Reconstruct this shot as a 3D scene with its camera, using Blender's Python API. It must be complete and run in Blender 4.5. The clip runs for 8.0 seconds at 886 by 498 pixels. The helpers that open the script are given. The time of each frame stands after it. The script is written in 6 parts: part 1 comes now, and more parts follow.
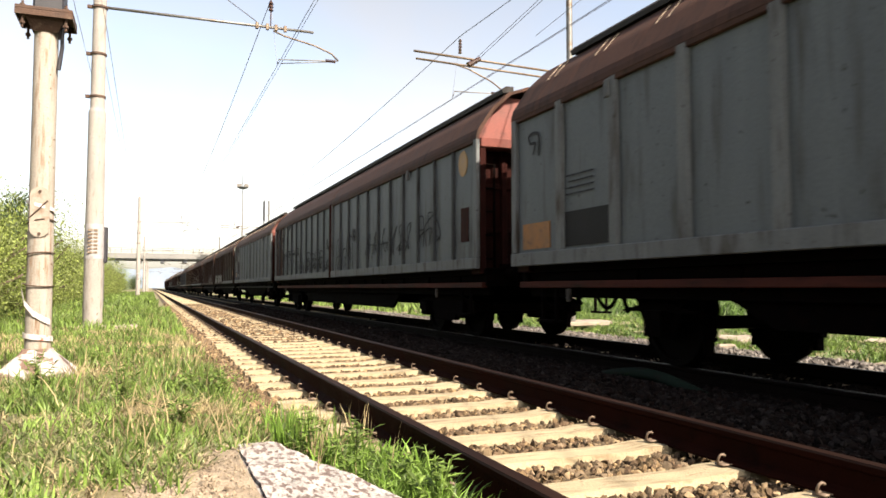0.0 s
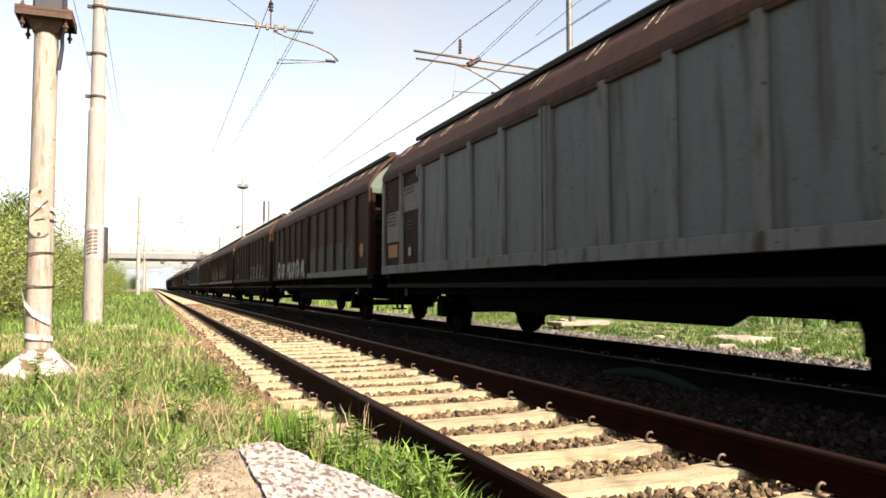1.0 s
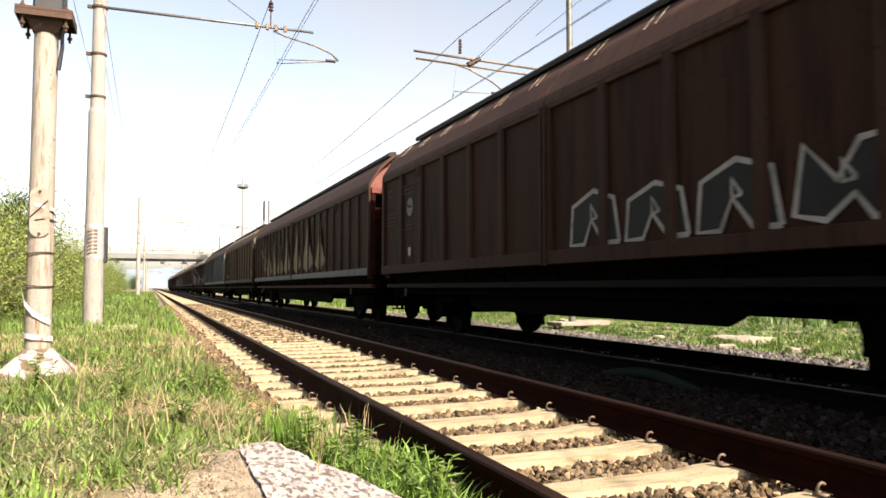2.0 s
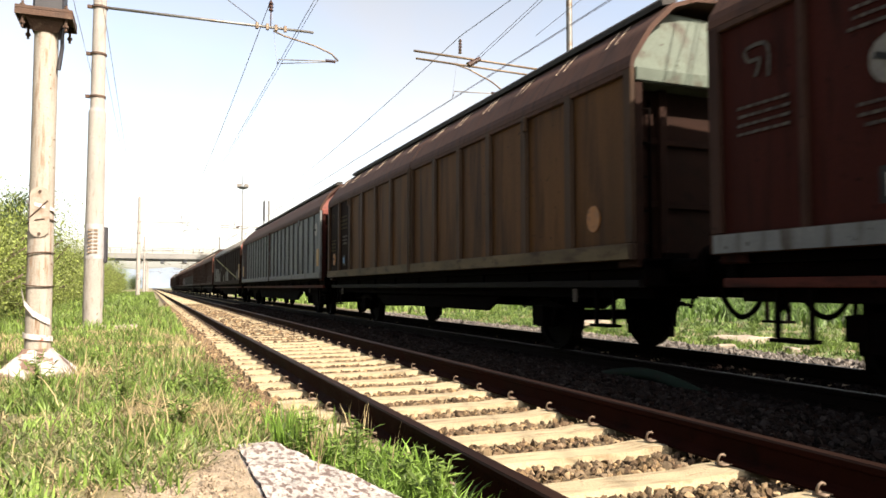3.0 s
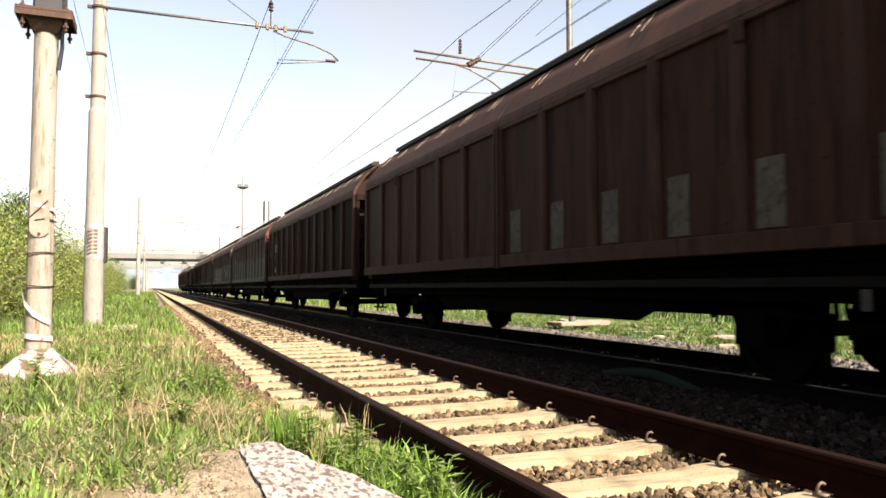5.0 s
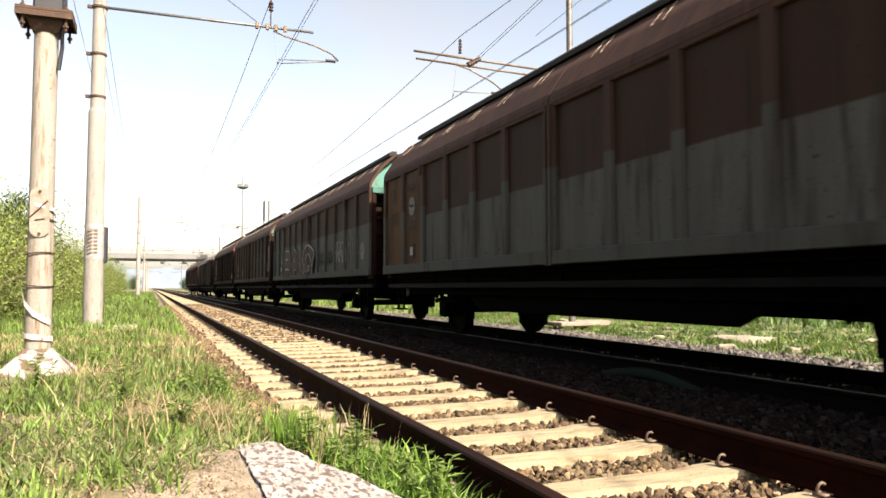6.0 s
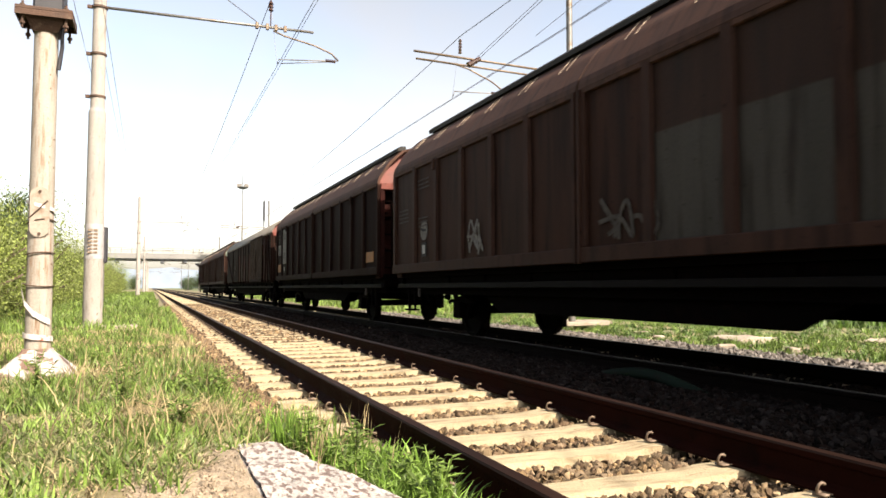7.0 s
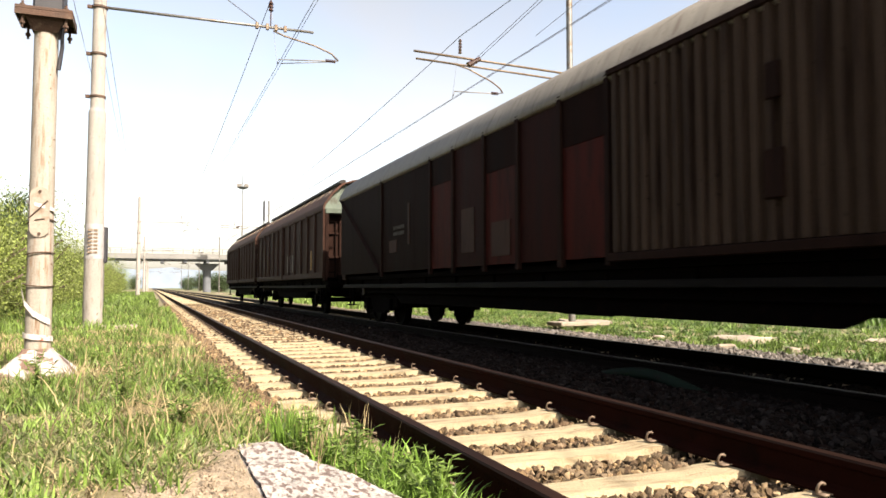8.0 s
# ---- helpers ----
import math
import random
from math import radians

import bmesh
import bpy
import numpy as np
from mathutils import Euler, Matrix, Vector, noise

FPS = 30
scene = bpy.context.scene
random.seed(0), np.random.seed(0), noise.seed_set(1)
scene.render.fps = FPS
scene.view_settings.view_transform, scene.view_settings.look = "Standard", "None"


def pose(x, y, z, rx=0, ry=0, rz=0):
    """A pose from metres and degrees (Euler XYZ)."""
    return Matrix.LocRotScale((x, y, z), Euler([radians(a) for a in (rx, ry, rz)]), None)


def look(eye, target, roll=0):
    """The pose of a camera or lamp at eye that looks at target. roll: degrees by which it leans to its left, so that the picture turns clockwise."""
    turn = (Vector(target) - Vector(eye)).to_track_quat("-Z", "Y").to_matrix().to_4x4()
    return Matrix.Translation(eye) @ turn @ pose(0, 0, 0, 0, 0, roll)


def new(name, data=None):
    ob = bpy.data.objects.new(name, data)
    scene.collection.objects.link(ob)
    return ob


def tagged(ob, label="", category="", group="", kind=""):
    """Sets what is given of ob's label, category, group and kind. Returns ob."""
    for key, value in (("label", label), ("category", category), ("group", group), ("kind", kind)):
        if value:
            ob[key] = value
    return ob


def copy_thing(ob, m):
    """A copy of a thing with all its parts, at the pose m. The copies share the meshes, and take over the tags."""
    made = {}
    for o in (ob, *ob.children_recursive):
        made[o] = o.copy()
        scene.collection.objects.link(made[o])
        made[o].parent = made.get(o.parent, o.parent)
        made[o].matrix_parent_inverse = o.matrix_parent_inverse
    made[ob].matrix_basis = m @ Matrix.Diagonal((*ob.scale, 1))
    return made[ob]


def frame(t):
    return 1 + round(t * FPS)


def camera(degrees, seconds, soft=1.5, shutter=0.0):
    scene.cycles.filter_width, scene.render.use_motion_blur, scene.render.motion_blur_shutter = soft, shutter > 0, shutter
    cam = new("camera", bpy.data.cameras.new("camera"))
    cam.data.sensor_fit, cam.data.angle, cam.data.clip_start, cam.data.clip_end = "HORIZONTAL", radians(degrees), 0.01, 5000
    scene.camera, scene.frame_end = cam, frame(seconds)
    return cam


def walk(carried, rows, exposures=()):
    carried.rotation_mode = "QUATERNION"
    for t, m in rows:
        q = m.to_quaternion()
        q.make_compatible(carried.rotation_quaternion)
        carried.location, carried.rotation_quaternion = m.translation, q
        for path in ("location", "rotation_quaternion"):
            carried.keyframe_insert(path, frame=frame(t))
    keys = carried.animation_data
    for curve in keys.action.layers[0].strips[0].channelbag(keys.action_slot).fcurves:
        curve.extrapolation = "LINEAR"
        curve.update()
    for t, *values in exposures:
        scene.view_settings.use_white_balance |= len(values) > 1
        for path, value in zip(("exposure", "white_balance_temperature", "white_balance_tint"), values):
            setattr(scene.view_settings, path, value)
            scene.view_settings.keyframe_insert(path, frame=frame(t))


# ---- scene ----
cam = camera(61.99, 8.0, soft=1.6, shutter=0.05)
EYE = Vector((-2.124, 0.0, 0.899))
AIM = EYE + Vector((math.sin(0.3763) * math.cos(0.05274), math.cos(0.3763) * math.cos(0.05274), math.sin(0.05274)))
walk(cam, [(0.0, look(EYE, AIM)), (8.0, look(EYE, AIM))], exposures=[(0.0, 1.72, 7550, 13), (8.0, 1.72, 7550, 13)])

# ---- light ----
SUN_EL, SUN_AZ = radians(41), radians(-66)   # azimuth counted from +x towards +y
world = bpy.data.worlds.new("sky")
scene.world = world
world.use_nodes = True
wn = world.node_tree.nodes
sky = wn.new("ShaderNodeTexSky")
sky.sky_type, sky.sun_disc = "NISHITA", False
sky.sun_elevation, sky.sun_rotation = SUN_EL, radians(90) - SUN_AZ
sky.air_density, sky.dust_density, sky.ozone_density = 1.0, 2.5, 1.0
# thin bright haze and cloud over the blue
grey, veil, cloud, where, spread = wn.new("ShaderNodeRGBToBW"), wn.new("ShaderNodeMix"), wn.new("ShaderNodeTexNoise"), wn.new("ShaderNodeTexCoord"), wn.new("ShaderNodeMapRange")
veil.data_type = "RGBA"
cloud.inputs["Scale"].default_value, cloud.inputs["Detail"].default_value = 2.6, 5.0
spread.inputs[1].default_value, spread.inputs[2].default_value, spread.inputs[3].default_value, spread.inputs[4].default_value = 0.35, 0.65, 0.22, 0.66
for a, b in ((where.outputs["Generated"], cloud.inputs["Vector"]), (cloud.outputs[0], spread.inputs[0]), (spread.outputs[0], veil.inputs[0]),
             (sky.outputs[0], grey.inputs[0]), (sky.outputs[0], veil.inputs[6]), (grey.outputs[0], veil.inputs[7]), (veil.outputs[2], wn["Background"].inputs[0])):
    world.node_tree.links.new(a, b)
wn["Background"].inputs[1].default_value = 0.11
sun_dir = Vector((math.cos(SUN_EL) * math.cos(SUN_AZ), math.cos(SUN_EL) * math.sin(SUN_AZ), math.sin(SUN_EL)))
sun = new("sun", bpy.data.lights.new("sun", "SUN"))
sun.data.energy, sun.data.angle, sun.data.color = 5.0, radians(0.5), (1.0, 0.95, 0.87)
sun.matrix_world = look(sun_dir * 50, (0, 0, 0))


# ---- materials ----
def mat(name, base, rough=0.65, metal=0.0, var=0.3, scale=2.0, fine=60.0, bump=0.15, stain=None, amount=0.5,
        stretch=(1, 1, 1), split=None, islands=False, gloss_noise=0.12, through_light=0.0, spec=0.5,
        crisp=False, tones=None):
    """A surface with patches, grain, relief, stains that may run down, and a paint line at a height (split: height, colour)."""
    m = bpy.data.materials.new(name)
    m.use_nodes = True
    nt = m.node_tree
    n, l = nt.nodes, nt.links
    bsdf = n["Principled BSDF"]
    co, info, add = n.new("ShaderNodeTexCoord"), n.new("ShaderNodeObjectInfo"), n.new("ShaderNodeVectorMath")
    mul = n.new("ShaderNodeMath")
    mul.operation, mul.inputs[1].default_value = "MULTIPLY", 41.0
    l.new(info.outputs["Random"], mul.inputs[0])
    add.operation = "ADD"
    l.new(co.outputs["Object"], add.inputs[0])
    l.new(mul.outputs[0], add.inputs[1])
    mp = n.new("ShaderNodeMapping")
    mp.inputs["Scale"].default_value = stretch
    l.new(add.outputs[0], mp.inputs[0])

    def tex(s, detail=4.0, src=mp):
        t = n.new("ShaderNodeTexNoise")
        t.inputs["Scale"].default_value, t.inputs["Detail"].default_value = s, detail
        l.new(src.outputs[0], t.inputs["Vector"])
        return t

    def ramp(src, lo, hi):
        r = n.new("ShaderNodeMapRange")
        r.inputs[1].default_value, r.inputs[2].default_value = lo, hi
        l.new(src, r.inputs[0])
        return r.outputs[0]

    def mix(fac, a, b, kind="MIX"):
        x = n.new("ShaderNodeMix")
        x.data_type, x.blend_type = "RGBA", kind
        if isinstance(fac, float):
            x.inputs[0].default_value = fac
        else:
            l.new(fac, x.inputs[0])
        for k, v in ((6, a), (7, b)):
            if isinstance(v, tuple):
                x.inputs[k].default_value = (*v, 1)
            else:
                l.new(v, x.inputs[k])
        return x.outputs[2]

    colour = base
    if split:
        sep, wob = n.new("ShaderNodeSeparateXYZ"), tex(1.5, 2.0, add)
        l.new(co.outputs["Object"], sep.inputs[0])
        ma = n.new("ShaderNodeMath")
        ma.operation, ma.inputs[1].default_value = "MULTIPLY_ADD", 0.04
        l.new(wob.outputs[0], ma.inputs[0])
        l.new(sep.outputs[2], ma.inputs[2])
        colour = mix(ramp(ma.outputs[0], split[0] - 0.012, split[0] + 0.012), split[1], base)
    big = tex(scale)
    darker = mix(1.0, colour, (1 - var, 1 - var, 1 - var), "MULTIPLY") if not isinstance(colour, tuple) else tuple(c * (1 - var) for c in colour)
    lighter = mix(1.0, colour, (1 + var,) * 3, "MULTIPLY") if not isinstance(colour, tuple) else tuple(min(1, c * (1 + var)) for c in colour)
    out = mix(ramp(big.outputs[0], 0.3, 0.7), darker, lighter)
    if islands:
        geo = n.new("ShaderNodeNewGeometry")
        v = n.new("ShaderNodeMapRange")
        v.inputs[3].default_value, v.inputs[4].default_value = 0.4, 1.7
        l.new(geo.outputs["Random Per Island"], v.inputs[0])
        out = mix(1.0, out, v.outputs[0], "MULTIPLY")
        if tones:
            cr, wh = n.new("ShaderNodeValToRGB"), n.new("ShaderNodeTexWhiteNoise")
            wh.noise_dimensions = "1D"
            l.new(geo.outputs["Random Per Island"], wh.inputs["W"])
            cr.color_ramp.interpolation = "CONSTANT"
            for k, c in enumerate(tones):
                e = cr.color_ramp.elements[k] if k < 2 else cr.color_ramp.elements.new(k / len(tones))
                e.position, e.color = k / len(tones), (*c, 1)
            l.new(wh.outputs[0], cr.inputs[0])
            out = mix(0.75, out, mix(1.0, cr.outputs[0], v.outputs[0], "MULTIPLY"))
    grain = tex(fine, 3.0, add)
    if stain:
        st = tex(scale * 2.3, 6.0)
        lo, hi = 0.62 - amount * 0.22, 0.80 - amount * 0.16
        if crisp:
            lo, hi = (lo + hi) / 2 - 0.035, (lo + hi) / 2 + 0.035
        out = mix(ramp(st.outputs[0], lo, hi), out, stain)
        spot = tex(fine * 0.4, 4.0, add)
        out = mix(ramp(spot.outputs[0], 0.66, 0.74), out, tuple(c * 0.7 for c in stain))
    g = ramp(grain.outputs[0], 0.2, 0.8)
    out = mix(0.35, out, mix(g, tuple([0.6] * 3), tuple([1.4] * 3)), "MULTIPLY")
    l.new(out, bsdf.inputs["Base Color"])
    rr = n.new("ShaderNodeMapRange")
    rr.inputs[3].default_value, rr.inputs[4].default_value = max(0.05, rough - gloss_noise), min(1, rough + gloss_noise)
    l.new(big.outputs[0], rr.inputs[0])
    l.new(rr.outputs[0], bsdf.inputs["Roughness"])
    bsdf.inputs["Metallic"].default_value = metal
    bsdf.inputs["Specular IOR Level"].default_value = spec
    if bump:
        b = n.new("ShaderNodeBump")
        b.inputs["Strength"].default_value, b.inputs["Distance"].default_value = bump, 0.02
        l.new(grain.outputs[0], b.inputs["Height"])
        l.new(b.outputs[0], bsdf.inputs["Normal"])
    if through_light:
        tr, ms = n.new("ShaderNodeBsdfTranslucent"), n.new("ShaderNodeMixShader")
        l.new(out, tr.inputs[0])
        ms.inputs[0].default_value = through_light
        l.new(bsdf.outputs[0], ms.inputs[1])
        l.new(tr.outputs[0], ms.inputs[2])
        l.new(ms.outputs[0], n["Material Output"].inputs[0])
    return m


RUST = (0.06, 0.028, 0.016)
M_RAIL = mat("rusty_rail_steel", (0.0125, 0.0030, 0.0018), 0.7, 0.0, 0.3, 3, 90, 0.2, (0.006, 0.002, 0.0013), 0.4, spec=0.02)
# darker rail copy: deep shadow under the train painted into the second track's rails
M_RAIL_SHADED = mat("shaded_black_rail_side", (0.0032, 0.0018, 0.0015), 0.7, 0.1, 0.3, 3, 90, 0.2, (0.0018, 0.0012, 0.001), 0.4, spec=0.03)
M_HEAD = mat("worn_rail_head", (0.0098, 0.0042, 0.0028), 0.6, 0.1, 0.3, 4, 60, 0.05, (0.018, 0.0085, 0.0055), 0.4, (1, 0.15, 1), spec=0.08)
M_POLISH = mat("dull_rail_head", (0.016, 0.0145, 0.0135), 0.6, 0.9, 0.35, 4, 60, 0.05, (0.006, 0.005, 0.0045), 0.8, (1, 0.6, 1), spec=0.1)
M_SLEEPER = mat("sleeper_concrete", (0.25, 0.207, 0.132), 0.9, 0, 0.2, 4, 70, 0.4, (0.13, 0.088, 0.048), 0.45, (0.5, 2.5, 1))
M_CLIP = mat("clip_steel", (0.119, 0.084, 0.0595), 0.6, 0.3, 0.2, 20, 100, 0.1)
M_STONE = mat("ballast_stone", (0.098, 0.066, 0.040), 0.9, 0, 0.3, 6, 60, 0.3, islands=True, spec=0.15, tones=((0.13, 0.088, 0.048), (0.062, 0.041, 0.026), (0.098, 0.074, 0.050), (0.18, 0.132, 0.08), (0.04, 0.026, 0.016)))
# ballast by the train: its cast shade is put into this colour
M_STONE_SHADED = mat("shaded_dark_ballast", (0.0082, 0.0064, 0.0058), 0.95, 0, 0.35, 3, 60, 0.3, islands=True, spec=0.04, tones=((0.006, 0.0041, 0.0036), (0.010, 0.008, 0.0073), (0.0034, 0.0026, 0.0023), (0.017, 0.0146, 0.014), (0.0086, 0.005, 0.004)))
M_STONE_GREY = mat("grey_gravel", (0.062, 0.056, 0.052), 0.9, 0, 0.3, 3, 60, 0.3, islands=True, tones=((0.07, 0.061, 0.056), (0.04, 0.034, 0.031), (0.10, 0.09, 0.084), (0.055, 0.044, 0.036)))
M_CONC = mat("pole_concrete", (0.205, 0.19, 0.174), 0.85, 0, 0.14, 1.6, 50, 0.2, (0.13, 0.108, 0.09), 0.2, (5, 5, 1.2))
M_POST = mat("weathered_post_paint", (0.225, 0.203, 0.175), 0.8, 0, 0.14, 2.0, 60, 0.2, (0.125, 0.070, 0.036), 0.5, (7, 7, 0.9))
M_RUSTY = mat("rusty_plate", (0.046, 0.0225, 0.0135), 0.8, 0.1, 0.35, 6, 60, 0.3, (0.095, 0.068, 0.048), 0.25)
M_WHITEWASH = mat("flaking_whitewash", (0.26, 0.24, 0.225), 0.9, 0, 0.14, 3.2, 70, 0.35, (0.095, 0.056, 0.042), 0.95, crisp=True)
M_DARK = mat("dark_paint", (0.0108, 0.0108, 0.0153), 0.5, 0, 0.3, 5, 60, 0.05)
M_GALV = mat("galvanised_tube", (0.1418, 0.1418, 0.1375), 0.5, 0.6, 0.15, 4, 60, 0.05, (0.1087, 0.067, 0.0374), 0.5)
M_TUBE = mat("rust_tinted_tube", (0.1253, 0.0922, 0.0626), 0.6, 0.4, 0.25, 6, 60, 0.05, (0.067, 0.0374, 0.0209), 0.5)
M_WIRE = mat("copper_wire", (0.0900, 0.0810, 0.0765), 0.5, 0.6, 0.1, 4, 60, 0)
M_INSUL = mat("brown_porcelain", (0.0315, 0.0126, 0.0081), 0.25, 0, 0.2, 8, 60, 0)
M_GROUND = mat("earth_and_dry_grass", (0.115, 0.094, 0.05), 0.95, 0, 0.4, 0.8, 20, 0.6, (0.075, 0.098, 0.032), 0.7)
M_FIELD = mat("far_meadow", (0.052, 0.072, 0.022), 0.95, 0, 0.4, 0.25, 8, 0.6, (0.085, 0.078, 0.036), 0.5)
M_BED = mat("ballast_fines", (0.0510, 0.0390, 0.0300), 0.95, 0, 0.35, 4, 30, 0.9, (0.0210, 0.0180, 0.0150), 0.5, spec=0.15)
# shaded copy of the ballast fines, for the strip along the train
M_BED_SHADED = mat("shaded_ballast_fines", (0.0052, 0.0038, 0.0032), 0.95, 0, 0.35, 4, 30, 0.9, (0.003, 0.0023, 0.002), 0.5, spec=0.05)
M_SAND = mat("trodden_sandy_slab", (0.25, 0.198, 0.142), 0.95, 0, 0.25, 4, 90, 0.9, (0.15, 0.112, 0.078), 0.6)
M_COPING = mat("white_painted_coping", (0.262, 0.246, 0.234), 0.9, 0, 0.25, 13, 45, 0.9, (0.098, 0.070, 0.063), 0.92, (1.3, 0.5, 1), crisp=True)
M_SLAB = mat("old_concrete_slab", (0.2, 0.17, 0.135), 0.95, 0, 0.2, 3, 40, 0.4, (0.11, 0.08, 0.052), 0.5)
M_GRASS = mat("fresh_grass", (0.1, 0.158, 0.032), 0.6, 0, 0.35, 1.2, 30, 0, islands=True, through_light=0.35)
M_TUFT = mat("lush_grass", (0.105, 0.185, 0.030), 0.55, 0, 0.3, 2.0, 30, 0, islands=True, through_light=0.45)
M_HERB = mat("dark_green_herbs", (0.052, 0.098, 0.018), 0.6, 0, 0.35, 1.5, 30, 0, islands=True, through_light=0.3)
M_FLAT = mat("trodden_grey_grass", (0.175, 0.168, 0.085), 0.7, 0, 0.35, 1.2, 30, 0, islands=True, through_light=0.25)
M_STRAW = mat("dry_grass", (0.25, 0.2, 0.11), 0.7, 0, 0.25, 1.2, 30, 0, islands=True, through_light=0.3)
M_LEAF = mat("shrub_leaves", (0.125, 0.160, 0.036), 0.55, 0, 0.38, 0.7, 20, 0, islands=True, through_light=0.35)
M_LEAF_DARK = mat("dark_tree_leaves", (0.0333, 0.0563, 0.0196), 0.55, 0, 0.35, 0.7, 20, 0, islands=True, through_light=0.3)
M_BARK = mat("bark", (0.0675, 0.0468, 0.0315), 0.9, 0, 0.3, 4, 40, 0.4)
M_HOSE = mat("green_plastic_pipe", (0.0058, 0.0125, 0.0088), 0.8, 0, 0.25, 3, 40, 0.05, (0.010, 0.0092, 0.007), 0.4, spec=0.06)
M_BRIDGE = mat("viaduct_concrete", (0.085, 0.094, 0.107), 0.9, 0, 0.12, 0.3, 8, 0.1, (0.055, 0.06, 0.066), 0.3)
M_BRIDGE_BAND = mat("viaduct_fascia", (0.14, 0.14, 0.1376), 0.9, 0, 0.1, 0.3, 8, 0.1)
M_HILL = mat("hazy_hills", (0.115, 0.145, 0.185), 1.0, 0, 0.08, 0.002, 0.02, 0)
M_TAPE = mat("barrier_tape", (0.3915, 0.3654, 0.3546), 0.5, 0, 0.1, 9, 40, 0, (0.3132, 0.0783, 0.0468), 0.35)
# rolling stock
# underframe and wheels near black: the shade beneath is put into the colour
M_UNDER = mat("grimy_shaded_underframe", (0.0014, 0.0009, 0.0008), 0.85, 0.0, 0.4, 3, 40, 0.2, (0.0042, 0.0018, 0.0014), 0.35, spec=0.02)
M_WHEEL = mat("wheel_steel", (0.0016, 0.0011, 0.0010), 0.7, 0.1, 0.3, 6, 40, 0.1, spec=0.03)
M_SOLE = mat("red_oxide_solebar", (0.046, 0.0125, 0.009), 0.7, 0, 0.3, 2, 50, 0.1, (0.012, 0.0062, 0.005), 0.5, (1, 0.4, 2), spec=0.08)
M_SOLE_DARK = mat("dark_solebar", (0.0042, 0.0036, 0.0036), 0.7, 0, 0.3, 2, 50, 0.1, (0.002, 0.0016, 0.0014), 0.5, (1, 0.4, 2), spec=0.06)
M_ROOF = mat("brown_roof_sheet", (0.047, 0.0225, 0.0155), 0.75, 0, 0.28, 1.5, 40, 0.1, (0.022, 0.0115, 0.0085), 0.5, (1, 3, 0.5), spec=0.15)
M_ROOF_GREY = mat("grey_barrel_roof", (0.1305, 0.1215, 0.1087), 0.7, 0.1, 0.2, 1.5, 40, 0.1, (0.0780, 0.0653, 0.0525), 0.5, (1, 3, 0.5))
M_CAP = mat("roof_ridge_cap", (0.0128, 0.0112, 0.0105), 0.7, 0.1, 0.3, 2, 40, 0.1, spec=0.3)
M_GREY_SHEET = mat("grey_door_sheet", (0.088, 0.1, 0.108), 0.55, 0.1, 0.12, 0.9, 40, 0.06, (0.045, 0.043, 0.041), 0.38, (3, 3, 0.35), spec=0.12)
M_GREY_RAIL = mat("grey_door_frame", (0.104, 0.111, 0.115), 0.6, 0.05, 0.15, 1.5, 40, 0.06, (0.042, 0.034, 0.029), 0.45, (2, 2, 0.4), spec=0.12)
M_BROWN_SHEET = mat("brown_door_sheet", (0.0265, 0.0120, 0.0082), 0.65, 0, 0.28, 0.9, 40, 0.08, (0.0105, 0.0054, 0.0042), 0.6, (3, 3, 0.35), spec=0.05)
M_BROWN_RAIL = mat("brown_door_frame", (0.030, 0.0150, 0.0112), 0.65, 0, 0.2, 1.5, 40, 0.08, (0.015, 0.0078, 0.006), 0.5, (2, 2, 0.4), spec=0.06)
M_OCHRE_SHEET = mat("ochre_stained_door_sheet", (0.066, 0.031, 0.0112), 0.65, 0, 0.34, 0.9, 40, 0.08, (0.018, 0.0085, 0.0052), 0.6, (3, 2.2, 0.25), spec=0.08)
M_OCHRE_RAIL = mat("ochre_door_frame", (0.040, 0.0235, 0.0145), 0.65, 0, 0.25, 1.5, 40, 0.08, (0.017, 0.010, 0.007), 0.5, (2, 2, 0.4), spec=0.1)
M_SILL = mat("pale_ochre_sill", (0.078, 0.060, 0.036), 0.7, 0, 0.3, 2, 40, 0.08, (0.03, 0.02, 0.013), 0.5, (1, 0.5, 2), spec=0.1)
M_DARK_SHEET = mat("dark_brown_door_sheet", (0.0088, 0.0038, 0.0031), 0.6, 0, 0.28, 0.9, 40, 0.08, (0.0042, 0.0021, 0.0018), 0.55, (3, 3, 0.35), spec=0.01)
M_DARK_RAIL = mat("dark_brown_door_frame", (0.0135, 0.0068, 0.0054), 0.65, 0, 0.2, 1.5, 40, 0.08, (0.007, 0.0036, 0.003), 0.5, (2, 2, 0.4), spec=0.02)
M_RED_SHEET = mat("red_oxide_sheet", (0.0255, 0.0062, 0.0046), 0.65, 0, 0.25, 0.9, 40, 0.08, (0.011, 0.0036, 0.0028), 0.5, (3, 3, 0.35), spec=0.04)
M_TWO_TONE = mat("brown_over_grey_sheet", (0.0285, 0.0155, 0.0112), 0.65, 0, 0.2, 0.9, 40, 0.08, (0.018, 0.0125, 0.010), 0.42, (3, 3, 0.35), (2.36, (0.062, 0.062, 0.056)), spec=0.08)
M_TWO_MID = mat("brown_over_grey_middle_sheet", (0.0285, 0.0155, 0.0112), 0.65, 0, 0.2, 0.9, 40, 0.08, (0.018, 0.0125, 0.010), 0.42, (3, 3, 0.35), (2.2, (0.06, 0.060, 0.054)), spec=0.08)
M_TWO_GRIMY = mat("brown_over_grimy_grey_sheet", (0.0225, 0.0120, 0.009), 0.65, 0, 0.25, 0.9, 40, 0.08, (0.014, 0.0095, 0.0078), 0.5, (3, 3, 0.35), (2.42, (0.036, 0.033, 0.029)), spec=0.08)
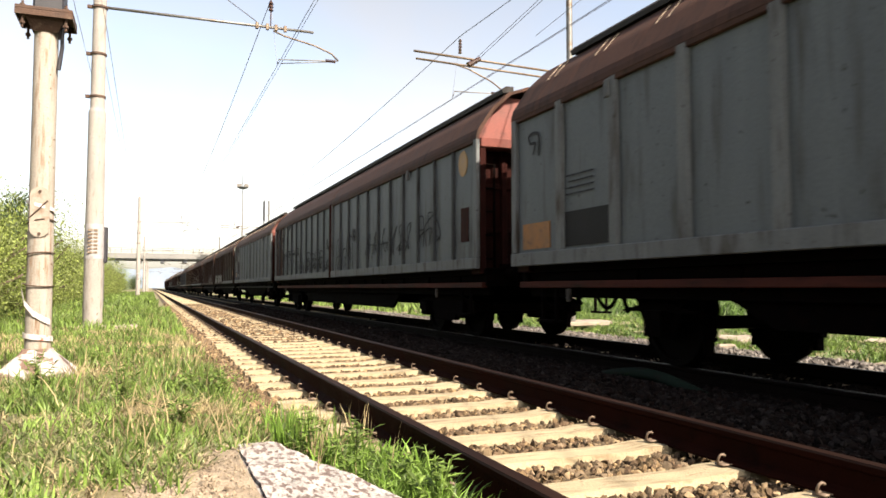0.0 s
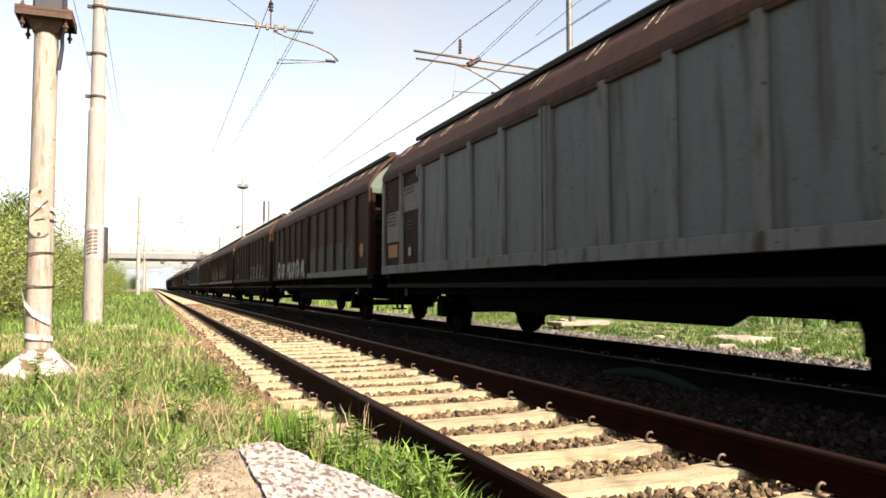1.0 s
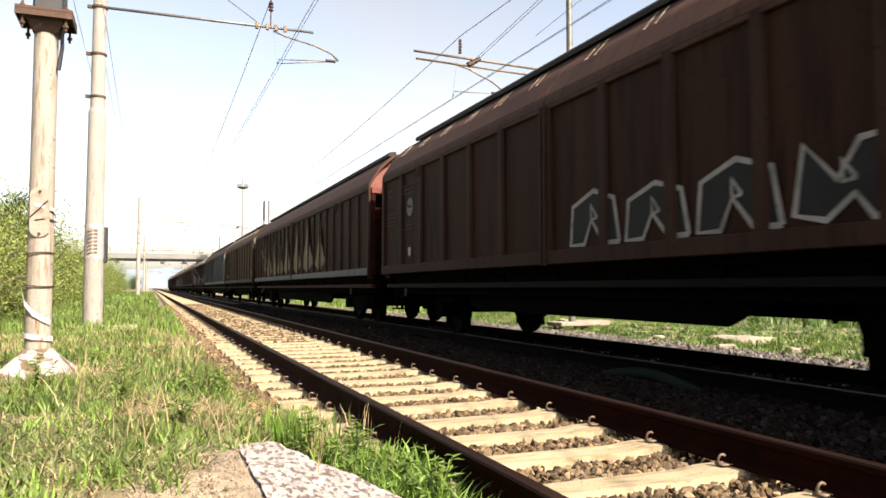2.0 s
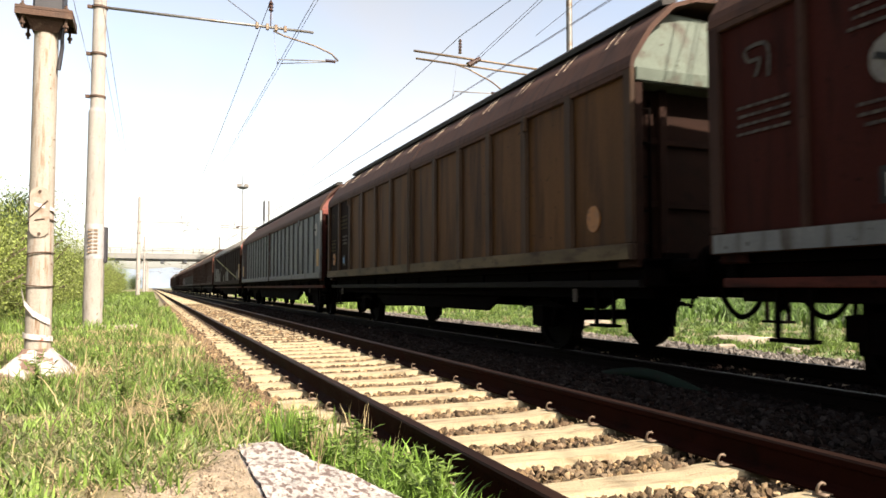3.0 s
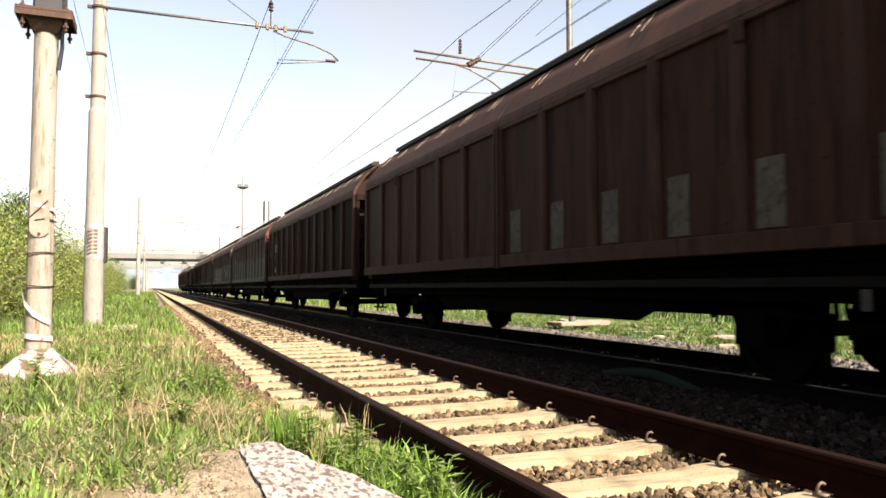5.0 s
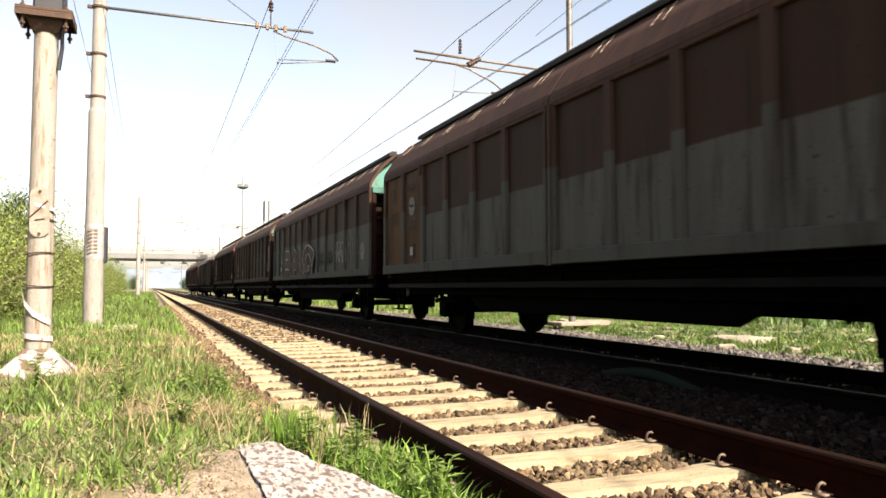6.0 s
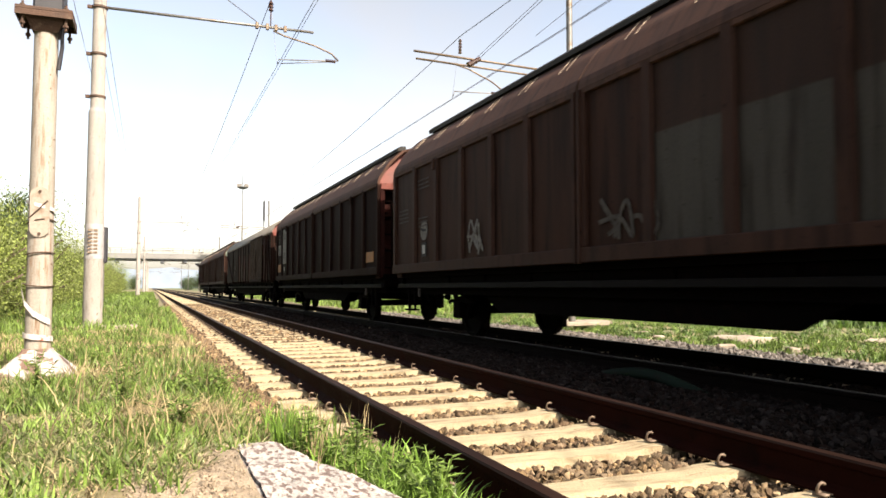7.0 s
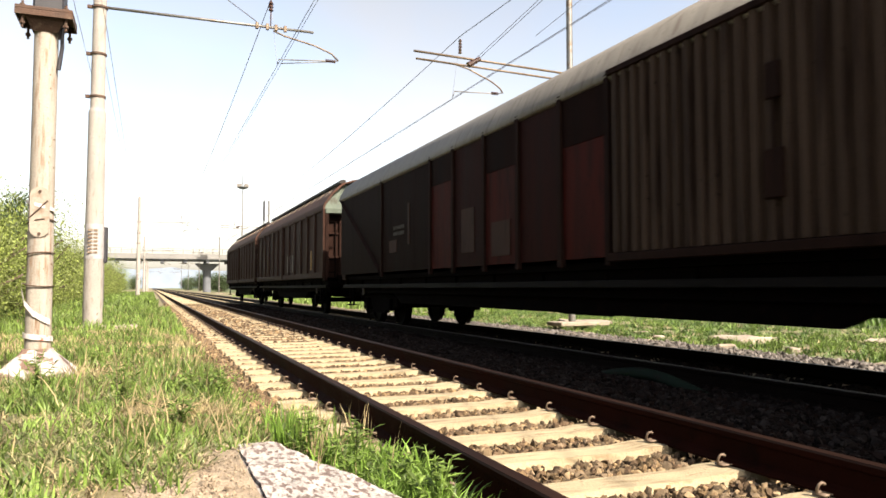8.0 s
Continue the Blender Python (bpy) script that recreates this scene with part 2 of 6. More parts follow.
M_TWO_LOW = mat("ochre_brown_over_grey_low_sheet", (0.042, 0.0205, 0.0108), 0.65, 0, 0.26, 0.9, 40, 0.08, (0.018, 0.0105, 0.0075), 0.45, (3, 3, 0.35), (2.06, (0.060, 0.062, 0.058)), spec=0.08)
M_TWO_RAIL = mat("brown_over_grey_frame", (0.036, 0.019, 0.0145), 0.65, 0, 0.16, 0.9, 40, 0.08, (0.022, 0.015, 0.012), 0.3, (3, 3, 0.35), (2.36, (0.0462, 0.0462, 0.0418)), spec=0.1)
# ribs darkened in colour to stand for the shadow lines along them
M_RIB_GREY = mat("shadow_dark_grey_rib", (0.05, 0.053, 0.056), 0.65, 0, 0.25, 1.5, 40, 0.06, (0.02, 0.017, 0.016), 0.5, (2, 2, 0.4), spec=0.06)
M_TEAL_SHEET = mat("dull_teal_sheet", (0.014, 0.028, 0.027), 0.6, 0, 0.2, 0.9, 40, 0.08, (0.011, 0.01, 0.009), 0.4, (3, 3, 0.35), spec=0.1)
M_CORR = mat("corrugated_grey_brown", (0.036, 0.0235, 0.0172), 0.65, 0, 0.3, 1.2, 40, 0.06, (0.0135, 0.0075, 0.0056), 0.55, (3, 3, 0.3), spec=0.04)
M_PANEL_RED = mat("deep_red_panel", (0.031, 0.0050, 0.0036), 0.65, 0, 0.35, 1.6, 40, 0.08, (0.011, 0.0028, 0.0022), 0.5, (3, 3, 0.5), spec=0.04)
M_PANEL_MAROON = mat("dark_maroon_panel", (0.0150, 0.0038, 0.0030), 0.65, 0, 0.3, 1.6, 40, 0.08, (0.008, 0.0026, 0.0021), 0.5, (3, 3, 0.5), spec=0.03)
M_PATCH = mat("worn_grey_beige_patch", (0.052, 0.047, 0.041), 0.7, 0, 0.3, 2.5, 50, 0, (0.026, 0.02, 0.016), 0.5)
M_PATCH_PALE = mat("worn_pale_grey_patch", (0.085, 0.085, 0.080), 0.7, 0, 0.25, 2.5, 50, 0, (0.045, 0.04, 0.036), 0.45)
M_SPRAY_GREY = mat("faded_black_spray_paint", (0.026, 0.027, 0.029), 0.7, 0, 0.3, 3, 50, 0, (0.05, 0.054, 0.056), 0.4, spec=0.05)
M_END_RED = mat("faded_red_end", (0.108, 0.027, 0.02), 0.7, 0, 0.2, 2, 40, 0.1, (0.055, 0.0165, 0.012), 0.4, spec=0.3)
# dark copy of the hood's red, with the wagon gap's shade in it
M_END_SHADED = mat("shaded_red_end_wall", (0.0185, 0.0048, 0.0038), 0.75, 0, 0.3, 2, 40, 0.1, (0.008, 0.0032, 0.0027), 0.55, spec=0.05)
M_END_GREEN = mat("pale_green_end", (0.066, 0.084, 0.068), 0.7, 0, 0.25, 2, 40, 0.1, (0.036, 0.031, 0.023), 0.5, spec=0.2)
M_END_TEAL = mat("teal_end", (0.0384, 0.1306, 0.1075), 0.7, 0, 0.2, 2, 40, 0.1, (0.0576, 0.0538, 0.0384), 0.35, spec=0.3)
# brown lowered in tone to hold the shade between wagons
M_END_BROWN = mat("brown_end", (0.016, 0.0075, 0.0055), 0.7, 0, 0.2, 2, 40, 0.1, (0.009, 0.0052, 0.0042), 0.4, spec=0.05)
M_WHITE_MARK = mat("chalky_white_marking", (0.2662, 0.2614, 0.2517), 0.7, 0, 0.2, 4, 50, 0)
M_POSTER = mat("worn_pale_placard", (0.0969, 0.0916, 0.0834), 0.7, 0, 0.25, 6, 50, 0, (0.0431, 0.0296, 0.0243), 0.5)
M_ORANGE = mat("orange_placard", (0.2, 0.074, 0.009), 0.6, 0, 0.2, 6, 50, 0, (0.07, 0.03, 0.01), 0.35)
M_YELLOW = mat("yellow_plate", (0.21, 0.10, 0.004), 0.5, 0, 0.15, 6, 50, 0)
M_YSTRIPE = mat("yellow_stripe_paint", (0.132, 0.1241, 0.0264), 0.6, 0, 0.15, 4, 50, 0, (0.0528, 0.0422, 0.0185), 0.3)
M_SPRAY_WHITE = mat("white_spray_paint", (0.185, 0.178, 0.172), 0.6, 0, 0.3, 3, 50, 0, (0.08, 0.07, 0.066), 0.4)
M_SPRAY_RED = mat("red_spray_paint", (0.036, 0.0068, 0.0062), 0.6, 0, 0.35, 1.6, 50, 0, (0.012, 0.0042, 0.004), 0.75, spec=0.1)
M_SPRAY_BLACK = mat("black_spray_paint", (0.013, 0.013, 0.014), 0.6, 0, 0.3, 3, 50, 0, spec=0.1)
M_SPRAY_YELLOW = mat("yellow_spray_paint", (0.0776, 0.0539, 0.0151), 0.6, 0, 0.3, 3, 50, 0, (0.0302, 0.0172, 0.0086), 0.4)
M_FAINT = mat("faint_stencilled_paint", (0.05, 0.045, 0.040), 0.7, 0, 0.3, 6, 50, 0, (0.018, 0.012, 0.010), 0.55, spec=0.1)
M_FADED_YELLOW = mat("faded_yellow_lettering", (0.032, 0.025, 0.0105), 0.7, 0, 0.3, 6, 50, 0, (0.012, 0.0085, 0.005), 0.5, spec=0.05)
M_TICK = mat("lashing_mark", (0.2169, 0.1627, 0.1197), 0.7, 0, 0.2, 4, 50, 0)
M_PLATE_BLUE = mat("blue_card", (0.045, 0.13, 0.25), 0.5, 0, 0.1, 4, 50, 0)


# ---- mesh helpers ----
def box(bm, x0, x1, y0, y1, z0, z1, bevel=0.0):
    r = bmesh.ops.create_cube(bm, size=1, matrix=Matrix.LocRotScale(((x0 + x1) / 2, (y0 + y1) / 2, (z0 + z1) / 2), None, (abs(x1 - x0), abs(y1 - y0), abs(z1 - z0))))
    if bevel:
        es = {e for v in r["verts"] for e in v.link_edges}
        bmesh.ops.bevel(bm, geom=list(es), offset=bevel, segments=1, affect="EDGES")
    return r["verts"]


def tube(bm, a, b, r0, r1=None, seg=12, caps=True):
    a, b = Vector(a), Vector(b)
    d = b - a
    m = Matrix.Translation((a + b) / 2) @ d.to_track_quat("Z", "Y").to_matrix().to_4x4()
    return bmesh.ops.create_cone(bm, cap_ends=caps, segments=seg, radius1=r0, radius2=r0 if r1 is None else r1, depth=d.length, matrix=m)["verts"]


def pipe(bm, pts, r, seg=6):
    """A bent rod through points."""
    pts = [Vector(q) for q in pts]
    rings = []
    for i, q in enumerate(pts):
        d = (pts[min(i + 1, len(pts) - 1)] - pts[max(i - 1, 0)]).normalized()
        u = d.cross(Vector((0.13, 0.31, 0.94))).normalized()
        w = d.cross(u)
        rings.append([bm.verts.new(q + r * (math.cos(t) * u + math.sin(t) * w)) for t in (2 * math.pi * k / seg for k in range(seg))])
    for a, b in zip(rings, rings[1:]):
        for k in range(seg):
            bm.faces.new((a[k], a[(k + 1) % seg], b[(k + 1) % seg], b[k]))
    bm.faces.new(rings[0][::-1])
    bm.faces.new(rings[-1])


def extrude_profile(bm, prof, y0, y1, closed=True):
    """A cross-section (x, z) drawn out along y."""
    a = [bm.verts.new((x, y0, z)) for x, z in prof]
    b = [bm.verts.new((x, y1, z)) for x, z in prof]
    k = len(prof)
    for i in range(k if closed else k - 1):
        j = (i + 1) % k
        bm.faces.new((a[i], b[i], b[j], a[j]))
    if closed:
        bm.faces.new(a)
        bm.faces.new(b[::-1])


def to_mesh(name, bm, material, smooth=False):
    bmesh.ops.recalc_face_normals(bm, faces=bm.faces)
    me = bpy.data.meshes.new(name)
    bm.to_mesh(me)
    bm.free()
    me.materials.append(material)
    if smooth:
        for p in me.polygons:
            p.use_smooth = True
    return me


def part(name, bm, material, parent=None, label="", smooth=False):
    me = bm if isinstance(bm, bpy.types.Mesh) else to_mesh(name, bm, material, smooth)
    ob = new(name, me)
    if parent:
        ob.parent = parent
    if label:
        ob["label"] = label
    return ob


def thing(name, label, category, group="", kind="", at=None):
    e = new(name)
    e.empty_display_size = 0.3
    if at is not None:
        e.matrix_world = at
    return tagged(e, label, category, group, kind)


def stuff_mesh(name, verts, faces, material, smooth=False):
    me = bpy.data.meshes.new(name)
    me.from_pydata(verts.tolist() if isinstance(verts, np.ndarray) else verts, [], faces.tolist() if isinstance(faces, np.ndarray) else faces)
    me.materials.append(material)
    if smooth:
        me.polygons.foreach_set("use_smooth", [True] * len(me.polygons))
    me.update()
    return me


# ---- ground ----
RAIL2 = 3.945           # centre of the second track
DROP2 = -0.112          # it lies lower


def height(x, y=0.0):
    """The ground's height across the line."""
    xs = (-400, -12, -6, -3, -2.0, -1.62, -1.35, -1.2, 1.25, 1.7, 2.5, 2.75, 5.3, 5.9, 6.6, 7.6, 10, 14, 400)
    zs = (0.3, 0.25, 0.15, 0.115, 0.10, 0.05, -0.06, -0.09, -0.09, -0.07, -0.08, -0.12, -0.13, -0.10, -0.11, -0.10, -0.06, -0.03, 0.0)
    return float(np.interp(x, xs, zs))


def build_ground():
    xs = sorted({-900, -400, -120, -40, -20, -12, -9, -7.5, -6, -5, -4, -3.4, -3, -2.6, -2.3, -2.0, -1.8, -1.62, -1.5, -1.35, -1.2, -0.6, 0, 0.6, 1.25, 1.7, 2.1, 2.5, 2.75, 3.3, 4.0, 4.6, 5.3, 5.9, 6.6, 7.1, 7.6, 8.5, 10, 12, 14, 20, 40, 120, 400, 900})
    ys = [-900, -300, -80, -30, -12] + [-6 + 0.5 * i for i in range(60)] + [24 + 2 * i for i in range(30)] + [90, 110, 140, 180, 240, 320, 450, 700, 1200, 2500]
    bm = bmesh.new()
    grid = []
    for y in ys:
        row = []
        for x in xs:
            z = height(x)
            if x < -2.2 or x > 6.4:
                z += 0.05 * noise.noise((x * 0.7, y * 0.7, 0)) * min(1, abs(x) / 4)
            row.append(bm.verts.new((x, y, z)))
        grid.append(row)
    for a, b in zip(grid, grid[1:]):
        for i in range(len(xs) - 1):
            f = bm.faces.new((a[i], a[i + 1], b[i + 1], b[i]))
            mid = (xs[i] + xs[i + 1]) / 2
            # slot 3 is the bed coloured for the train's shade
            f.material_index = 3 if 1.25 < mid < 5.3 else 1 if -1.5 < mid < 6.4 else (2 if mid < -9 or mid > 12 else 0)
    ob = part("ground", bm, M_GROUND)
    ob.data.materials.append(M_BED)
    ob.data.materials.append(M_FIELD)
    ob.data.materials.append(M_BED_SHADED)
    tagged(ob, "earth with dry and green grass beside the railway line", "ground", kind="structure")


build_ground()

# ---- tracks ----
RAIL_PROFILE = [(-0.075, 0), (0.075, 0), (0.075, 0.012), (0.03, 0.026), (0.0085, 0.04), (0.0085, 0.122), (0.033, 0.134), (0.035, 0.162), (0.029, 0.172), (-0.029, 0.172), (-0.035, 0.162), (-0.033, 0.134), (-0.0085, 0.122), (-0.0085, 0.04), (-0.03, 0.026), (-0.075, 0.012)]


def build_rail(x, z, parent, polished):
    bm = bmesh.new()
    extrude_profile(bm, [(x + a, z + b) for a, b in RAIL_PROFILE], -60, 400)
    bm.faces.ensure_lookup_table()
    ob = part("rail", bm, M_RAIL_SHADED if polished else M_RAIL, parent, "steel rail with a bright worn head" if polished else "rusty steel rail with a worn head")
    ob.data.materials.append(M_POLISH if polished else M_HEAD)
    for p in ob.data.polygons:
        if abs(p.normal.y) < 0.5 and p.center.z > z + 0.160 and p.normal.z > 0.3:
            p.material_index = 1


def sleeper_mesh():
    bm = bmesh.new()
    prof = [(-1.15, -0.16), (-1.15, 0.0), (-0.95, 0.004), (-0.55, 0.004), (-0.40, -0.012), (0.40, -0.012), (0.55, 0.004), (0.95, 0.004), (1.15, 0.0), (1.15, -0.16)]
    top = [bm.verts.new((x, s * (0.10 if z > -0.1 else 0.14), z)) for s in (-1, 1) for x, z in prof]
    k = len(prof)
    a, b = top[:k], top[k:]
    for i in range(k):
        j = (i + 1) % k
        bm.faces.new((a[i], a[j], b[j], b[i]))
    for r in (a, b):
        bm.faces.new(r)
    bmesh.ops.bevel(bm, geom=[e for e in bm.edges if e.calc_face_angle(0) > 0.6 and all(v.co.z > -0.1 for v in e.verts)], offset=0.012, segments=1, affect="EDGES")
    return to_mesh("sleeper", bm, M_SLEEPER)


def clip_mesh():
    bm = bmesh.new()
    pts = [(0.020 * math.cos(t) - 0.004, -0.012 + 0.006 * t, 0.030 + 0.025 * math.sin(t)) for t in np.linspace(0.75, 5.0, 10)] + [(0.022, 0.022, 0.008)]
    pipe(bm, pts, 0.0075, 6)
    box(bm, -0.025, 0.035, -0.03, 0.03, 0.001, 0.009)
    return to_mesh("rail_clip", bm, M_CLIP, True)


SLEEPER, CLIP = sleeper_mesh(), clip_mesh()


def build_track(x, z, polished, label, first, count, clips_to, join_to):
    root = thing("railway_track", label, "railway track", "tracks", "structure")
    for s in (-0.7535, 0.7535):
        build_rail(x + s, z, root, polished)
    rnd = random.Random(5 if polished else 4)
    for i in range(count):
        y = first + 0.6 * i
        ob = part("sleeper", SLEEPER, None, root)
        ob.matrix_basis = pose(x + rnd.uniform(-0.015, 0.015), y, z + rnd.uniform(-0.006, 0.004), 0, 0, rnd.uniform(-0.4, 0.4))
        if y < clips_to:
            for cx, turn in ((-0.875, 0), (-0.632, 180), (0.632, 0), (0.875, 180)):
                c = part("rail_clip", CLIP, None, ob)
                c.matrix_basis = pose(cx, 0, 0.012, 0, 0, turn + rnd.uniform(-8, 8))
    bm = bmesh.new()
    y = first + 0.6 * count
    while y < join_to:
        box(bm, x - 1.15, x + 1.15, y - 0.11, y + 0.11, z - 0.16, z)
        y += 0.6
    far = part("sleepers_far", bm, M_SLEEPER, root)
    far["kind"] = "stuff"


Y0 = 3.05
build_track(0, -0.02, False, "unused track with rusty rails on pale concrete sleepers", Y0 - 0.6 * 8, 130, 40, 320)
build_track(RAIL2, DROP2, True, "used track with polished rails in grey ballast", Y0 - 0.6 * 8 + 0.2, 90, -10, 320)

# ---- train ----
SIDE = -1.445          # the side's outer face, from the wagon's middle
ROOF_SHOULDER = [(-1.445, 3.16), (-1.435, 3.23), (-1.41, 3.30), (-1.21, 3.60), (-1.17, 3.65), (-1.11, 3.71), (-0.94, 3.865), (-0.86, 3.935)]
ROOF_TOP = [(-0.86, 3.935), (-0.5, 4.06), (0, 4.10), (0.5, 4.06), (0.86, 3.935)]
MESHES = {}


def cached(key, make):
    if key not in MESHES:
        MESHES[key] = make()
    return MESHES[key]


def panel_mesh(w, sheet):
    def make():
        bm = bmesh.new()
        ribs = max(2, int(w / 0.35))
        pts = [(SIDE + 0.055, 0.0)] + [(SIDE + 0.055 - 0.006 * math.sin(math.pi * k / ribs) ** 2, w * k / ribs) for k in range(1, ribs)] + [(SIDE + 0.055, w)]
        lo = [bm.verts.new((x, y, 1.30)) for x, y in pts]
        hi = [bm.verts.new((x, y, 3.12)) for x, y in pts]
        lob = [bm.verts.new((x + 0.02, y, 1.30)) for x, y in pts]
        hib = [bm.verts.new((x + 0.02, y, 3.12)) for x, y in pts]
        for k in range(len(pts) - 1):
            bm.faces.new((lo[k], lo[k + 1], hi[k + 1], hi[k]))
            bm.faces.new((lob[k], hib[k], hib[k + 1], lob[k + 1]))
            bm.faces.new((hi[k], hi[k + 1], hib[k + 1], hib[k]))
        return to_mesh("panel", bm, sheet)
    return cached(("panel", round(w, 3), sheet.name), make)


def rib_mesh(rail, w=0.085, proud=0.045):
    def make():
        bm = bmesh.new()
        prof = [(-w / 2, 0.06), (-w / 2 * 0.75, 0.0), (w / 2 * 0.75, 0.0), (w / 2, 0.06)]
        lo = [bm.verts.new((SIDE + 0.052 - proud + d * 0.75, y, 1.30)) for y, d in prof]
        hi = [bm.verts.new((SIDE + 0.052 - proud + d * 0.75, y, 3.15)) for y, d in prof]
        for k in range(3):
            bm.faces.new((lo[k], lo[k + 1], hi[k + 1], hi[k]))
        bm.faces.new(hi)
        bm.faces.new(lo)
        return to_mesh("rib", bm, rail)
    return cached(("rib", w, proud, rail.name), make)


def build_door(root, y0, y1, count, sheets, rail, roof, ticks):
    """A sliding side door from y0 to y1: frame, panels between upright ribs, and the curved shoulder above."""
    bm = bmesh.new()
    box(bm, SIDE - 0.012, SIDE + 0.06, y0, y1, 1.13, 1.305, 0.01)
    for a, b in ((y0, y0 + 0.13), (y1 - 0.13, y1)):
        box(bm, SIDE, SIDE + 0.06, a, b, 1.31, 3.15, 0.008)
    door = part("sliding_door", bm, rail, root)
    bm = bmesh.new()
    box(bm, SIDE + 0.004, SIDE + 0.06, y0 + 0.004, y1 - 0.004, 3.10, 3.17, 0.01)
    part("top_rail", bm, roof, door)
    bm = bmesh.new()
    prof = ROOF_SHOULDER + [(x + 0.05, z - 0.03) for x, z in reversed(ROOF_SHOULDER)]
    extrude_profile(bm, prof, y0, y1)
    sh = part("door_shoulder", bm, roof, door, "curved upper part of the sliding door")
    w = (y1 - y0 - 0.26) / count
    for k in range(count):
        ob = part("panel", panel_mesh(w, sheets[k] if isinstance(sheets, list) else sheets), None, door)
        ob.location.y = y0 + 0.13 + w * k
        if k:
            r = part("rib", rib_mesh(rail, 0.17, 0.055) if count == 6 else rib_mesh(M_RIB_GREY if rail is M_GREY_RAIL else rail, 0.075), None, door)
            r.location.y = y0 + 0.13 + w * k
    if ticks:
        for k in range(count):
            for d in (0.0, 0.19):
                ob = part("strap_mark", cached("strap", strap_mesh), None, door)
                ob.location.y = y0 + 0.13 + w * (k + 0.5) + d - 0.12
    return door


def strap_mesh():
    bm = bmesh.new()
    a, b = ROOF_SHOULDER[3], ROOF_SHOULDER[6]
    q = [(a[0] - 0.006, 0, a[1] + 0.006), (a[0] - 0.006, 0.012, a[1] + 0.006), (b[0] - 0.012, 0.112, b[1] + 0.012), (b[0] - 0.012, 0.1, b[1] + 0.012)]
    v = [bm.verts.new(c) for c in q] + [bm.verts.new((x + 0.018, yy, z - 0.014)) for x, yy, z in q]
    for f in ((0, 1, 2, 3), (7, 6, 5, 4), (0, 4, 5, 1), (2, 6, 7, 3), (1, 5, 6, 2), (3, 7, 4, 0)):
        bm.faces.new([v[i] for i in f])
    return to_mesh("strap_mark", bm, M_TICK)


def wheelset(root, y):
    ws = part("axle", cached("axle", lambda: axle_mesh()), None, root)
    ws.location = (0, y, 0.46)
    for x, s in ((-0.7535, 1), (0.7535, -1)):
        w = part("wheel", cached(("wheel", s), lambda: wheel_mesh(s)), None, ws)
        w.location.x = x


def axle_mesh():
    bm = bmesh.new()
    tube(bm, (-0.98, 0, 0), (0.98, 0, 0), 0.075, seg=12)
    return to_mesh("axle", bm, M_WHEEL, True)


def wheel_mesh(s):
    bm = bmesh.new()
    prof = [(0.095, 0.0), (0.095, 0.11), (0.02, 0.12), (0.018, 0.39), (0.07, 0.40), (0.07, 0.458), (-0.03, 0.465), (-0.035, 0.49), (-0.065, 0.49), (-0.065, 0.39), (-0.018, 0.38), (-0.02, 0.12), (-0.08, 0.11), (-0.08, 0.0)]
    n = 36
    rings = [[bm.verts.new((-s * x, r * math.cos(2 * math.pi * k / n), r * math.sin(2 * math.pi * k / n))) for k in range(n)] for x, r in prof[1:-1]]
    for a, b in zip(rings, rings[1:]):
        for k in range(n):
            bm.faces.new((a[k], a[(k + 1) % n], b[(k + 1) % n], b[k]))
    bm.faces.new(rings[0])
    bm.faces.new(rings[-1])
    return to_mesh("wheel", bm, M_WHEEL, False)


def guard_mesh():
    """The forked plate that holds one axle box."""
    bm = bmesh.new()
    prof = [(-0.20, -0.16), (-0.14, -0.16), (-0.34, 0.40), (0.34, 0.40), (0.14, -0.16), (0.20, -0.16), (0.52, 0.46), (-0.52, 0.46)]
    a = [bm.verts.new((-0.02, y, z)) for y, z in prof]
    b = [bm.verts.new((0.02, y, z)) for y, z in prof]
    for i in range(8):
        j = (i + 1) % 8
        bm.faces.new((a[i], a[j], b[j], b[i]))
    bm.faces.new(a[::-1])
    bm.faces.new(b)
    return to_mesh("axle_guard", bm, M_UNDER)


def spring_mesh():
    """A stepped stack of spring leaves."""
    bm = bmesh.new()
    prof = [(-0.60, 0.12)]
    for k in range(5):
        h = 0.60 - 0.1 * k
        prof += [(-h, 0.142 + 0.022 * k), (-h + 0.1, 0.142 + 0.022 * k)] if k < 4 else [(-h, 0.23)]
    prof = prof + [(-y, z) for y, z in reversed(prof)]
    a = [bm.verts.new((-0.06, y, z)) for y, z in prof]
    b = [bm.verts.new((0.06, y, z)) for y, z in prof]
    n = len(prof)
    for i in range(n):
        j = (i + 1) % n
        bm.faces.new((a[i], a[j], b[j], b[i]))
    bm.faces.new(a[::-1])
    bm.faces.new(b)
    return to_mesh("leaf_spring", bm, M_UNDER)


def shackle_mesh():
    bm = bmesh.new()
    pipe(bm, [(0, 0.60, 0.10), (0, 0.66, 0.24), (0, 0.66, 0.42)], 0.03)
    return to_mesh("spring_shackle", bm, M_UNDER)


def brake_mesh():
    """A brake block with its hanger, behind a wheel."""
    bm = bmesh.new()
    for s in (1,):
        for k in range(4):
            t = -0.45 + 0.3 * k
            box(bm, -0.05, 0.05, s * 0.50 * math.cos(t) - 0.035, s * 0.50 * math.cos(t) + 0.035, 0.50 * math.sin(t) - 0.09, 0.50 * math.sin(t) + 0.09)
        pipe(bm, [(0, s * 0.50, -0.15), (0, s * 0.58, 0.15), (0, s * 0.56, 0.50)], 0.028)
    return to_mesh("brake_block", bm, M_UNDER)


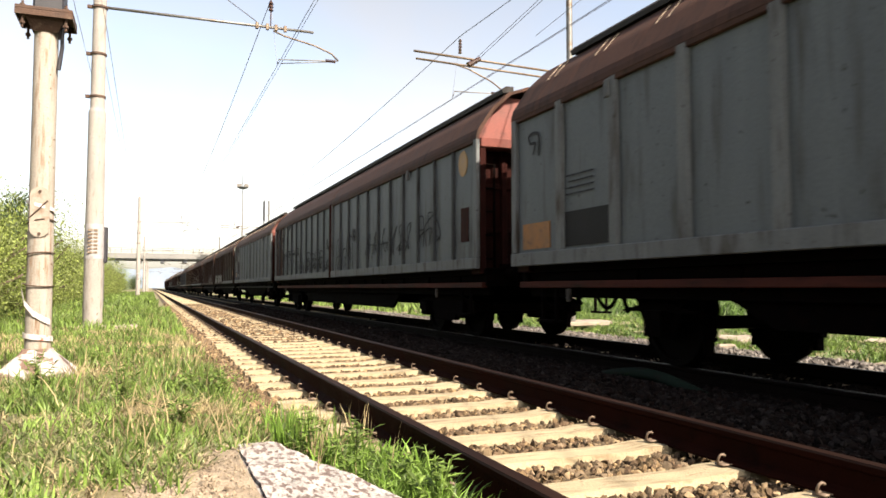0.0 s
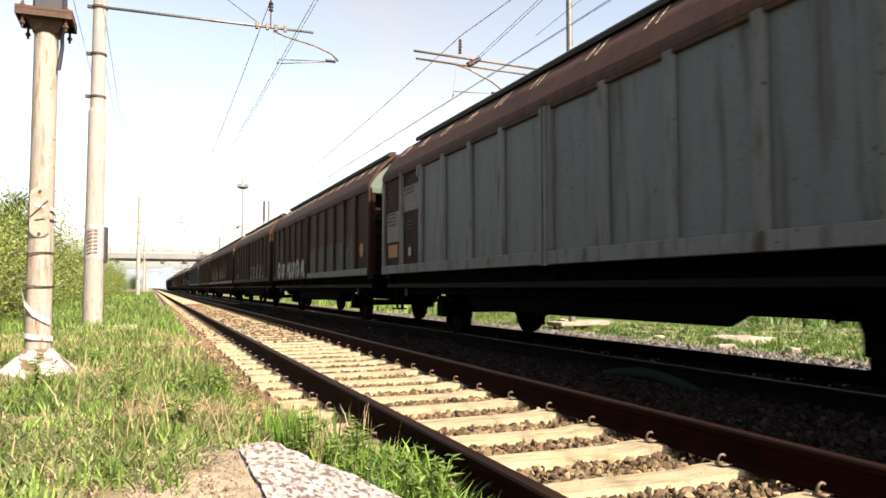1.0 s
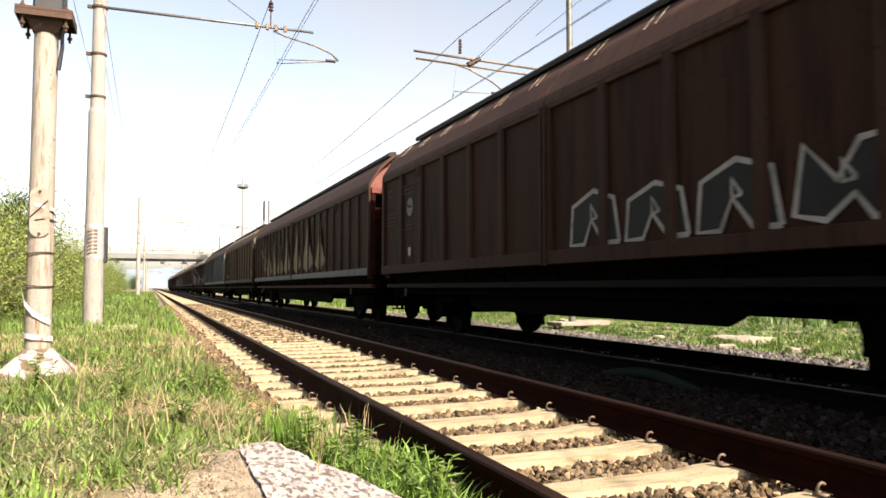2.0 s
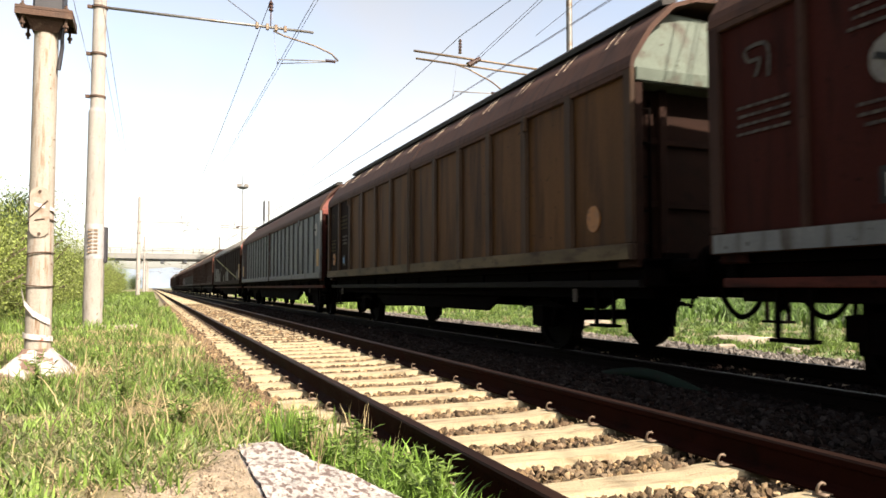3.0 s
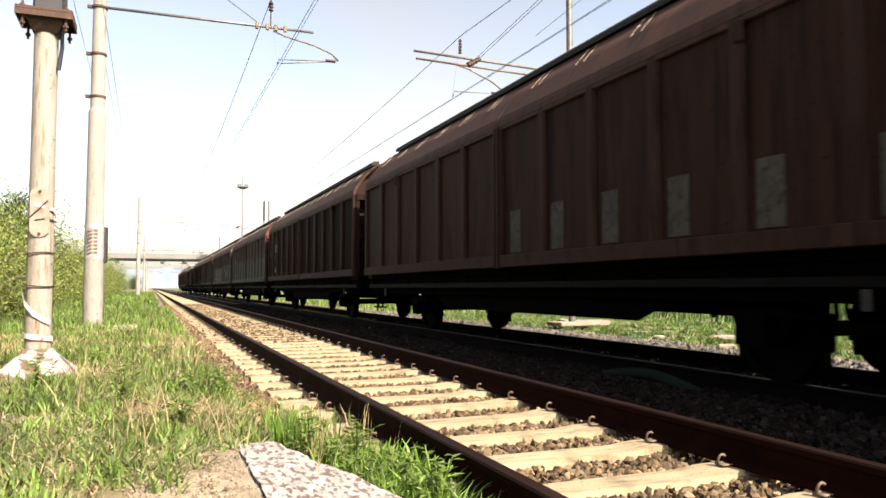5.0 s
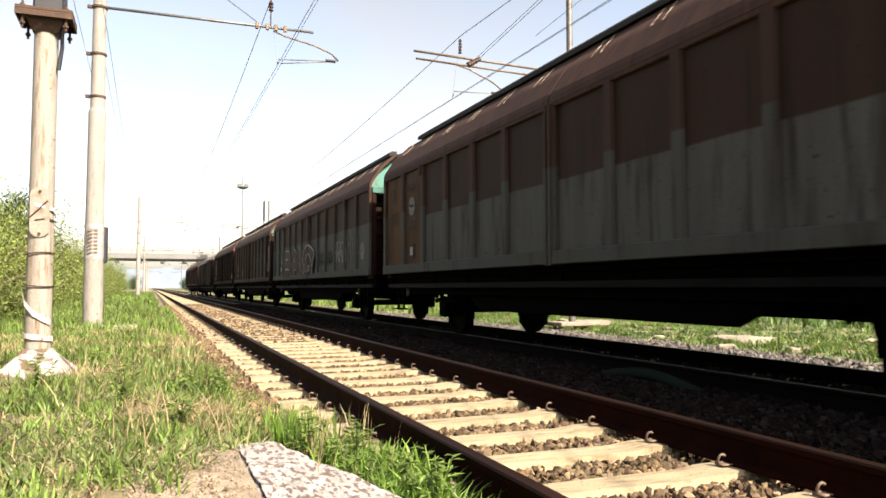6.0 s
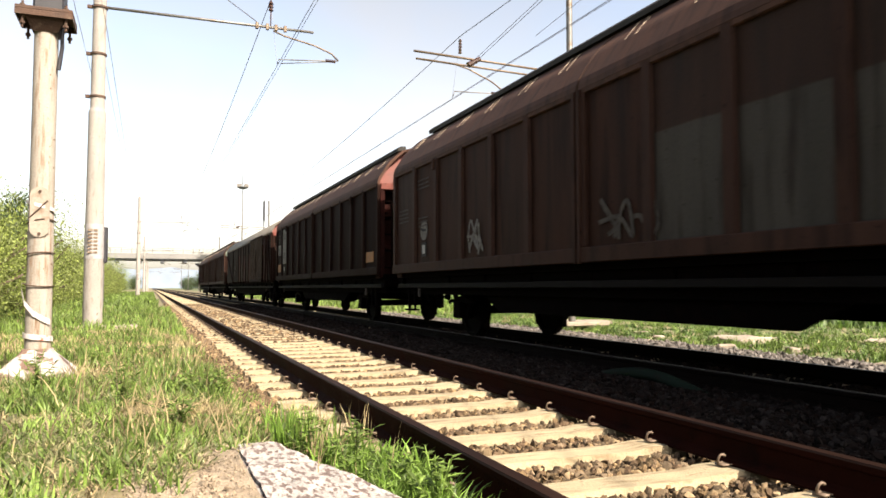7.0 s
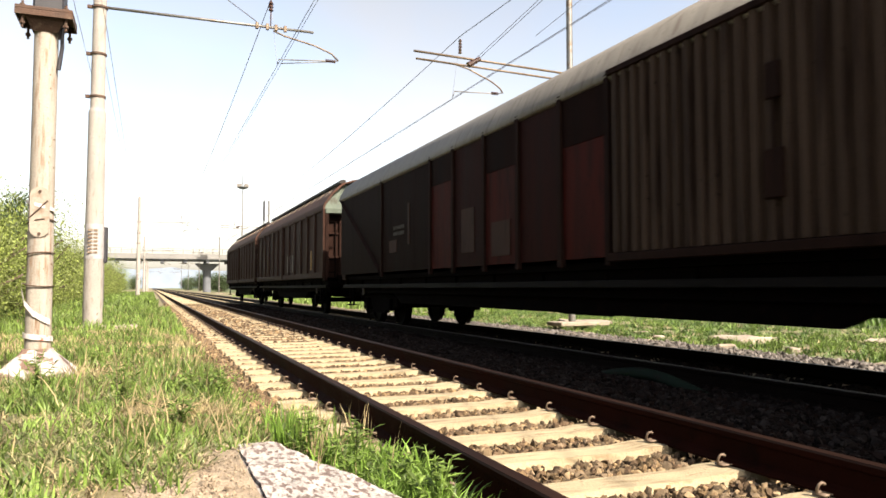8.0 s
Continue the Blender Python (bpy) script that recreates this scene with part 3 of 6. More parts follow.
def bogie_frame_mesh():
    bm = bmesh.new()
    for x in (-0.98, 0.98):
        prof = [(-1.35, 0.42), (-1.35, 0.62), (-0.55, 0.72), (0.55, 0.72), (1.35, 0.62), (1.35, 0.42), (0.6, 0.42), (0.42, 0.26), (-0.42, 0.26), (-0.6, 0.42)]
        a = [bm.verts.new((x - 0.06, y, z)) for y, z in prof]
        b = [bm.verts.new((x + 0.06, y, z)) for y, z in prof]
        for i in range(len(prof)):
            j = (i + 1) % len(prof)
            bm.faces.new((a[i], a[j], b[j], b[i]))
        bm.faces.new(a)
        bm.faces.new(b[::-1])
        for y in (-0.9, 0.9):
            box(bm, x - 0.14, x + 0.14, y - 0.16, y + 0.16, 0.32, 0.60, 0.03)
            for d in (-0.24, 0.24):
                tube(bm, (x, y + d, 0.36), (x, y + d, 0.60), 0.075, seg=10)
    box(bm, -0.95, 0.95, -0.18, 0.18, 0.42, 0.78, 0.03)
    for y in (-1.32, 1.32):
        box(bm, -0.95, 0.95, y - 0.05, y + 0.05, 0.45, 0.58)
    return to_mesh("bogie_frame", bm, M_UNDER)


def buffer_mesh():
    bm = bmesh.new()
    tube(bm, (0, 0, 0), (0, -0.34, 0), 0.105, 0.09, 16)
    tube(bm, (0, -0.32, 0), (0, -0.54, 0), 0.07, seg=14)
    tube(bm, (0, -0.535, 0), (0, -0.575, 0), 0.19, 0.225, 24)
    tube(bm, (0, -0.575, 0), (0, -0.60, 0), 0.225, 0.20, 24)
    box(bm, -0.16, 0.16, -0.02, 0.03, -0.16, 0.16)
    return to_mesh("buffer", bm, M_UNDER)


def coupling_mesh():
    bm = bmesh.new()
    box(bm, -0.05, 0.05, -0.35, 0.05, 0.98, 1.06, 0.01)
    pipe(bm, [(0.03, -0.30, 1.0), (0.03, -0.50, 0.88), (0.03, -0.62, 0.72), (0.03, -0.48, 0.60)], 0.03)
    pipe(bm, [(-0.03, -0.30, 1.0), (-0.03, -0.52, 0.86), (-0.03, -0.60, 0.72)], 0.03)
    return to_mesh("screw_coupling", bm, M_UNDER, True)


def hose_mesh():
    bm = bmesh.new()
    pts = [(-0.34, 0.02 - 0.62 * t, 0.92 - 1.9 * t * (1 - t) * 0.55 - 0.22 * t) for t in np.linspace(0, 1, 12)]
    pipe(bm, pts, 0.03, 8)
    box(bm, -0.39, -0.29, -0.02, 0.06, 0.86, 1.0, 0.01)
    return to_mesh("brake_hose", bm, M_UNDER, True)


def ladder_mesh():
    bm = bmesh.new()
    for x in (-1.30, -1.02):
        pipe(bm, [(x, -0.05, 1.15), (x, -0.05, 2.9)], 0.018)
    for z in np.linspace(1.3, 2.8, 5):
        pipe(bm, [(-1.30, -0.05, z), (-1.02, -0.05, z)], 0.014)
    return to_mesh("end_ladder", bm, M_UNDER, True)


def step_mesh():
    bm = bmesh.new()
    for y in (-0.17, 0.17):
        box(bm, -0.02, 0.02, y - 0.02, y + 0.02, -0.45, 0.02)
    box(bm, -0.09, 0.09, -0.19, 0.19, -0.46, -0.43)
    return to_mesh("step", bm, M_UNDER)


def bracket_mesh():
    bm = bmesh.new()
    box(bm, -0.02, 0.02, -0.035, 0.035, -0.13, 0.03, 0.008)
    return to_mesh("lashing_bracket", bm, M_FAINT)


def box_mesh(name, half, material):
    bm = bmesh.new()
    box(bm, -half[0], half[0], -half[1], half[1], -half[2], half[2], 0.01)
    return to_mesh(name, bm, material)


def build_ends(root, length, end_mat, hood_mat, profile):
    """Both end walls: set back below, with a hood above that follows the roof, posts, ladder, buffers, coupling."""
    body = [(x, z) for x, z in profile]
    for which in (0, 1):
        s = 1 if which == 0 else -1
        y = 0.0 if which == 0 else length
        bm = bmesh.new()
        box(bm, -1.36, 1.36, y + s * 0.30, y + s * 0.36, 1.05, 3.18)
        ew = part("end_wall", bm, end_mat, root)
        for x in (-0.85, 0.85):
            o = part("stanchion", cached(("stanchion", end_mat.name), lambda: box_mesh("stanchion", (0.05, 0.04, 1.0), end_mat)), None, ew)
            o.location = (x, y + s * 0.26, 2.10)
        for z in (1.75, 2.45):
            o = part("cross_bar", cached(("cross_bar", end_mat.name), lambda: box_mesh("cross_bar", (1.33, 0.022, 0.04), end_mat)), None, ew)
            o.location = (0, y + s * 0.277, z)
        bm = bmesh.new()
        ring = [(x * 0.985 if z > 3.2 else -1.37, z - 0.02) for x, z in body]
        low = 3.02
        full = [(-1.37, low)] + ring + [(-x, z) for x, z in reversed(ring[:-1])] + [(1.37, low)]
        a = [bm.verts.new((x, y + s * (0.04 + 0.30 * max(0, (z - 3.2))), z)) for x, z in full]
        b = [bm.verts.new((x, y + s * 0.40, z)) for x, z in full]
        for i in range(len(full)):
            j = (i + 1) % len(full)
            bm.faces.new((a[i], a[j], b[j], b[i]))
        bm.faces.new(a)
        bm.faces.new(b[::-1])
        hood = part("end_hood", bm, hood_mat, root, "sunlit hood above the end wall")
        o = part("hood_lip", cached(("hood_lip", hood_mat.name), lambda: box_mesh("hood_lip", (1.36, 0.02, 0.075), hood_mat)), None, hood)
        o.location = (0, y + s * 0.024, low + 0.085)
        for sx in (-1, 1):
            bm = bmesh.new()
            box(bm, sx * 1.26, sx * 1.372, y + s * 0.03, y + s * 0.36, 1.05, 3.05, 0.015)
            part("corner_post", bm, end_mat, root)
        for x in (-0.875, 0.875):
            bu = part("buffer", cached("buffer", buffer_mesh), None, root)
            bu.matrix_basis = pose(x, y + s * 0.02, 1.05, 0, 0, 0 if which == 0 else 180)
        for key, make in (("screw_coupling", coupling_mesh), ("brake_hose", hose_mesh), ("end_ladder", ladder_mesh)):
            ob = part(key, cached(key, make), None, root)
            ob.matrix_basis = pose(0, y + (0.30 * s if key == "end_ladder" else 0), 0, 0, 0, 0 if which == 0 else 180)


def build_under(root, length, sole, long, belly=None, margin=None):
    belly = belly or (0.40 if long else 0.48)
    for sx in (-1, 1):
        bm = bmesh.new()
        box(bm, sx * 1.24, sx * 1.34, 0.03, length - 0.03, 0.84, 0.925, 0.008)
        part("sole_bar", bm, sole, root)
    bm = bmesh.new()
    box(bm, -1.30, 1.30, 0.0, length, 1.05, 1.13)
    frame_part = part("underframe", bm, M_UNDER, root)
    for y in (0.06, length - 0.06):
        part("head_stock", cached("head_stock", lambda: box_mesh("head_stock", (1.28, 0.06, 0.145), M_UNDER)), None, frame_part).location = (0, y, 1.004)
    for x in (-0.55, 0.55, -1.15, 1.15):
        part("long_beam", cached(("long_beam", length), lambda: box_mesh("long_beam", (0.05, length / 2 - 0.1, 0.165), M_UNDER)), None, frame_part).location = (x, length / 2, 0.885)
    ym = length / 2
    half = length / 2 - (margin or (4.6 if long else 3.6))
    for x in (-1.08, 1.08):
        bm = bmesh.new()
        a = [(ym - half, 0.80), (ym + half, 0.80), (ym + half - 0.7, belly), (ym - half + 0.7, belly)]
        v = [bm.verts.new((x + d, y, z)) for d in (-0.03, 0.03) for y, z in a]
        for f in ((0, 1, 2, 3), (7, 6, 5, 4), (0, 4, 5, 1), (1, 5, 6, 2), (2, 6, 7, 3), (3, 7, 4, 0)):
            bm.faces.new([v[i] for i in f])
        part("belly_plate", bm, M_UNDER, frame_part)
    y = 1.2
    while y < length - 1:
        part("cross_bar", cached("under_bar", lambda: box_mesh("cross_bar", (1.235, 0.03, 0.12), M_UNDER)), None, frame_part).location = (0, y, 0.92)
        y += 1.5
    bm = bmesh.new()
    tube(bm, (-0.45, ym - 1.4, 0.66), (-0.45, ym - 0.2, 0.66), 0.2, seg=14)
    box(bm, -0.8, -0.2, ym + 0.4, ym + 1.2, 0.5, 0.85, 0.02)
    part("brake_cylinder", bm, M_UNDER, root)
    for y in (0.75, length - 0.75):
        for x in (-1.28, 1.28):
            st = part("step", cached("step", step_mesh), None, root)
            st.location = (x, y, 0.86)
    for y in ((2.0, length - 2.0) if long else (1.3, length - 1.3)):
        b = part("lashing_bracket", cached("bracket", bracket_mesh), None, root)
        b.location = (-1.33, y, 0.80)
    if long:
        for y in (2.35, length - 2.35):
            bg = part("bogie", cached("bogie", bogie_frame_mesh), None, root)
            bg.location.y = y
            for d in (-0.9, 0.9):
                wheelset(root, y + d)
                for x in (-0.7535, 0.7535):
                    for a in (0, 180):
                        b = part("brake_block", cached("brake", brake_mesh), None, root)
                        b.matrix_basis = pose(x, y + d, 0.46, 0, 0, a)
    else:
        for y in (2.62, length - 2.62):
            wheelset(root, y)
            for x in (-0.99, 0.99):
                g = part("axle_guard", cached("guard", guard_mesh), None, root)
                g.location = (x, y, 0.46)
                part("axle_box", cached("axle_box", lambda: box_mesh("axle_box", (0.13, 0.15, 0.14), M_UNDER)), None, g)
                part("leaf_spring", cached("spring", spring_mesh), None, g)
                for turn in (0, 180):
                    part("spring_shackle", cached("shackle", shackle_mesh), None, g).matrix_basis = pose(0, 0, 0, 0, 0, turn)
            for x in (-0.7535, 0.7535):
                for a in (0, 180):
                    b = part("brake_block", cached("brake", brake_mesh), None, root)
                    b.matrix_basis = pose(x, y, 0.46, 0, 0, a)


def build_body(root, length, wall_mat, roof_mat, cap_from=None):
    """Far side, roof and ridge cap."""
    bm = bmesh.new()
    box(bm, 1.38, 1.44, 0.02, length - 0.02, 1.13, 3.16)
    for k in range(1, int(length / 1.2)):
        box(bm, 1.44, 1.475, 1.2 * k - 0.04, 1.2 * k + 0.04, 1.15, 3.15)
    extrude_profile(bm, [(-x, z) for x, z in ROOF_SHOULDER] + [(-x - 0.05 + 0.1, z - 0.03) for x, z in reversed(ROOF_SHOULDER)], 0.02, length - 0.02)
    part("side_wall", bm, wall_mat, root)
    bm = bmesh.new()
    extrude_profile(bm, ROOF_TOP + [(x, z - 0.05) for x, z in reversed(ROOF_TOP)], 0.06, length - 0.06)
    part("roof", bm, roof_mat, root)
    if cap_from is not None:
        bm = bmesh.new()
        prof = [(-0.93, 3.93), (-0.94, 3.99), (-0.88, 4.045), (-0.74, 4.05), (-0.74, 3.97)]
        extrude_profile(bm, prof, 0.1, length - cap_from)
        part("roof_gutter", bm, M_CAP, root, "black gutter rail along the roof edge")


def plate(root, name, material, y, z, w, h, shape="rect", proud=0.0, label=""):
    """A thin placard, disc or painted patch on the near side."""
    bm = bmesh.new()
    x = SIDE + 0.055 - 0.014 - proud
    if shape == "disc":
        n = 24
        vs = [(y + w / 2 * math.cos(2 * math.pi * k / n), z + h / 2 * math.sin(2 * math.pi * k / n)) for k in range(n)]
    else:
        vs = [(y - w / 2, z - h / 2), (y + w / 2, z - h / 2), (y + w / 2, z + h / 2), (y - w / 2, z + h / 2)]
    a = [bm.verts.new((x, p, q)) for p, q in vs]
    b = [bm.verts.new((x + 0.012, p, q)) for p, q in vs]
    bm.faces.new(a)
    for i in range(len(vs)):
        j = (i + 1) % len(vs)
        bm.faces.new((a[i], b[i], b[j], a[j]))
    return part(name, bm, material, root, label)


def text_bars(root, y, z, w, rows, step=0.075, material=None, thick=0.026, seed=0):
    """Lettering too small to read: plain bars."""
    rnd = random.Random(seed)
    bm = bmesh.new()
    x = SIDE + 0.055 - 0.030
    for r in range(rows):
        p = y - w / 2
        while p < y + w / 2 - 0.04:
            q = p + rnd.uniform(0.03, 0.11)
            q = min(q, y + w / 2)
            box(bm, x, x + 0.004, p, q, z - r * step - thick, z - r * step)
            p = q + 0.025
    ob = part("lettering", bm, material or M_FAINT, root)
    ob["kind"] = "stuff"
    return ob


def stroke(bm, pts, w, x):
    """A sprayed line of even width on the side."""
    pts = [Vector((0, y, z)) for y, z in pts]
    ring = []
    for i, p in enumerate(pts):
        d = (pts[min(i + 1, len(pts) - 1)] - pts[max(i - 1, 0)])
        if d.length < 1e-6:
            d = Vector((0, 1, 0))
        d.normalize()
        nrm = Vector((0, -d.z, d.y))
        ring.append((p + nrm * w / 2, p - nrm * w / 2))
    v = []
    for k, (a, b) in enumerate(ring):    # each piece lies a hair over the one before
        d = x - 0.00012 * k
        v.append((bm.verts.new((d, a.y, a.z)), bm.verts.new((d, b.y, b.z)), bm.verts.new((d + 0.004, a.y, a.z)), bm.verts.new((d + 0.004, b.y, b.z))))
    for a, b in zip(v, v[1:]):
        bm.faces.new((a[0], b[0], b[1], a[1]))
        bm.faces.new((a[2], a[3], b[3], b[2]))
        bm.faces.new((a[0], a[2], b[2], b[0]))
        bm.faces.new((a[1], b[1], b[3], a[3]))


def smooth_line(pts, n=8):
    out = []
    for i in range(len(pts) - 1):
        p0, p1, p2, p3 = (np.array(pts[max(0, min(len(pts) - 1, i + k))], float) for k in (-1, 0, 1, 2))
        for t in np.linspace(0, 1, n, endpoint=False):
            out.append(tuple(0.5 * ((2 * p1) + (-p0 + p2) * t + (2 * p0 - 5 * p1 + 4 * p2 - p3) * t * t + (-p0 + 3 * p1 - 3 * p2 + p3) * t ** 3)))
    return out + [tuple(pts[-1])]


def patch(bm, pts, x):
    c = [bm.verts.new((x, y, z)) for y, z in pts]
    d = [bm.verts.new((x + 0.004, y, z)) for y, z in pts]
    f = bm.faces.new(c)
    for i in range(len(pts)):
        j = (i + 1) % len(pts)
        bm.faces.new((c[i], d[i], d[j], c[j]))
    bmesh.ops.triangulate(bm, faces=[f])


GX = SIDE + 0.055 - 0.018   # plane of sprayed paint
GR = SIDE - 0.010           # paint that runs over broad ribs


def scribble(root, y, z, w, h, loops, material, width=0.035, seed=0):
    """A looping sprayed tag with no legible letters, one stroke a part."""
    rnd = random.Random(seed)
    for k in range(loops):
        cy = y + w * (k + 0.5) / loops
        pts = [(cy + rnd.uniform(-0.6, 0.6) * w / loops, z + h * f + rnd.uniform(-0.1, 0.1) * h) for f in (0.05, 0.45, 0.95, 0.8, 0.35, 0.1, 0.5)]
        pts.append((cy + 0.7 * w / loops, z + h * rnd.uniform(0.1, 0.6)))
        bm = bmesh.new()
        stroke(bm, smooth_line(pts), width, GX - 0.002 - 0.0006 * k)
        part("graffiti", bm, material, root)


def bubble(root, y0, y1, z0, z1, material, width=0.04, inner=0.55, seed=0):
    """A sprayed bubble outline: a high arch with a smaller curl inside it."""
    r = random.Random(seed)
    w, h = y1 - y0, z1 - z0
    bm = bmesh.new()
    stroke(bm, smooth_line([(y0 + w * 0.08, z0), (y0, z0 + h * 0.4), (y0 + w * 0.12, z0 + h * 0.85), (y0 + w * 0.45, z1), (y0 + w * 0.85, z0 + h * (0.82 + 0.1 * r.random())), (y1, z0 + h * 0.45), (y1 - w * 0.06, z0 + h * 0.05)]), width, GX - 0.003)
    g = part("graffiti", bm, material, root)
    if inner:
        bm = bmesh.new()
        a, b = y0 + w * (0.25 + 0.2 * r.random()), y0 + w * 0.75
        stroke(bm, smooth_line([(a, z0 + h * 0.12), (a - w * 0.04, z0 + h * inner), ((a + b) / 2, z0 + h * (inner + 0.15)), (b, z0 + h * inner * 0.9), ((a + b) / 2 + w * 0.05, z0 + h * 0.36)]), width * 0.9, GX - 0.004)
        part("graffiti_stroke", bm, material, g)


LETTERS = {"B": [[(0.05, 0), (0.05, 1), (0.62, 0.97), (0.72, 0.74), (0.55, 0.55), (0.18, 0.52), (0.70, 0.46), (0.85, 0.22), (0.68, 0.03), (0.05, 0.02)]],
           "A": [[(0.05, 0), (0.08, 0.62), (0.38, 1.0), (0.70, 0.82), (0.88, 0.0)], [(0.14, 0.36), (0.5, 0.40), (0.80, 0.36)]],
           "N": [[(0.06, 0), (0.10, 1.0), (0.26, 0.98), (0.62, 0.12), (0.78, 0.10), (0.86, 0.98)]],
           # sprayed shapes that form no letter
           "arch": [[(0.1, 0), (0.02, 0.55), (0.35, 0.98), (0.72, 0.8), (0.8, 0.35), (0.5, 0.1), (0.42, 0.5)]],
           "hook": [[(0.2, 0.95), (0.1, 0.3), (0.4, 0.05), (0.6, 0.6), (0.85, 0.9)], [(0.5, 0.95), (0.72, 0.2)]],
           "bolt": [[(0.05, 0.1), (0.3, 0.9), (0.45, 0.35), (0.72, 0.95), (0.62, 0.05), (0.95, 0.2)]]}


def fat_letters(root, shapes, spans, z, h, fill, edge, wide):
    """Fat sprayed letters, each a broad stroke on a broader pale one; spans: where each begins and ends along the side."""
    for c, (a, b) in zip(shapes, spans):
        be, bf = bmesh.new(), bmesh.new()
        for k, line in enumerate(LETTERS[c]):
            pts = []
            for p, q in zip(line, line[1:]):
                for t in (0.0, 0.12, 0.5, 0.88):
                    pts.append((a + (b - a) * (p[0] + (q[0] - p[0]) * t), z + h * (p[1] + (q[1] - p[1]) * t)))
            pts.append((a + (b - a) * line[-1][0], z + h * line[-1][1]))
            stroke(be, pts, wide + 0.075, GR + 0.004 - 0.002 * k)
            stroke(bf, pts, wide, GR - 0.008 - 0.002 * k)
        g = part("graffiti", bf, fill, root)
        part("graffiti_outline", be, edge, g)


def block_letters(root, y, z, w, h, count, fill, edge, seed=0):
    """A row of fat sprayed shapes with pale outlines."""
    rnd = random.Random(seed)
    bf, be = bmesh.new(), bmesh.new()
    for k in range(count):
        a, b = y + w * k / count + 0.03, y + w * (k + 0.92) / count
        hh = h * rnd.uniform(0.75, 1.0)
        kind = rnd.choice((0, 1, 0, 1))
        if kind == 0:
            pts = [(a, z), (a + (b - a) * 0.1, z + hh * 0.8), (a + (b - a) * 0.5, z + hh), (b - (b - a) * 0.05, z + hh * 0.75), (b, z), (b - (b - a) * 0.3, z), (b - (b - a) * 0.45, z + hh * 0.45), (a + (b - a) * 0.3, z)]
        elif kind == 1:
            pts = [(a, z), (a, z + hh), (a + (b - a) * 0.4, z + hh * 0.95), (a + (b - a) * 0.6, z + hh * 0.5), (b - (b - a) * 0.1, z + hh), (b, z + hh * 0.1), (b - (b - a) * 0.3, z), (a + (b - a) * 0.45, z + hh * 0.3), (a + (b - a) * 0.3, z)]
        else:
            pts = [(a, z), (a - 0.04, z + hh * 0.9), (a + (b - a) * 0.7, z + hh), (b, z + hh * 0.7), (a + (b - a) * 0.7, z + hh * 0.5), (b, z + hh * 0.25), (a + (b - a) * 0.8, z)]
        patch(bf, pts, GX)
        stroke(be, pts + pts[:1], 0.055, GX - 0.004)
        m = ((a + b) / 2, z + hh * 0.62)
        stroke(be, [(m[0] - 0.06, m[1] - 0.08), (m[0] + 0.05, m[1] - 0.1), (m[0] + 0.06, m[1] + 0.07), (m[0] - 0.06, m[1] - 0.08)], 0.04, GX - 0.004)
    g = part("graffiti", bf, fill, root)
    part("graffiti_outline", be, edge, g)


def sliding_wagon(label, length, sheets, rail, roof, hood, end=None, ticks=True, front=None, rear=None, sole=None):
    """A bogie or two-axle wagon with two full-height sliding doors on each side."""
    long = length > 17
    root = thing("freight_wagon", label, "freight wagon", "wagons of the train")
    count = 11 if long else 6
    mid = length / 2
    fs = list(sheets) if isinstance(sheets, list) else [sheets] * count
    rs = list(fs)
    if front:
        for k, m in enumerate(front):
            fs[k] = m
    if rear:
        for k, m in enumerate(rear):
            rs[-1 - k] = m
    build_door(root, 0.0, mid - 0.02, count, fs, rail, roof, ticks)
    build_door(root, mid + 0.02, length, count, rs, rail, roof, ticks)
    build_body(root, length, rail, roof, 0.75 if not long else 1.1)
    # end walls take the colours darkened for the shaded gap
    build_ends(root, length, end or (M_END_SHADED if hood is M_END_RED else M_END_BROWN), hood, ROOF_SHOULDER)
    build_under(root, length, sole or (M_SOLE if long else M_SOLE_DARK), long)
    bm = bmesh.new()
    box(bm, SIDE - 0.03, SIDE + 0.03, mid - 0.075, mid - 0.025, 1.12, 3.15)
    box(bm, SIDE - 0.03, SIDE + 0.03, mid + 0.025, mid + 0.075, 1.12, 3.15)
    part("door_seal", bm, M_RED_SHEET if rear and long and rail is M_GREY_RAIL else rail, root)
    for y in (0.33 * mid, length - 0.33 * mid):
        bm = bmesh.new()
        box(bm, SIDE - 0.03, SIDE + 0.02, y - 0.05, y + 0.05, 2.93, 3.13, 0.012)
        tube(bm, (SIDE - 0.035, y, 3.0), (SIDE - 0.01, y, 3.0), 0.04, seg=10)
        part("door_lock", bm, rail, root)
    return root


def barrel_roof(root, length):
    prof = [(-1.46, 3.16), (-1.43, 3.26), (-1.30, 3.50), (-1.04, 3.70), (-0.66, 3.84), (0, 3.90)]
    full = prof + [(-x, z) for x, z in reversed(prof[:-1])]
    bm = bmesh.new()
    extrude_profile(bm, full + [(x * 0.97, z - 0.05) for x, z in reversed(full)], -0.03, length + 0.03)
    part("roof", bm, M_ROOF_GREY, root, "grey rounded sheet-metal roof", True)
    return prof


def stripe_bar(parent, a, b):
    """A piece of the stripe that climbs along the side."""
    bm = bmesh.new()
    z = [1.92 + 0.111 * (y - 6.4) for y in (a, b)]
    patch(bm, [(a, z[0] - 0.05), (b, z[1] - 0.05), (b, z[1] + 0.05), (a, z[0] + 0.05)], GX)
    part("stripe", bm, M_YSTRIPE, parent, "dull yellow painted stripe")


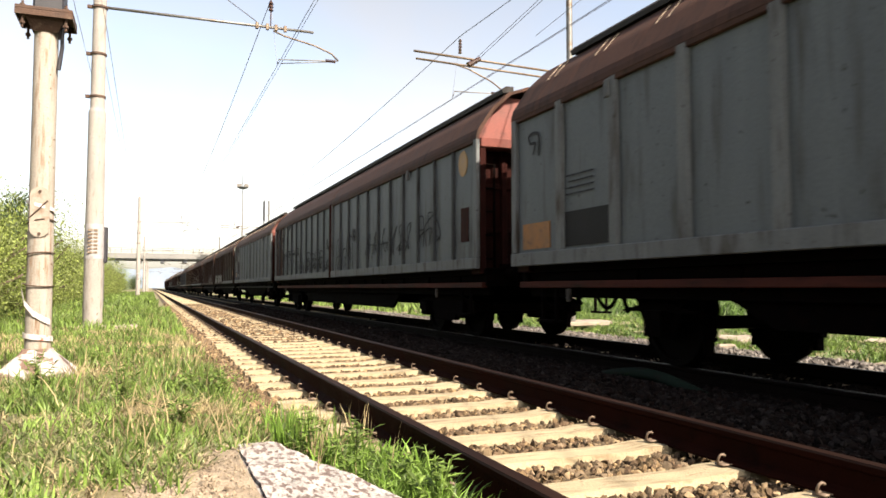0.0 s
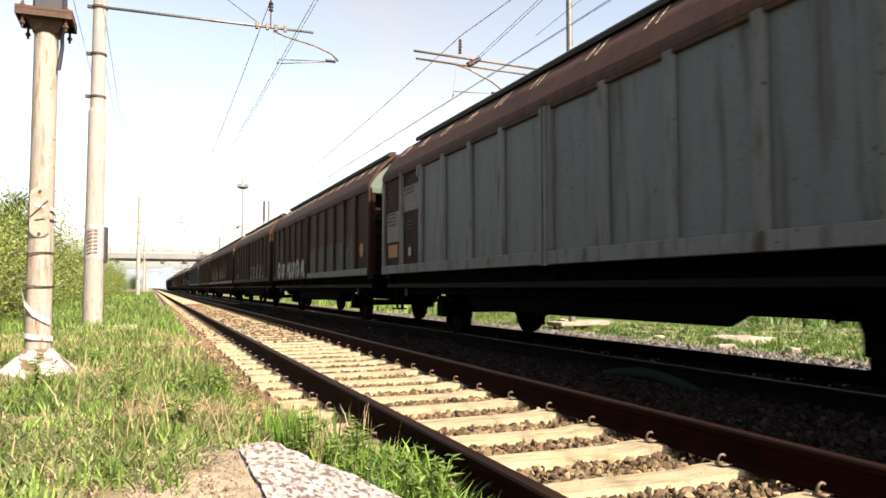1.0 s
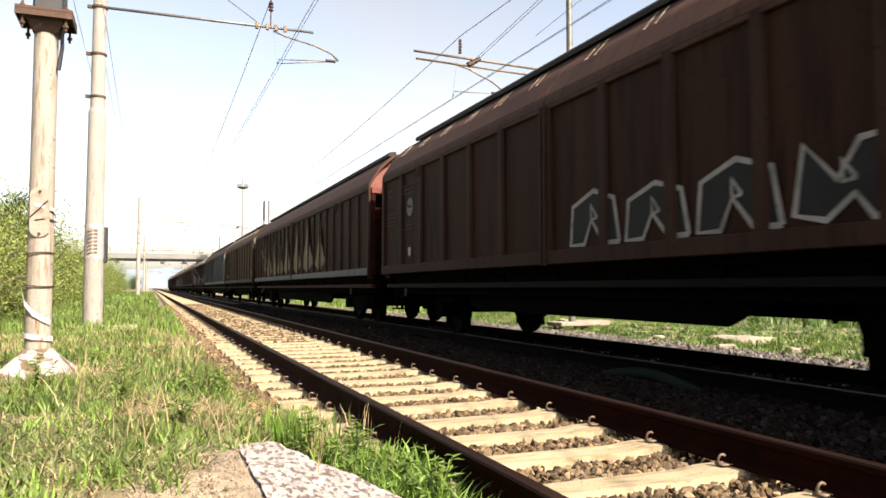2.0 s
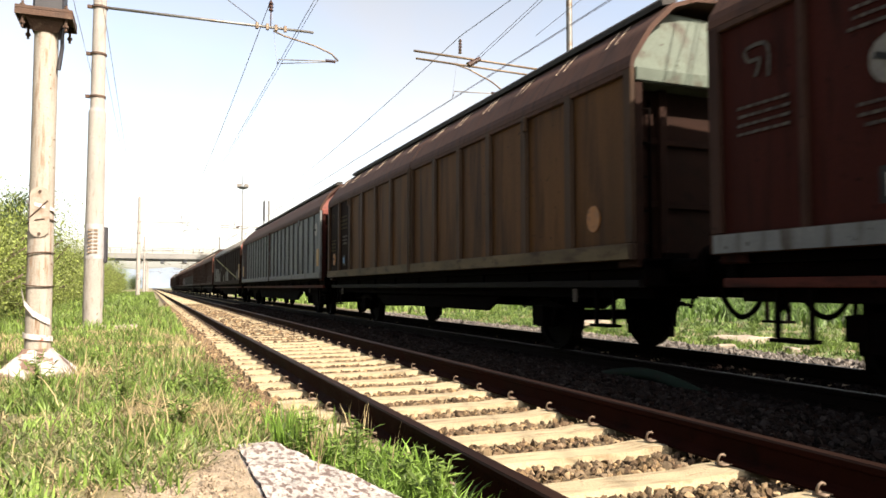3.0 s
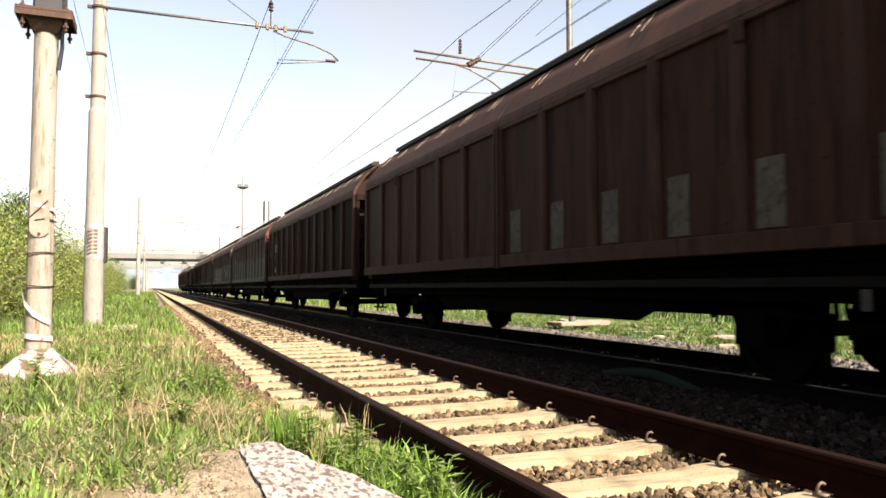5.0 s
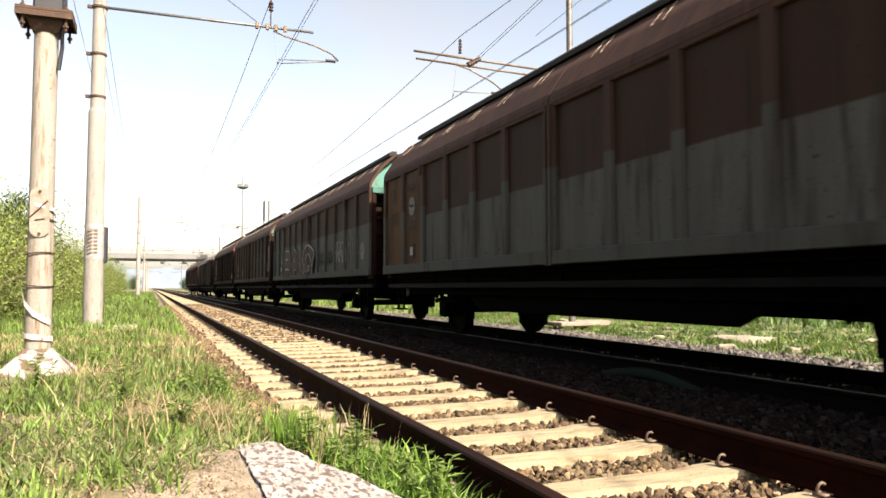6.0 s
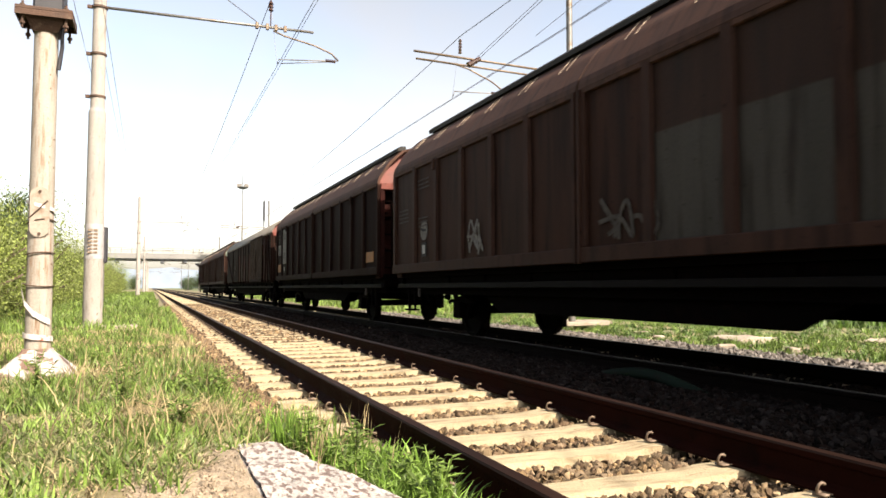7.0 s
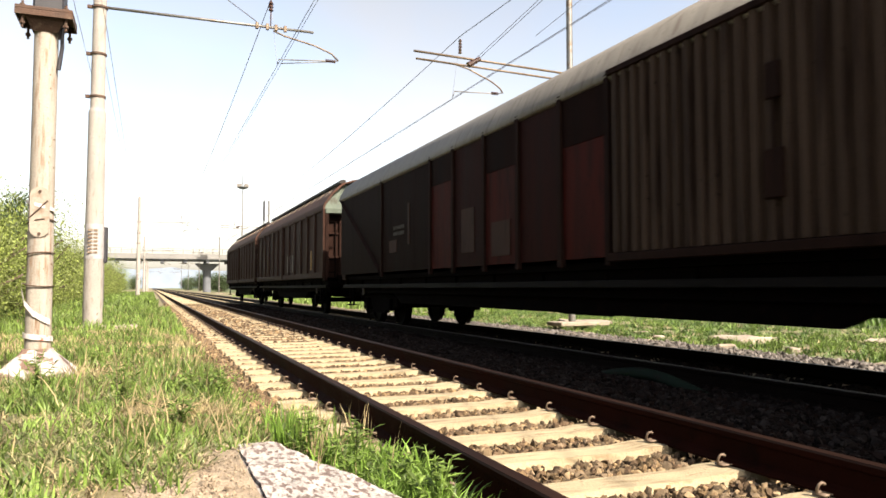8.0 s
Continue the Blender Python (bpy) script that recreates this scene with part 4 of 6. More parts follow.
def striped_wagon():
    length = 18.6
    root = thing("freight_wagon", "dark brown covered wagon with grey rounded roof and yellow stripe", "freight wagon", "wagons of the train")
    for a, b in ((0.0, 9.26), (9.3, length)):
        bm = bmesh.new()
        box(bm, SIDE - 0.012, SIDE + 0.06, a, b, 1.08, 1.305, 0.01)
        box(bm, SIDE, SIDE + 0.06, a, a + 0.1, 1.31, 3.15, 0.008)
        box(bm, SIDE, SIDE + 0.06, b - 0.1, b, 1.31, 3.15, 0.008)
        box(bm, SIDE - 0.01, SIDE + 0.06, a + 0.004, b - 0.004, 3.10, 3.24, 0.01)
        door = part("sliding_door", bm, M_DARK_RAIL, root)
        w = (b - a - 0.2) / 7
        for k in range(7):
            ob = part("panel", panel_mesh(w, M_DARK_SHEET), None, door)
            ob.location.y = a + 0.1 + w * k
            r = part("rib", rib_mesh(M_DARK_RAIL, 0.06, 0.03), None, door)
            r.location.y = a + 0.1 + w * k
            stripe_bar(door, a + 0.1 + w * k + 0.07, a + 0.1 + w * (k + 1) - 0.07)
    for a, b, za, zb, m in ((2.15, 0.95, 1.80, 1.88, M_PATCH), (4.4, 3.4, 1.45, 1.50, M_BROWN_RAIL), (7.92, 6.95, 2.00, 1.90, M_PATCH_PALE), (9.05, 8.06, 1.86, 1.98, M_PATCH),
                            (10.45, 9.42, 1.66, 1.80, M_PATCH), (13.85, 12.9, 1.80, 2.0, M_PATCH_PALE), (15.0, 14.0, 2.25, 2.22, M_PATCH_PALE), (16.05, 15.25, 2.26, 2.26, M_PATCH_PALE), (17.1, 16.25, 2.3, 2.28, M_PATCH_PALE)):
        bm = bmesh.new()
        patch(bm, [(a, 1.31), (b, 1.31), (b, zb), (a, za)], GX)
        part("paint_patch", bm, m, root, "pale repainted patch")
    plate(root, "placard", M_YELLOW, 0.62, 1.80, 0.5, 0.78, "rect", 0.01, label="yellow plate")
    plate(root, "placard", M_POSTER, 12.3, 2.2, 0.22, 0.22)
    plate(root, "paint_patch", M_POSTER, 18.2, 2.2, 0.35, 1.7)
    text_bars(root, 8.55, 1.72, 0.36, 3, seed=31, material=M_SPRAY_BLACK, thick=0.03)
    text_bars(root, 7.72, 1.54, 0.22, 3, 0.04, seed=32, material=M_SPRAY_BLACK, thick=0.02)
    text_bars(root, 7.18, 1.54, 0.26, 3, 0.04, seed=33, material=M_SPRAY_BLACK, thick=0.02)
    prof = barrel_roof(root, length)
    bm = bmesh.new()
    box(bm, 1.38, 1.44, 0.02, length - 0.02, 1.13, 3.22)
    part("side_wall", bm, M_DARK_SHEET, root)
    build_ends(root, length, M_END_BROWN, M_END_RED, prof)
    build_under(root, length, M_SOLE, True)
    return root


def corrugated_wagon():
    length = 19.2
    root = thing("freight_wagon", "old brown covered wagon with ribbed door and rounded pale roof", "freight wagon", "wagons of the train")

    def panel_bay(a, b, material, brace):
        bm = bmesh.new()
        box(bm, SIDE + 0.03, SIDE + 0.07, a + 0.05, b - 0.05, 1.18, 3.16)
        bay = part("panel", bm, material, root)
        bm = bmesh.new()
        box(bm, SIDE - 0.01, SIDE + 0.06, a - 0.05, a + 0.05, 1.08, 3.2, 0.01)
        part("rib", bm, M_DARK_RAIL, bay)
        if brace:
            bm = bmesh.new()
            pipe(bm, [(SIDE + 0.02, a + 0.1, 3.1 if brace > 0 else 1.2), (SIDE + 0.02, b - 0.1, 1.2 if brace > 0 else 3.1)], 0.05, 4)
            part("brace", bm, M_DARK_RAIL, bay)

    bays = (0.05, 1.0, 1.75, 2.45)
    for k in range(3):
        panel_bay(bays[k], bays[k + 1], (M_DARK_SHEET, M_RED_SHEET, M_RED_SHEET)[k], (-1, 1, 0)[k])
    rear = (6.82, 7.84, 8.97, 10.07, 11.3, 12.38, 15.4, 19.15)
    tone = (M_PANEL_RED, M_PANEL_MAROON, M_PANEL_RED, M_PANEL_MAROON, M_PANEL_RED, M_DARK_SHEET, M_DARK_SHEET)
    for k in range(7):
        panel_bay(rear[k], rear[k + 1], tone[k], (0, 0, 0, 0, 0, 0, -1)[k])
    for y, z, w, h in ((7.33, 2.85, 0.9, 0.62), (9.52, 2.85, 0.98, 0.6), (11.84, 2.9, 0.96, 0.5)):
        plate(root, "paint_patch", M_DARK_SHEET, y, z, w, h, "rect", 0.022, label="dark brown repainted patch")
    for y, z, w, h in ((9.52, 1.55, 0.6, 0.5), (10.7, 1.75, 0.5, 0.7), (13.6, 2.1, 0.10, 0.8), (14.6, 1.7, 0.5, 0.25)):
        plate(root, "paint_patch", M_BROWN_RAIL, y, z, w, h, "rect", 0.022, label="faded brown patch of old paint")
    text_bars(root, 14.2, 2.1, 0.7, 2, 0.12, M_FAINT, 0.07, 44).location.x = -0.018
    bm = bmesh.new()
    y0, y1, n = 2.5, 6.77, 26
    pts = []
    for k in range(n):
        for d, x in ((0.0, 0.0), (0.4, 0.0), (0.52, 0.05), (0.88, 0.05)):
            pts.append((SIDE - 0.03 + x, y0 + (k + d) * (y1 - y0) / n))
    lo = [bm.verts.new((x, y, 1.22)) for x, y in pts]
    hi = [bm.verts.new((x, y, 3.15)) for x, y in pts]
    for k in range(len(pts) - 1):
        bm.faces.new((lo[k], lo[k + 1], hi[k + 1], hi[k]))
    door = part("sliding_door", bm, M_CORR, root, "ribbed grey-brown sliding door")
    bm = bmesh.new()
    box(bm, SIDE - 0.05, SIDE + 0.05, y0, y1, 1.12, 1.21, 0.01)
    box(bm, SIDE - 0.05, SIDE + 0.05, y0, y1, 3.15, 3.22, 0.01)
    part("door_rail", bm, M_DARK_RAIL, door)
    bm = bmesh.new()
    box(bm, SIDE - 0.06, SIDE - 0.01, 4.35, 4.55, 1.55, 1.95, 0.01)
    box(bm, SIDE - 0.06, SIDE - 0.01, 4.38, 4.52, 2.35, 2.65, 0.01)
    tube(bm, (SIDE - 0.045, 4.45, 1.9), (SIDE - 0.045, 4.45, 2.4), 0.014, seg=8)
    part("door_handle", bm, M_DARK_RAIL, door)
    prof = barrel_roof(root, length)
    bm = bmesh.new()
    box(bm, 1.38, 1.44, 0.02, length - 0.02, 1.1, 3.22)
    part("side_wall", bm, M_DARK_SHEET, root)
    build_ends(root, length, M_END_BROWN, M_END_RED, prof)
    build_under(root, length, M_SOLE_DARK, True, 0.52, 3.5)
    return root


def logo(root, y, z, s, material):
    bm = bmesh.new()
    stroke(bm, smooth_line([(y - s * 0.4, z - s * 0.5), (y - s * 0.35, z + s * 0.4), (y + s * 0.4, z + s * 0.45), (y + s * 0.3, z + s * 0.1), (y - s * 0.1, z + s * 0.05), (y + s * 0.05, z - s * 0.4)]), s * 0.11, GX - 0.006)
    part("emblem", bm, material, root)


def placard_end(root, y, dirn, seed, emblem=True, disc=True):
    """The usual plates on the last two panels of a side."""
    if emblem:
        logo(root, y + dirn * 0.55, 2.72, 0.30, M_FAINT)
    text_bars(root, y + dirn * 0.6, 2.38, 0.55, 4, seed=seed)
    text_bars(root, y + dirn * 1.72, 2.86, 0.62, 3, seed=seed + 1)
    text_bars(root, y + dirn * 1.72, 2.15, 0.5, 3, seed=seed + 2)
    if disc:
        d = plate(root, "disc_sign", M_POSTER, y + dirn * 1.75, 1.9 if seed % 2 else 2.42, 0.36, 0.36, "disc", 0.006, "pale round plate with a dark arrow")
        bm = bmesh.new()
        z = 1.9 if seed % 2 else 2.42
        stroke(bm, [(y + dirn * 1.75 - 0.13, z), (y + dirn * 1.75 + 0.02, z), (y + dirn * 1.75 + 0.13, z + 0.04)], 0.05, GX - 0.012)
        part("arrow", bm, M_SPRAY_BLACK, d)
    f = plate(root, "label_holder", M_SPRAY_BLACK, y + dirn * 1.75, 1.55, 0.25, 0.26, "rect", 0.004, "black holder with a white card")
    plate(f, "card", M_WHITE_MARK, y + dirn * 1.75, 1.55, 0.13, 0.16, "rect", 0.012)


SHORT, LONG = 14.2, 19.85
TRAIN = []   # wagon and the place of its front end at the start


def add(y, w):
    TRAIN.append((y, w))
    return w


def build_train():
    R2 = [M_RED_SHEET, M_RED_SHEET]
    B2 = [M_BROWN_SHEET, M_BROWN_SHEET]
    grey_long = "long grey sliding-door wagon with brown roof edge"
    # unseen wagon ahead of the view, added to carry on the train's shadow
    w = add(-26.1, sliding_wagon(grey_long, LONG, M_GREY_SHEET, M_GREY_RAIL, M_ROOF, M_END_RED, ticks=False))
    w = add(-5.08, sliding_wagon("short grey sliding-door wagon with orange placard at its end", SHORT, M_GREY_SHEET, M_GREY_RAIL, M_ROOF, M_END_RED, sole=M_SOLE))
    logo(w, SHORT - 0.6, 2.72, 0.32, M_SPRAY_BLACK)
    plate(w, "placard", M_ORANGE, SHORT - 0.62, 1.52, 0.72, 0.34)
    plate(w, "placard", M_SPRAY_BLACK, SHORT - 1.75, 1.55, 1.05, 0.42)
    text_bars(w, SHORT - 1.7, 2.2, 0.6, 4, seed=2, material=M_SPRAY_BLACK, thick=0.02)
    w = add(10.31, sliding_wagon(grey_long + ", black graffiti", LONG, M_GREY_SHEET, M_GREY_RAIL, M_ROOF, M_END_RED, ticks=False, rear=R2))
    plate(w, "placard", M_RED_SHEET, 0.55, 1.85, 0.32, 0.55)
    plate(w, "placard", M_YELLOW, 0.62, 2.85, 0.36, 0.42, "disc")
    scribble(w, 1.6, 1.6, 1.2, 0.65, 3, M_SPRAY_GREY, 0.022, 1)
    scribble(w, 3.2, 1.5, 3.2, 0.6, 8, M_SPRAY_GREY, 0.022, 6)
    for k, (a, b, lo, hi) in enumerate(((9.42, 8.82, 1.16, 1.68), (9.34, 8.72, 1.72, 2.14), (8.78, 8.12, 1.16, 1.86), (8.3, 7.62, 1.16, 2.2),
                                        (13.6, 12.75, 1.34, 1.98), (12.85, 12.1, 1.32, 1.9), (12.2, 11.5, 1.32, 2.02), (11.6, 10.95, 1.34, 1.95),
                                        (17.5, 16.3, 1.16, 1.98), (16.25, 15.2, 1.16, 2.05), (15.3, 14.6, 1.2, 2.0), (14.75, 14.0, 1.18, 1.72))):
        bubble(w, a, b, lo, hi, M_SPRAY_GREY, 0.034, 0.55, k)
    scribble(w, 9.95, 1.9, 0.6, 0.35, 3, M_SPRAY_GREY, 0.03, 2)
    scribble(w, 9.85, 1.35, 0.8, 0.3, 4, M_SPRAY_GREY, 0.03, 9)
    scribble(w, 10.9, 1.4, 2.6, 0.3, 6, M_SPRAY_GREY, 0.024, 3)
    scribble(w, 14.9, 1.95, 2.4, 0.25, 6, M_SPRAY_GREY, 0.026, 4)
    scribble(w, 17.55, 1.85, 0.5, 0.25, 2, M_SPRAY_GREY, 0.03, 5)
    scribble(w, 7.4, 2.0, 0.3, 0.3, 2, M_SPRAY_GREY, 0.03, 7)
    for a, b in ((17.9, 16.9), (16.8, 15.7), (15.6, 14.7)):
        bubble(w, a - 3.9, b - 3.9, 1.2, 1.75, M_SPRAY_GREY, 0.026, 0.5, int(a * 10))
    plate(w, "placard", M_POSTER, LONG - 1.75, 2.9, 0.5, 0.3)
    placard_end(w, LONG, -1, 2, False)
    w = add(31.34, sliding_wagon("short grey two-axle sliding-door wagon with brown placarded end panels", SHORT, M_GREY_SHEET, M_GREY_RAIL, M_ROOF, M_END_RED, rear=B2))
    placard_end(w, SHORT, -1, 5, True, False)
    plate(w, "placard", M_POSTER, SHORT - 0.65, 2.1, 0.8, 0.62)
    plate(w, "placard", M_ORANGE, SHORT - 0.65, 1.6, 0.62, 0.26)
    plate(w, "placard", M_POSTER, SHORT - 1.8, 2.6, 0.95, 0.5)
    w = add(46.63, sliding_wagon("short brown sliding-door wagon, lower front door grey, white graffiti", SHORT, [M_BROWN_SHEET] + [M_TWO_LOW] * 5, M_BROWN_RAIL, M_ROOF, M_END_GREEN))
    for d in [o for o in w.children if o.name.startswith("sliding_door")][1:]:
        for k, o in enumerate(sorted((o for o in d.children if o.name.startswith("panel")), key=lambda o: o.location.y)):
            o.data = panel_mesh((SHORT / 2 - 0.02 - 0.26) / 6, M_BROWN_SHEET if k != 4 else M_TWO_GRIMY)
    fat_letters(w, ("arch", "hook", "bolt", "hook", "arch", "bolt"), [(12.9, 12.15), (12.0, 11.2), (10.9, 9.95), (9.95, 9.1), (9.05, 8.3), (8.1, 7.5)], 1.2, 0.56, M_SPRAY_WHITE, M_FAINT, 0.16)
    bm = bmesh.new()
    box(bm, SIDE - 0.018, SIDE - 0.012, 0.05, SHORT / 2 - 0.05, 1.14, 1.30)
    part("sill", bm, M_GREY_RAIL, w, "grey painted sill")
    scribble(w, 1.6, 1.5, 0.9, 0.7, 3, M_POSTER, 0.02, 6)
    plate(w, "disc_sign", M_ORANGE, 0.75, 1.75, 0.34, 0.34, "disc")
    w = add(61.93, sliding_wagon("short dark brown sliding-door wagon with small white graffiti", SHORT, M_BROWN_SHEET, M_BROWN_RAIL, M_ROOF, M_END_BROWN))
    block_letters(w, 2.2, 1.34, 4.4, 0.72, 4, M_SPRAY_BLACK, M_SPRAY_WHITE, 7)
    placard_end(w, SHORT, -1, 8)
    w = add(77.2, sliding_wagon("long brown sliding-door wagon with yellow flame graffiti and grey sill", LONG, M_BROWN_SHEET, M_BROWN_RAIL, M_ROOF, M_END_RED, ticks=False, rear=R2))
    bm = bmesh.new()
    for k, (y, dz, h, wd) in enumerate(((16.9, 0.5, 0.9, 0.18), (15.6, 0.2, 1.0, 0.9), (14.3, 0.1, 1.4, 0.7), (12.8, 0.2, 0.9, 0.8), (11.2, 0.25, 1.5, 0.75), (9.3, 0.3, 1.2, 0.9), (7.4, 0.3, 1.5, 1.0), (5.5, 0.3, 1.1, 0.8))):
        patch(bm, [(y - wd, 1.32 + dz), (y - wd * 0.1, 1.34), (y + wd * 0.8, 1.36 + dz * 0.6), (y + wd * 0.25, 1.5 + dz + h * 0.35), (y - wd * 0.3, 1.45 + dz + h), (y - wd * 0.25, 1.5 + dz + h * 0.4)], GX)
    stroke(bm, smooth_line([(18.0, 2.6), (17.3, 2.1), (16.5, 1.6), (15.5, 1.35)]), 0.12, GX)
    stroke(bm, smooth_line([(17.1, 2.75), (16.8, 2.2), (16.3, 1.8)]), 0.1, GX)
    part("graffiti", bm, M_SPRAY_YELLOW, w, "flame-like yellow graffiti")
    bm = bmesh.new()
    box(bm, SIDE - 0.018, SIDE - 0.012, 0.05, LONG - 0.05, 1.14, 1.30)
    part("sill", bm, M_GREY_RAIL, w, "grey painted sill")
    placard_end(w, LONG, -1, 10)
    w = add(98.2, sliding_wagon("short ochre-brown sliding-door wagon with stained panels", SHORT, M_OCHRE_SHEET, M_OCHRE_RAIL, M_ROOF, M_END_GREEN, rear=[M_DARK_SHEET, M_DARK_SHEET]))
    plate(w, "disc_sign", M_ORANGE, 0.78, 1.62, 0.26, 0.30, "disc", 0.004)
    bm = bmesh.new()
    box(bm, SIDE - 0.018, SIDE - 0.012, 0.05, SHORT - 0.05, 1.14, 1.30)
    part("sill", bm, M_SILL, w, "pale ochre painted sill")
    logo(w, SHORT - 0.55, 2.72, 0.26, M_FADED_YELLOW)
    text_bars(w, SHORT - 0.62, 2.15, 0.5, 4, 0.09, M_FADED_YELLOW, 0.04, 12)
    text_bars(w, SHORT - 1.75, 2.72, 0.75, 4, 0.10, M_FADED_YELLOW, 0.045, 13)
    text_bars(w, SHORT - 1.85, 2.2, 0.5, 3, 0.09, M_FAINT, 0.05, 14)
    d = plate(w, "disc_sign", M_ORANGE, SHORT - 0.62, 1.62, 0.30, 0.32, "disc", 0.004, "orange round plate with a dark arrow")
    bm = bmesh.new()
    stroke(bm, [(SHORT - 0.73, 1.62), (SHORT - 0.62, 1.62), (SHORT - 0.53, 1.66)], 0.05, GX - 0.012)
    part("arrow", bm, M_SPRAY_BLACK, d)
    f = plate(w, "label_holder", M_SPRAY_BLACK, SHORT - 1.75, 1.56, 0.26, 0.27, "rect", 0.004, "black holder with a blue card")
    plate(f, "card", M_PLATE_BLUE, SHORT - 1.75, 1.56, 0.13, 0.15, "rect", 0.02)
    w = add(113.48, sliding_wagon(grey_long + ", yellow corner plate", 20.1, M_GREY_SHEET, M_GREY_RAIL, M_ROOF, M_END_RED, ticks=False, rear=R2))
    plate(w, "disc_sign", M_WHITE_MARK, 0.78, 2.62, 0.34, 0.40, "disc", 0.004, "white disc with a red rim and dark arrow")
    bm = bmesh.new()
    stroke(bm, [(0.68, 2.6), (0.85, 2.62), (0.92, 2.66)], 0.07, GX - 0.012)
    part("arrow", bm, M_SPRAY_BLACK, w)
    plate(w, "placard", M_YELLOW, 0.52, 1.76, 0.29, 0.52, "rect", 0.004, "bright yellow plate")
    placard_end(w, 20.1, -1, 14)
    plate(w, "placard", M_YELLOW, 20.1 - 0.4, 1.72, 0.4, 0.55, "rect", 0.02, "bright yellow plate")
    add(134.85, striped_wagon())
    w = add(155.3, sliding_wagon("short brown sliding-door wagon with pale streaks low on its doors", SHORT, M_BROWN_SHEET, M_BROWN_RAIL, M_ROOF, M_END_RED))
    for k in range(6):
        plate(w, "paint_streak", M_FAINT, 0.95 + 1.13 * k, 1.62, 0.30, 0.58)
    w = add(170.6, sliding_wagon("short dark brown sliding-door wagon with placards", SHORT, M_DARK_SHEET, M_BROWN_RAIL, M_ROOF, M_END_BROWN))
    placard_end(w, SHORT, -1, 16, False)
    w = add(185.87, sliding_wagon("short sliding-door wagon, brown above and grey below", SHORT, M_TWO_MID, M_TWO_RAIL, M_ROOF, M_END_RED, rear=[M_OCHRE_SHEET, M_OCHRE_SHEET]))
    placard_end(w, SHORT, -1, 18, True, True)
    w = add(201.2, sliding_wagon("short sliding-door wagon, brown over grey, red and white graffiti", SHORT, M_TWO_TONE, M_TWO_RAIL, M_ROOF, M_END_TEAL, rear=[M_TEAL_SHEET, M_TEAL_SHEET]))
    fat_letters(w, "BAN", [(11.45, 9.95), (9.85, 8.8), (8.75, 7.7)], 1.32, 0.72, M_SPRAY_RED, M_SPRAY_WHITE, 0.27)
    bf, be = bmesh.new(), bmesh.new()
    swirl = [(7.72, 1.26), (7.62, 1.45), (7.85, 1.75), (7.6, 2.08), (7.1, 2.20), (6.5, 2.10), (6.05, 1.92), (6.15, 1.72), (6.3, 1.45), (6.33, 1.24)]
    patch(bf, swirl, GR - 0.002)
    stroke(be, smooth_line(swirl), 0.06, GR - 0.012)
    stroke(be, smooth_line([(7.5, 1.35), (7.4, 1.80), (7.0, 1.92), (6.6, 1.75), (6.4, 1.5)]), 0.05, GR - 0.012)
    stroke(be, smooth_line([(7.3, 1.35), (7.1, 1.45), (6.9, 1.38), (6.8, 1.5), (7.1, 1.52)]), 0.07, GR - 0.012)
    g = part("graffiti", bf, M_SPRAY_RED, w)
    part("graffiti_outline", be, M_SPRAY_WHITE, g)
    scribble(w, 2.3, 1.5, 1.2, 0.6, 4, M_SPRAY_WHITE, 0.03, 11)
    scribble(w, 3.7, 1.5, 0.85, 0.4, 4, M_SPRAY_GREY, 0.026, 12)
    scribble(w, 4.75, 1.45, 0.8, 0.4, 4, M_SPRAY_GREY, 0.026, 17)
    scribble(w, 1.0, 1.6, 0.9, 0.7, 2, M_POSTER, 0.025, 13)
    plate(w, "disc_sign", M_POSTER, 0.72, 1.72, 0.42, 0.42, "disc", 0.004, "pale round plate with a dark arrow")
    placard_end(w, SHORT, -1, 21)
    w = add(216.5, sliding_wagon("short dark brown sliding-door wagon with white tags", SHORT, [M_DARK_SHEET] + [M_TWO_GRIMY] * 4 + [M_BROWN_SHEET], M_BROWN_RAIL, M_ROOF, M_END_GREEN, rear=[M_BROWN_SHEET] * 6))
    scribble(w, 9.8, 1.38, 0.6, 0.5, 3, M_POSTER, 0.04, 15)
    scribble(w, 5.7, 1.36, 0.95, 0.45, 3, M_FAINT, 0.05, 16)
    plate(w, "disc_sign", M_OCHRE_RAIL, 0.9, 1.72, 0.42, 0.42, "disc", 0.004)
    plate(w, "paint_streak", M_POSTER, 0.55, 2.1, 0.24, 1.1)
    placard_end(w, SHORT, -1, 23, False)
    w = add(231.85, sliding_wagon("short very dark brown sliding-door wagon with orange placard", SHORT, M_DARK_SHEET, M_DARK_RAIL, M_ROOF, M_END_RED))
    plate(w, "placard", M_ORANGE, 0.75, 1.55, 0.6, 0.24)
    plate(w, "placard", M_POSTER, SHORT - 0.6, 2.3, 0.62, 0.4)
    plate(w, "placard", M_POSTER, SHORT - 1.7, 2.4, 0.8, 1.3)
    placard_end(w, SHORT, -1, 25, True, False)
    plate(w, "placard", M_ORANGE, SHORT - 0.6, 1.6, 0.6, 0.3)
    add(247.5, corrugated_wagon())
    w = add(268.75, sliding_wagon("short brown sliding-door wagon with pale and yellow marks", SHORT, M_BROWN_SHEET, M_BROWN_RAIL, M_ROOF, M_END_GREEN))
    for y, m in ((1.9, M_YELLOW), (2.5, M_YSTRIPE), (5.2, M_POSTER), (5.7, M_POSTER), (6.2, M_POSTER)):
        plate(w, "paint_streak", m, y, 1.7, 0.12, 0.6)
    add(283.9, sliding_wagon("last short brown sliding-door wagon of the train", SHORT, M_BROWN_SHEET, M_BROWN_RAIL, M_ROOF, M_END_BROWN))


build_train()

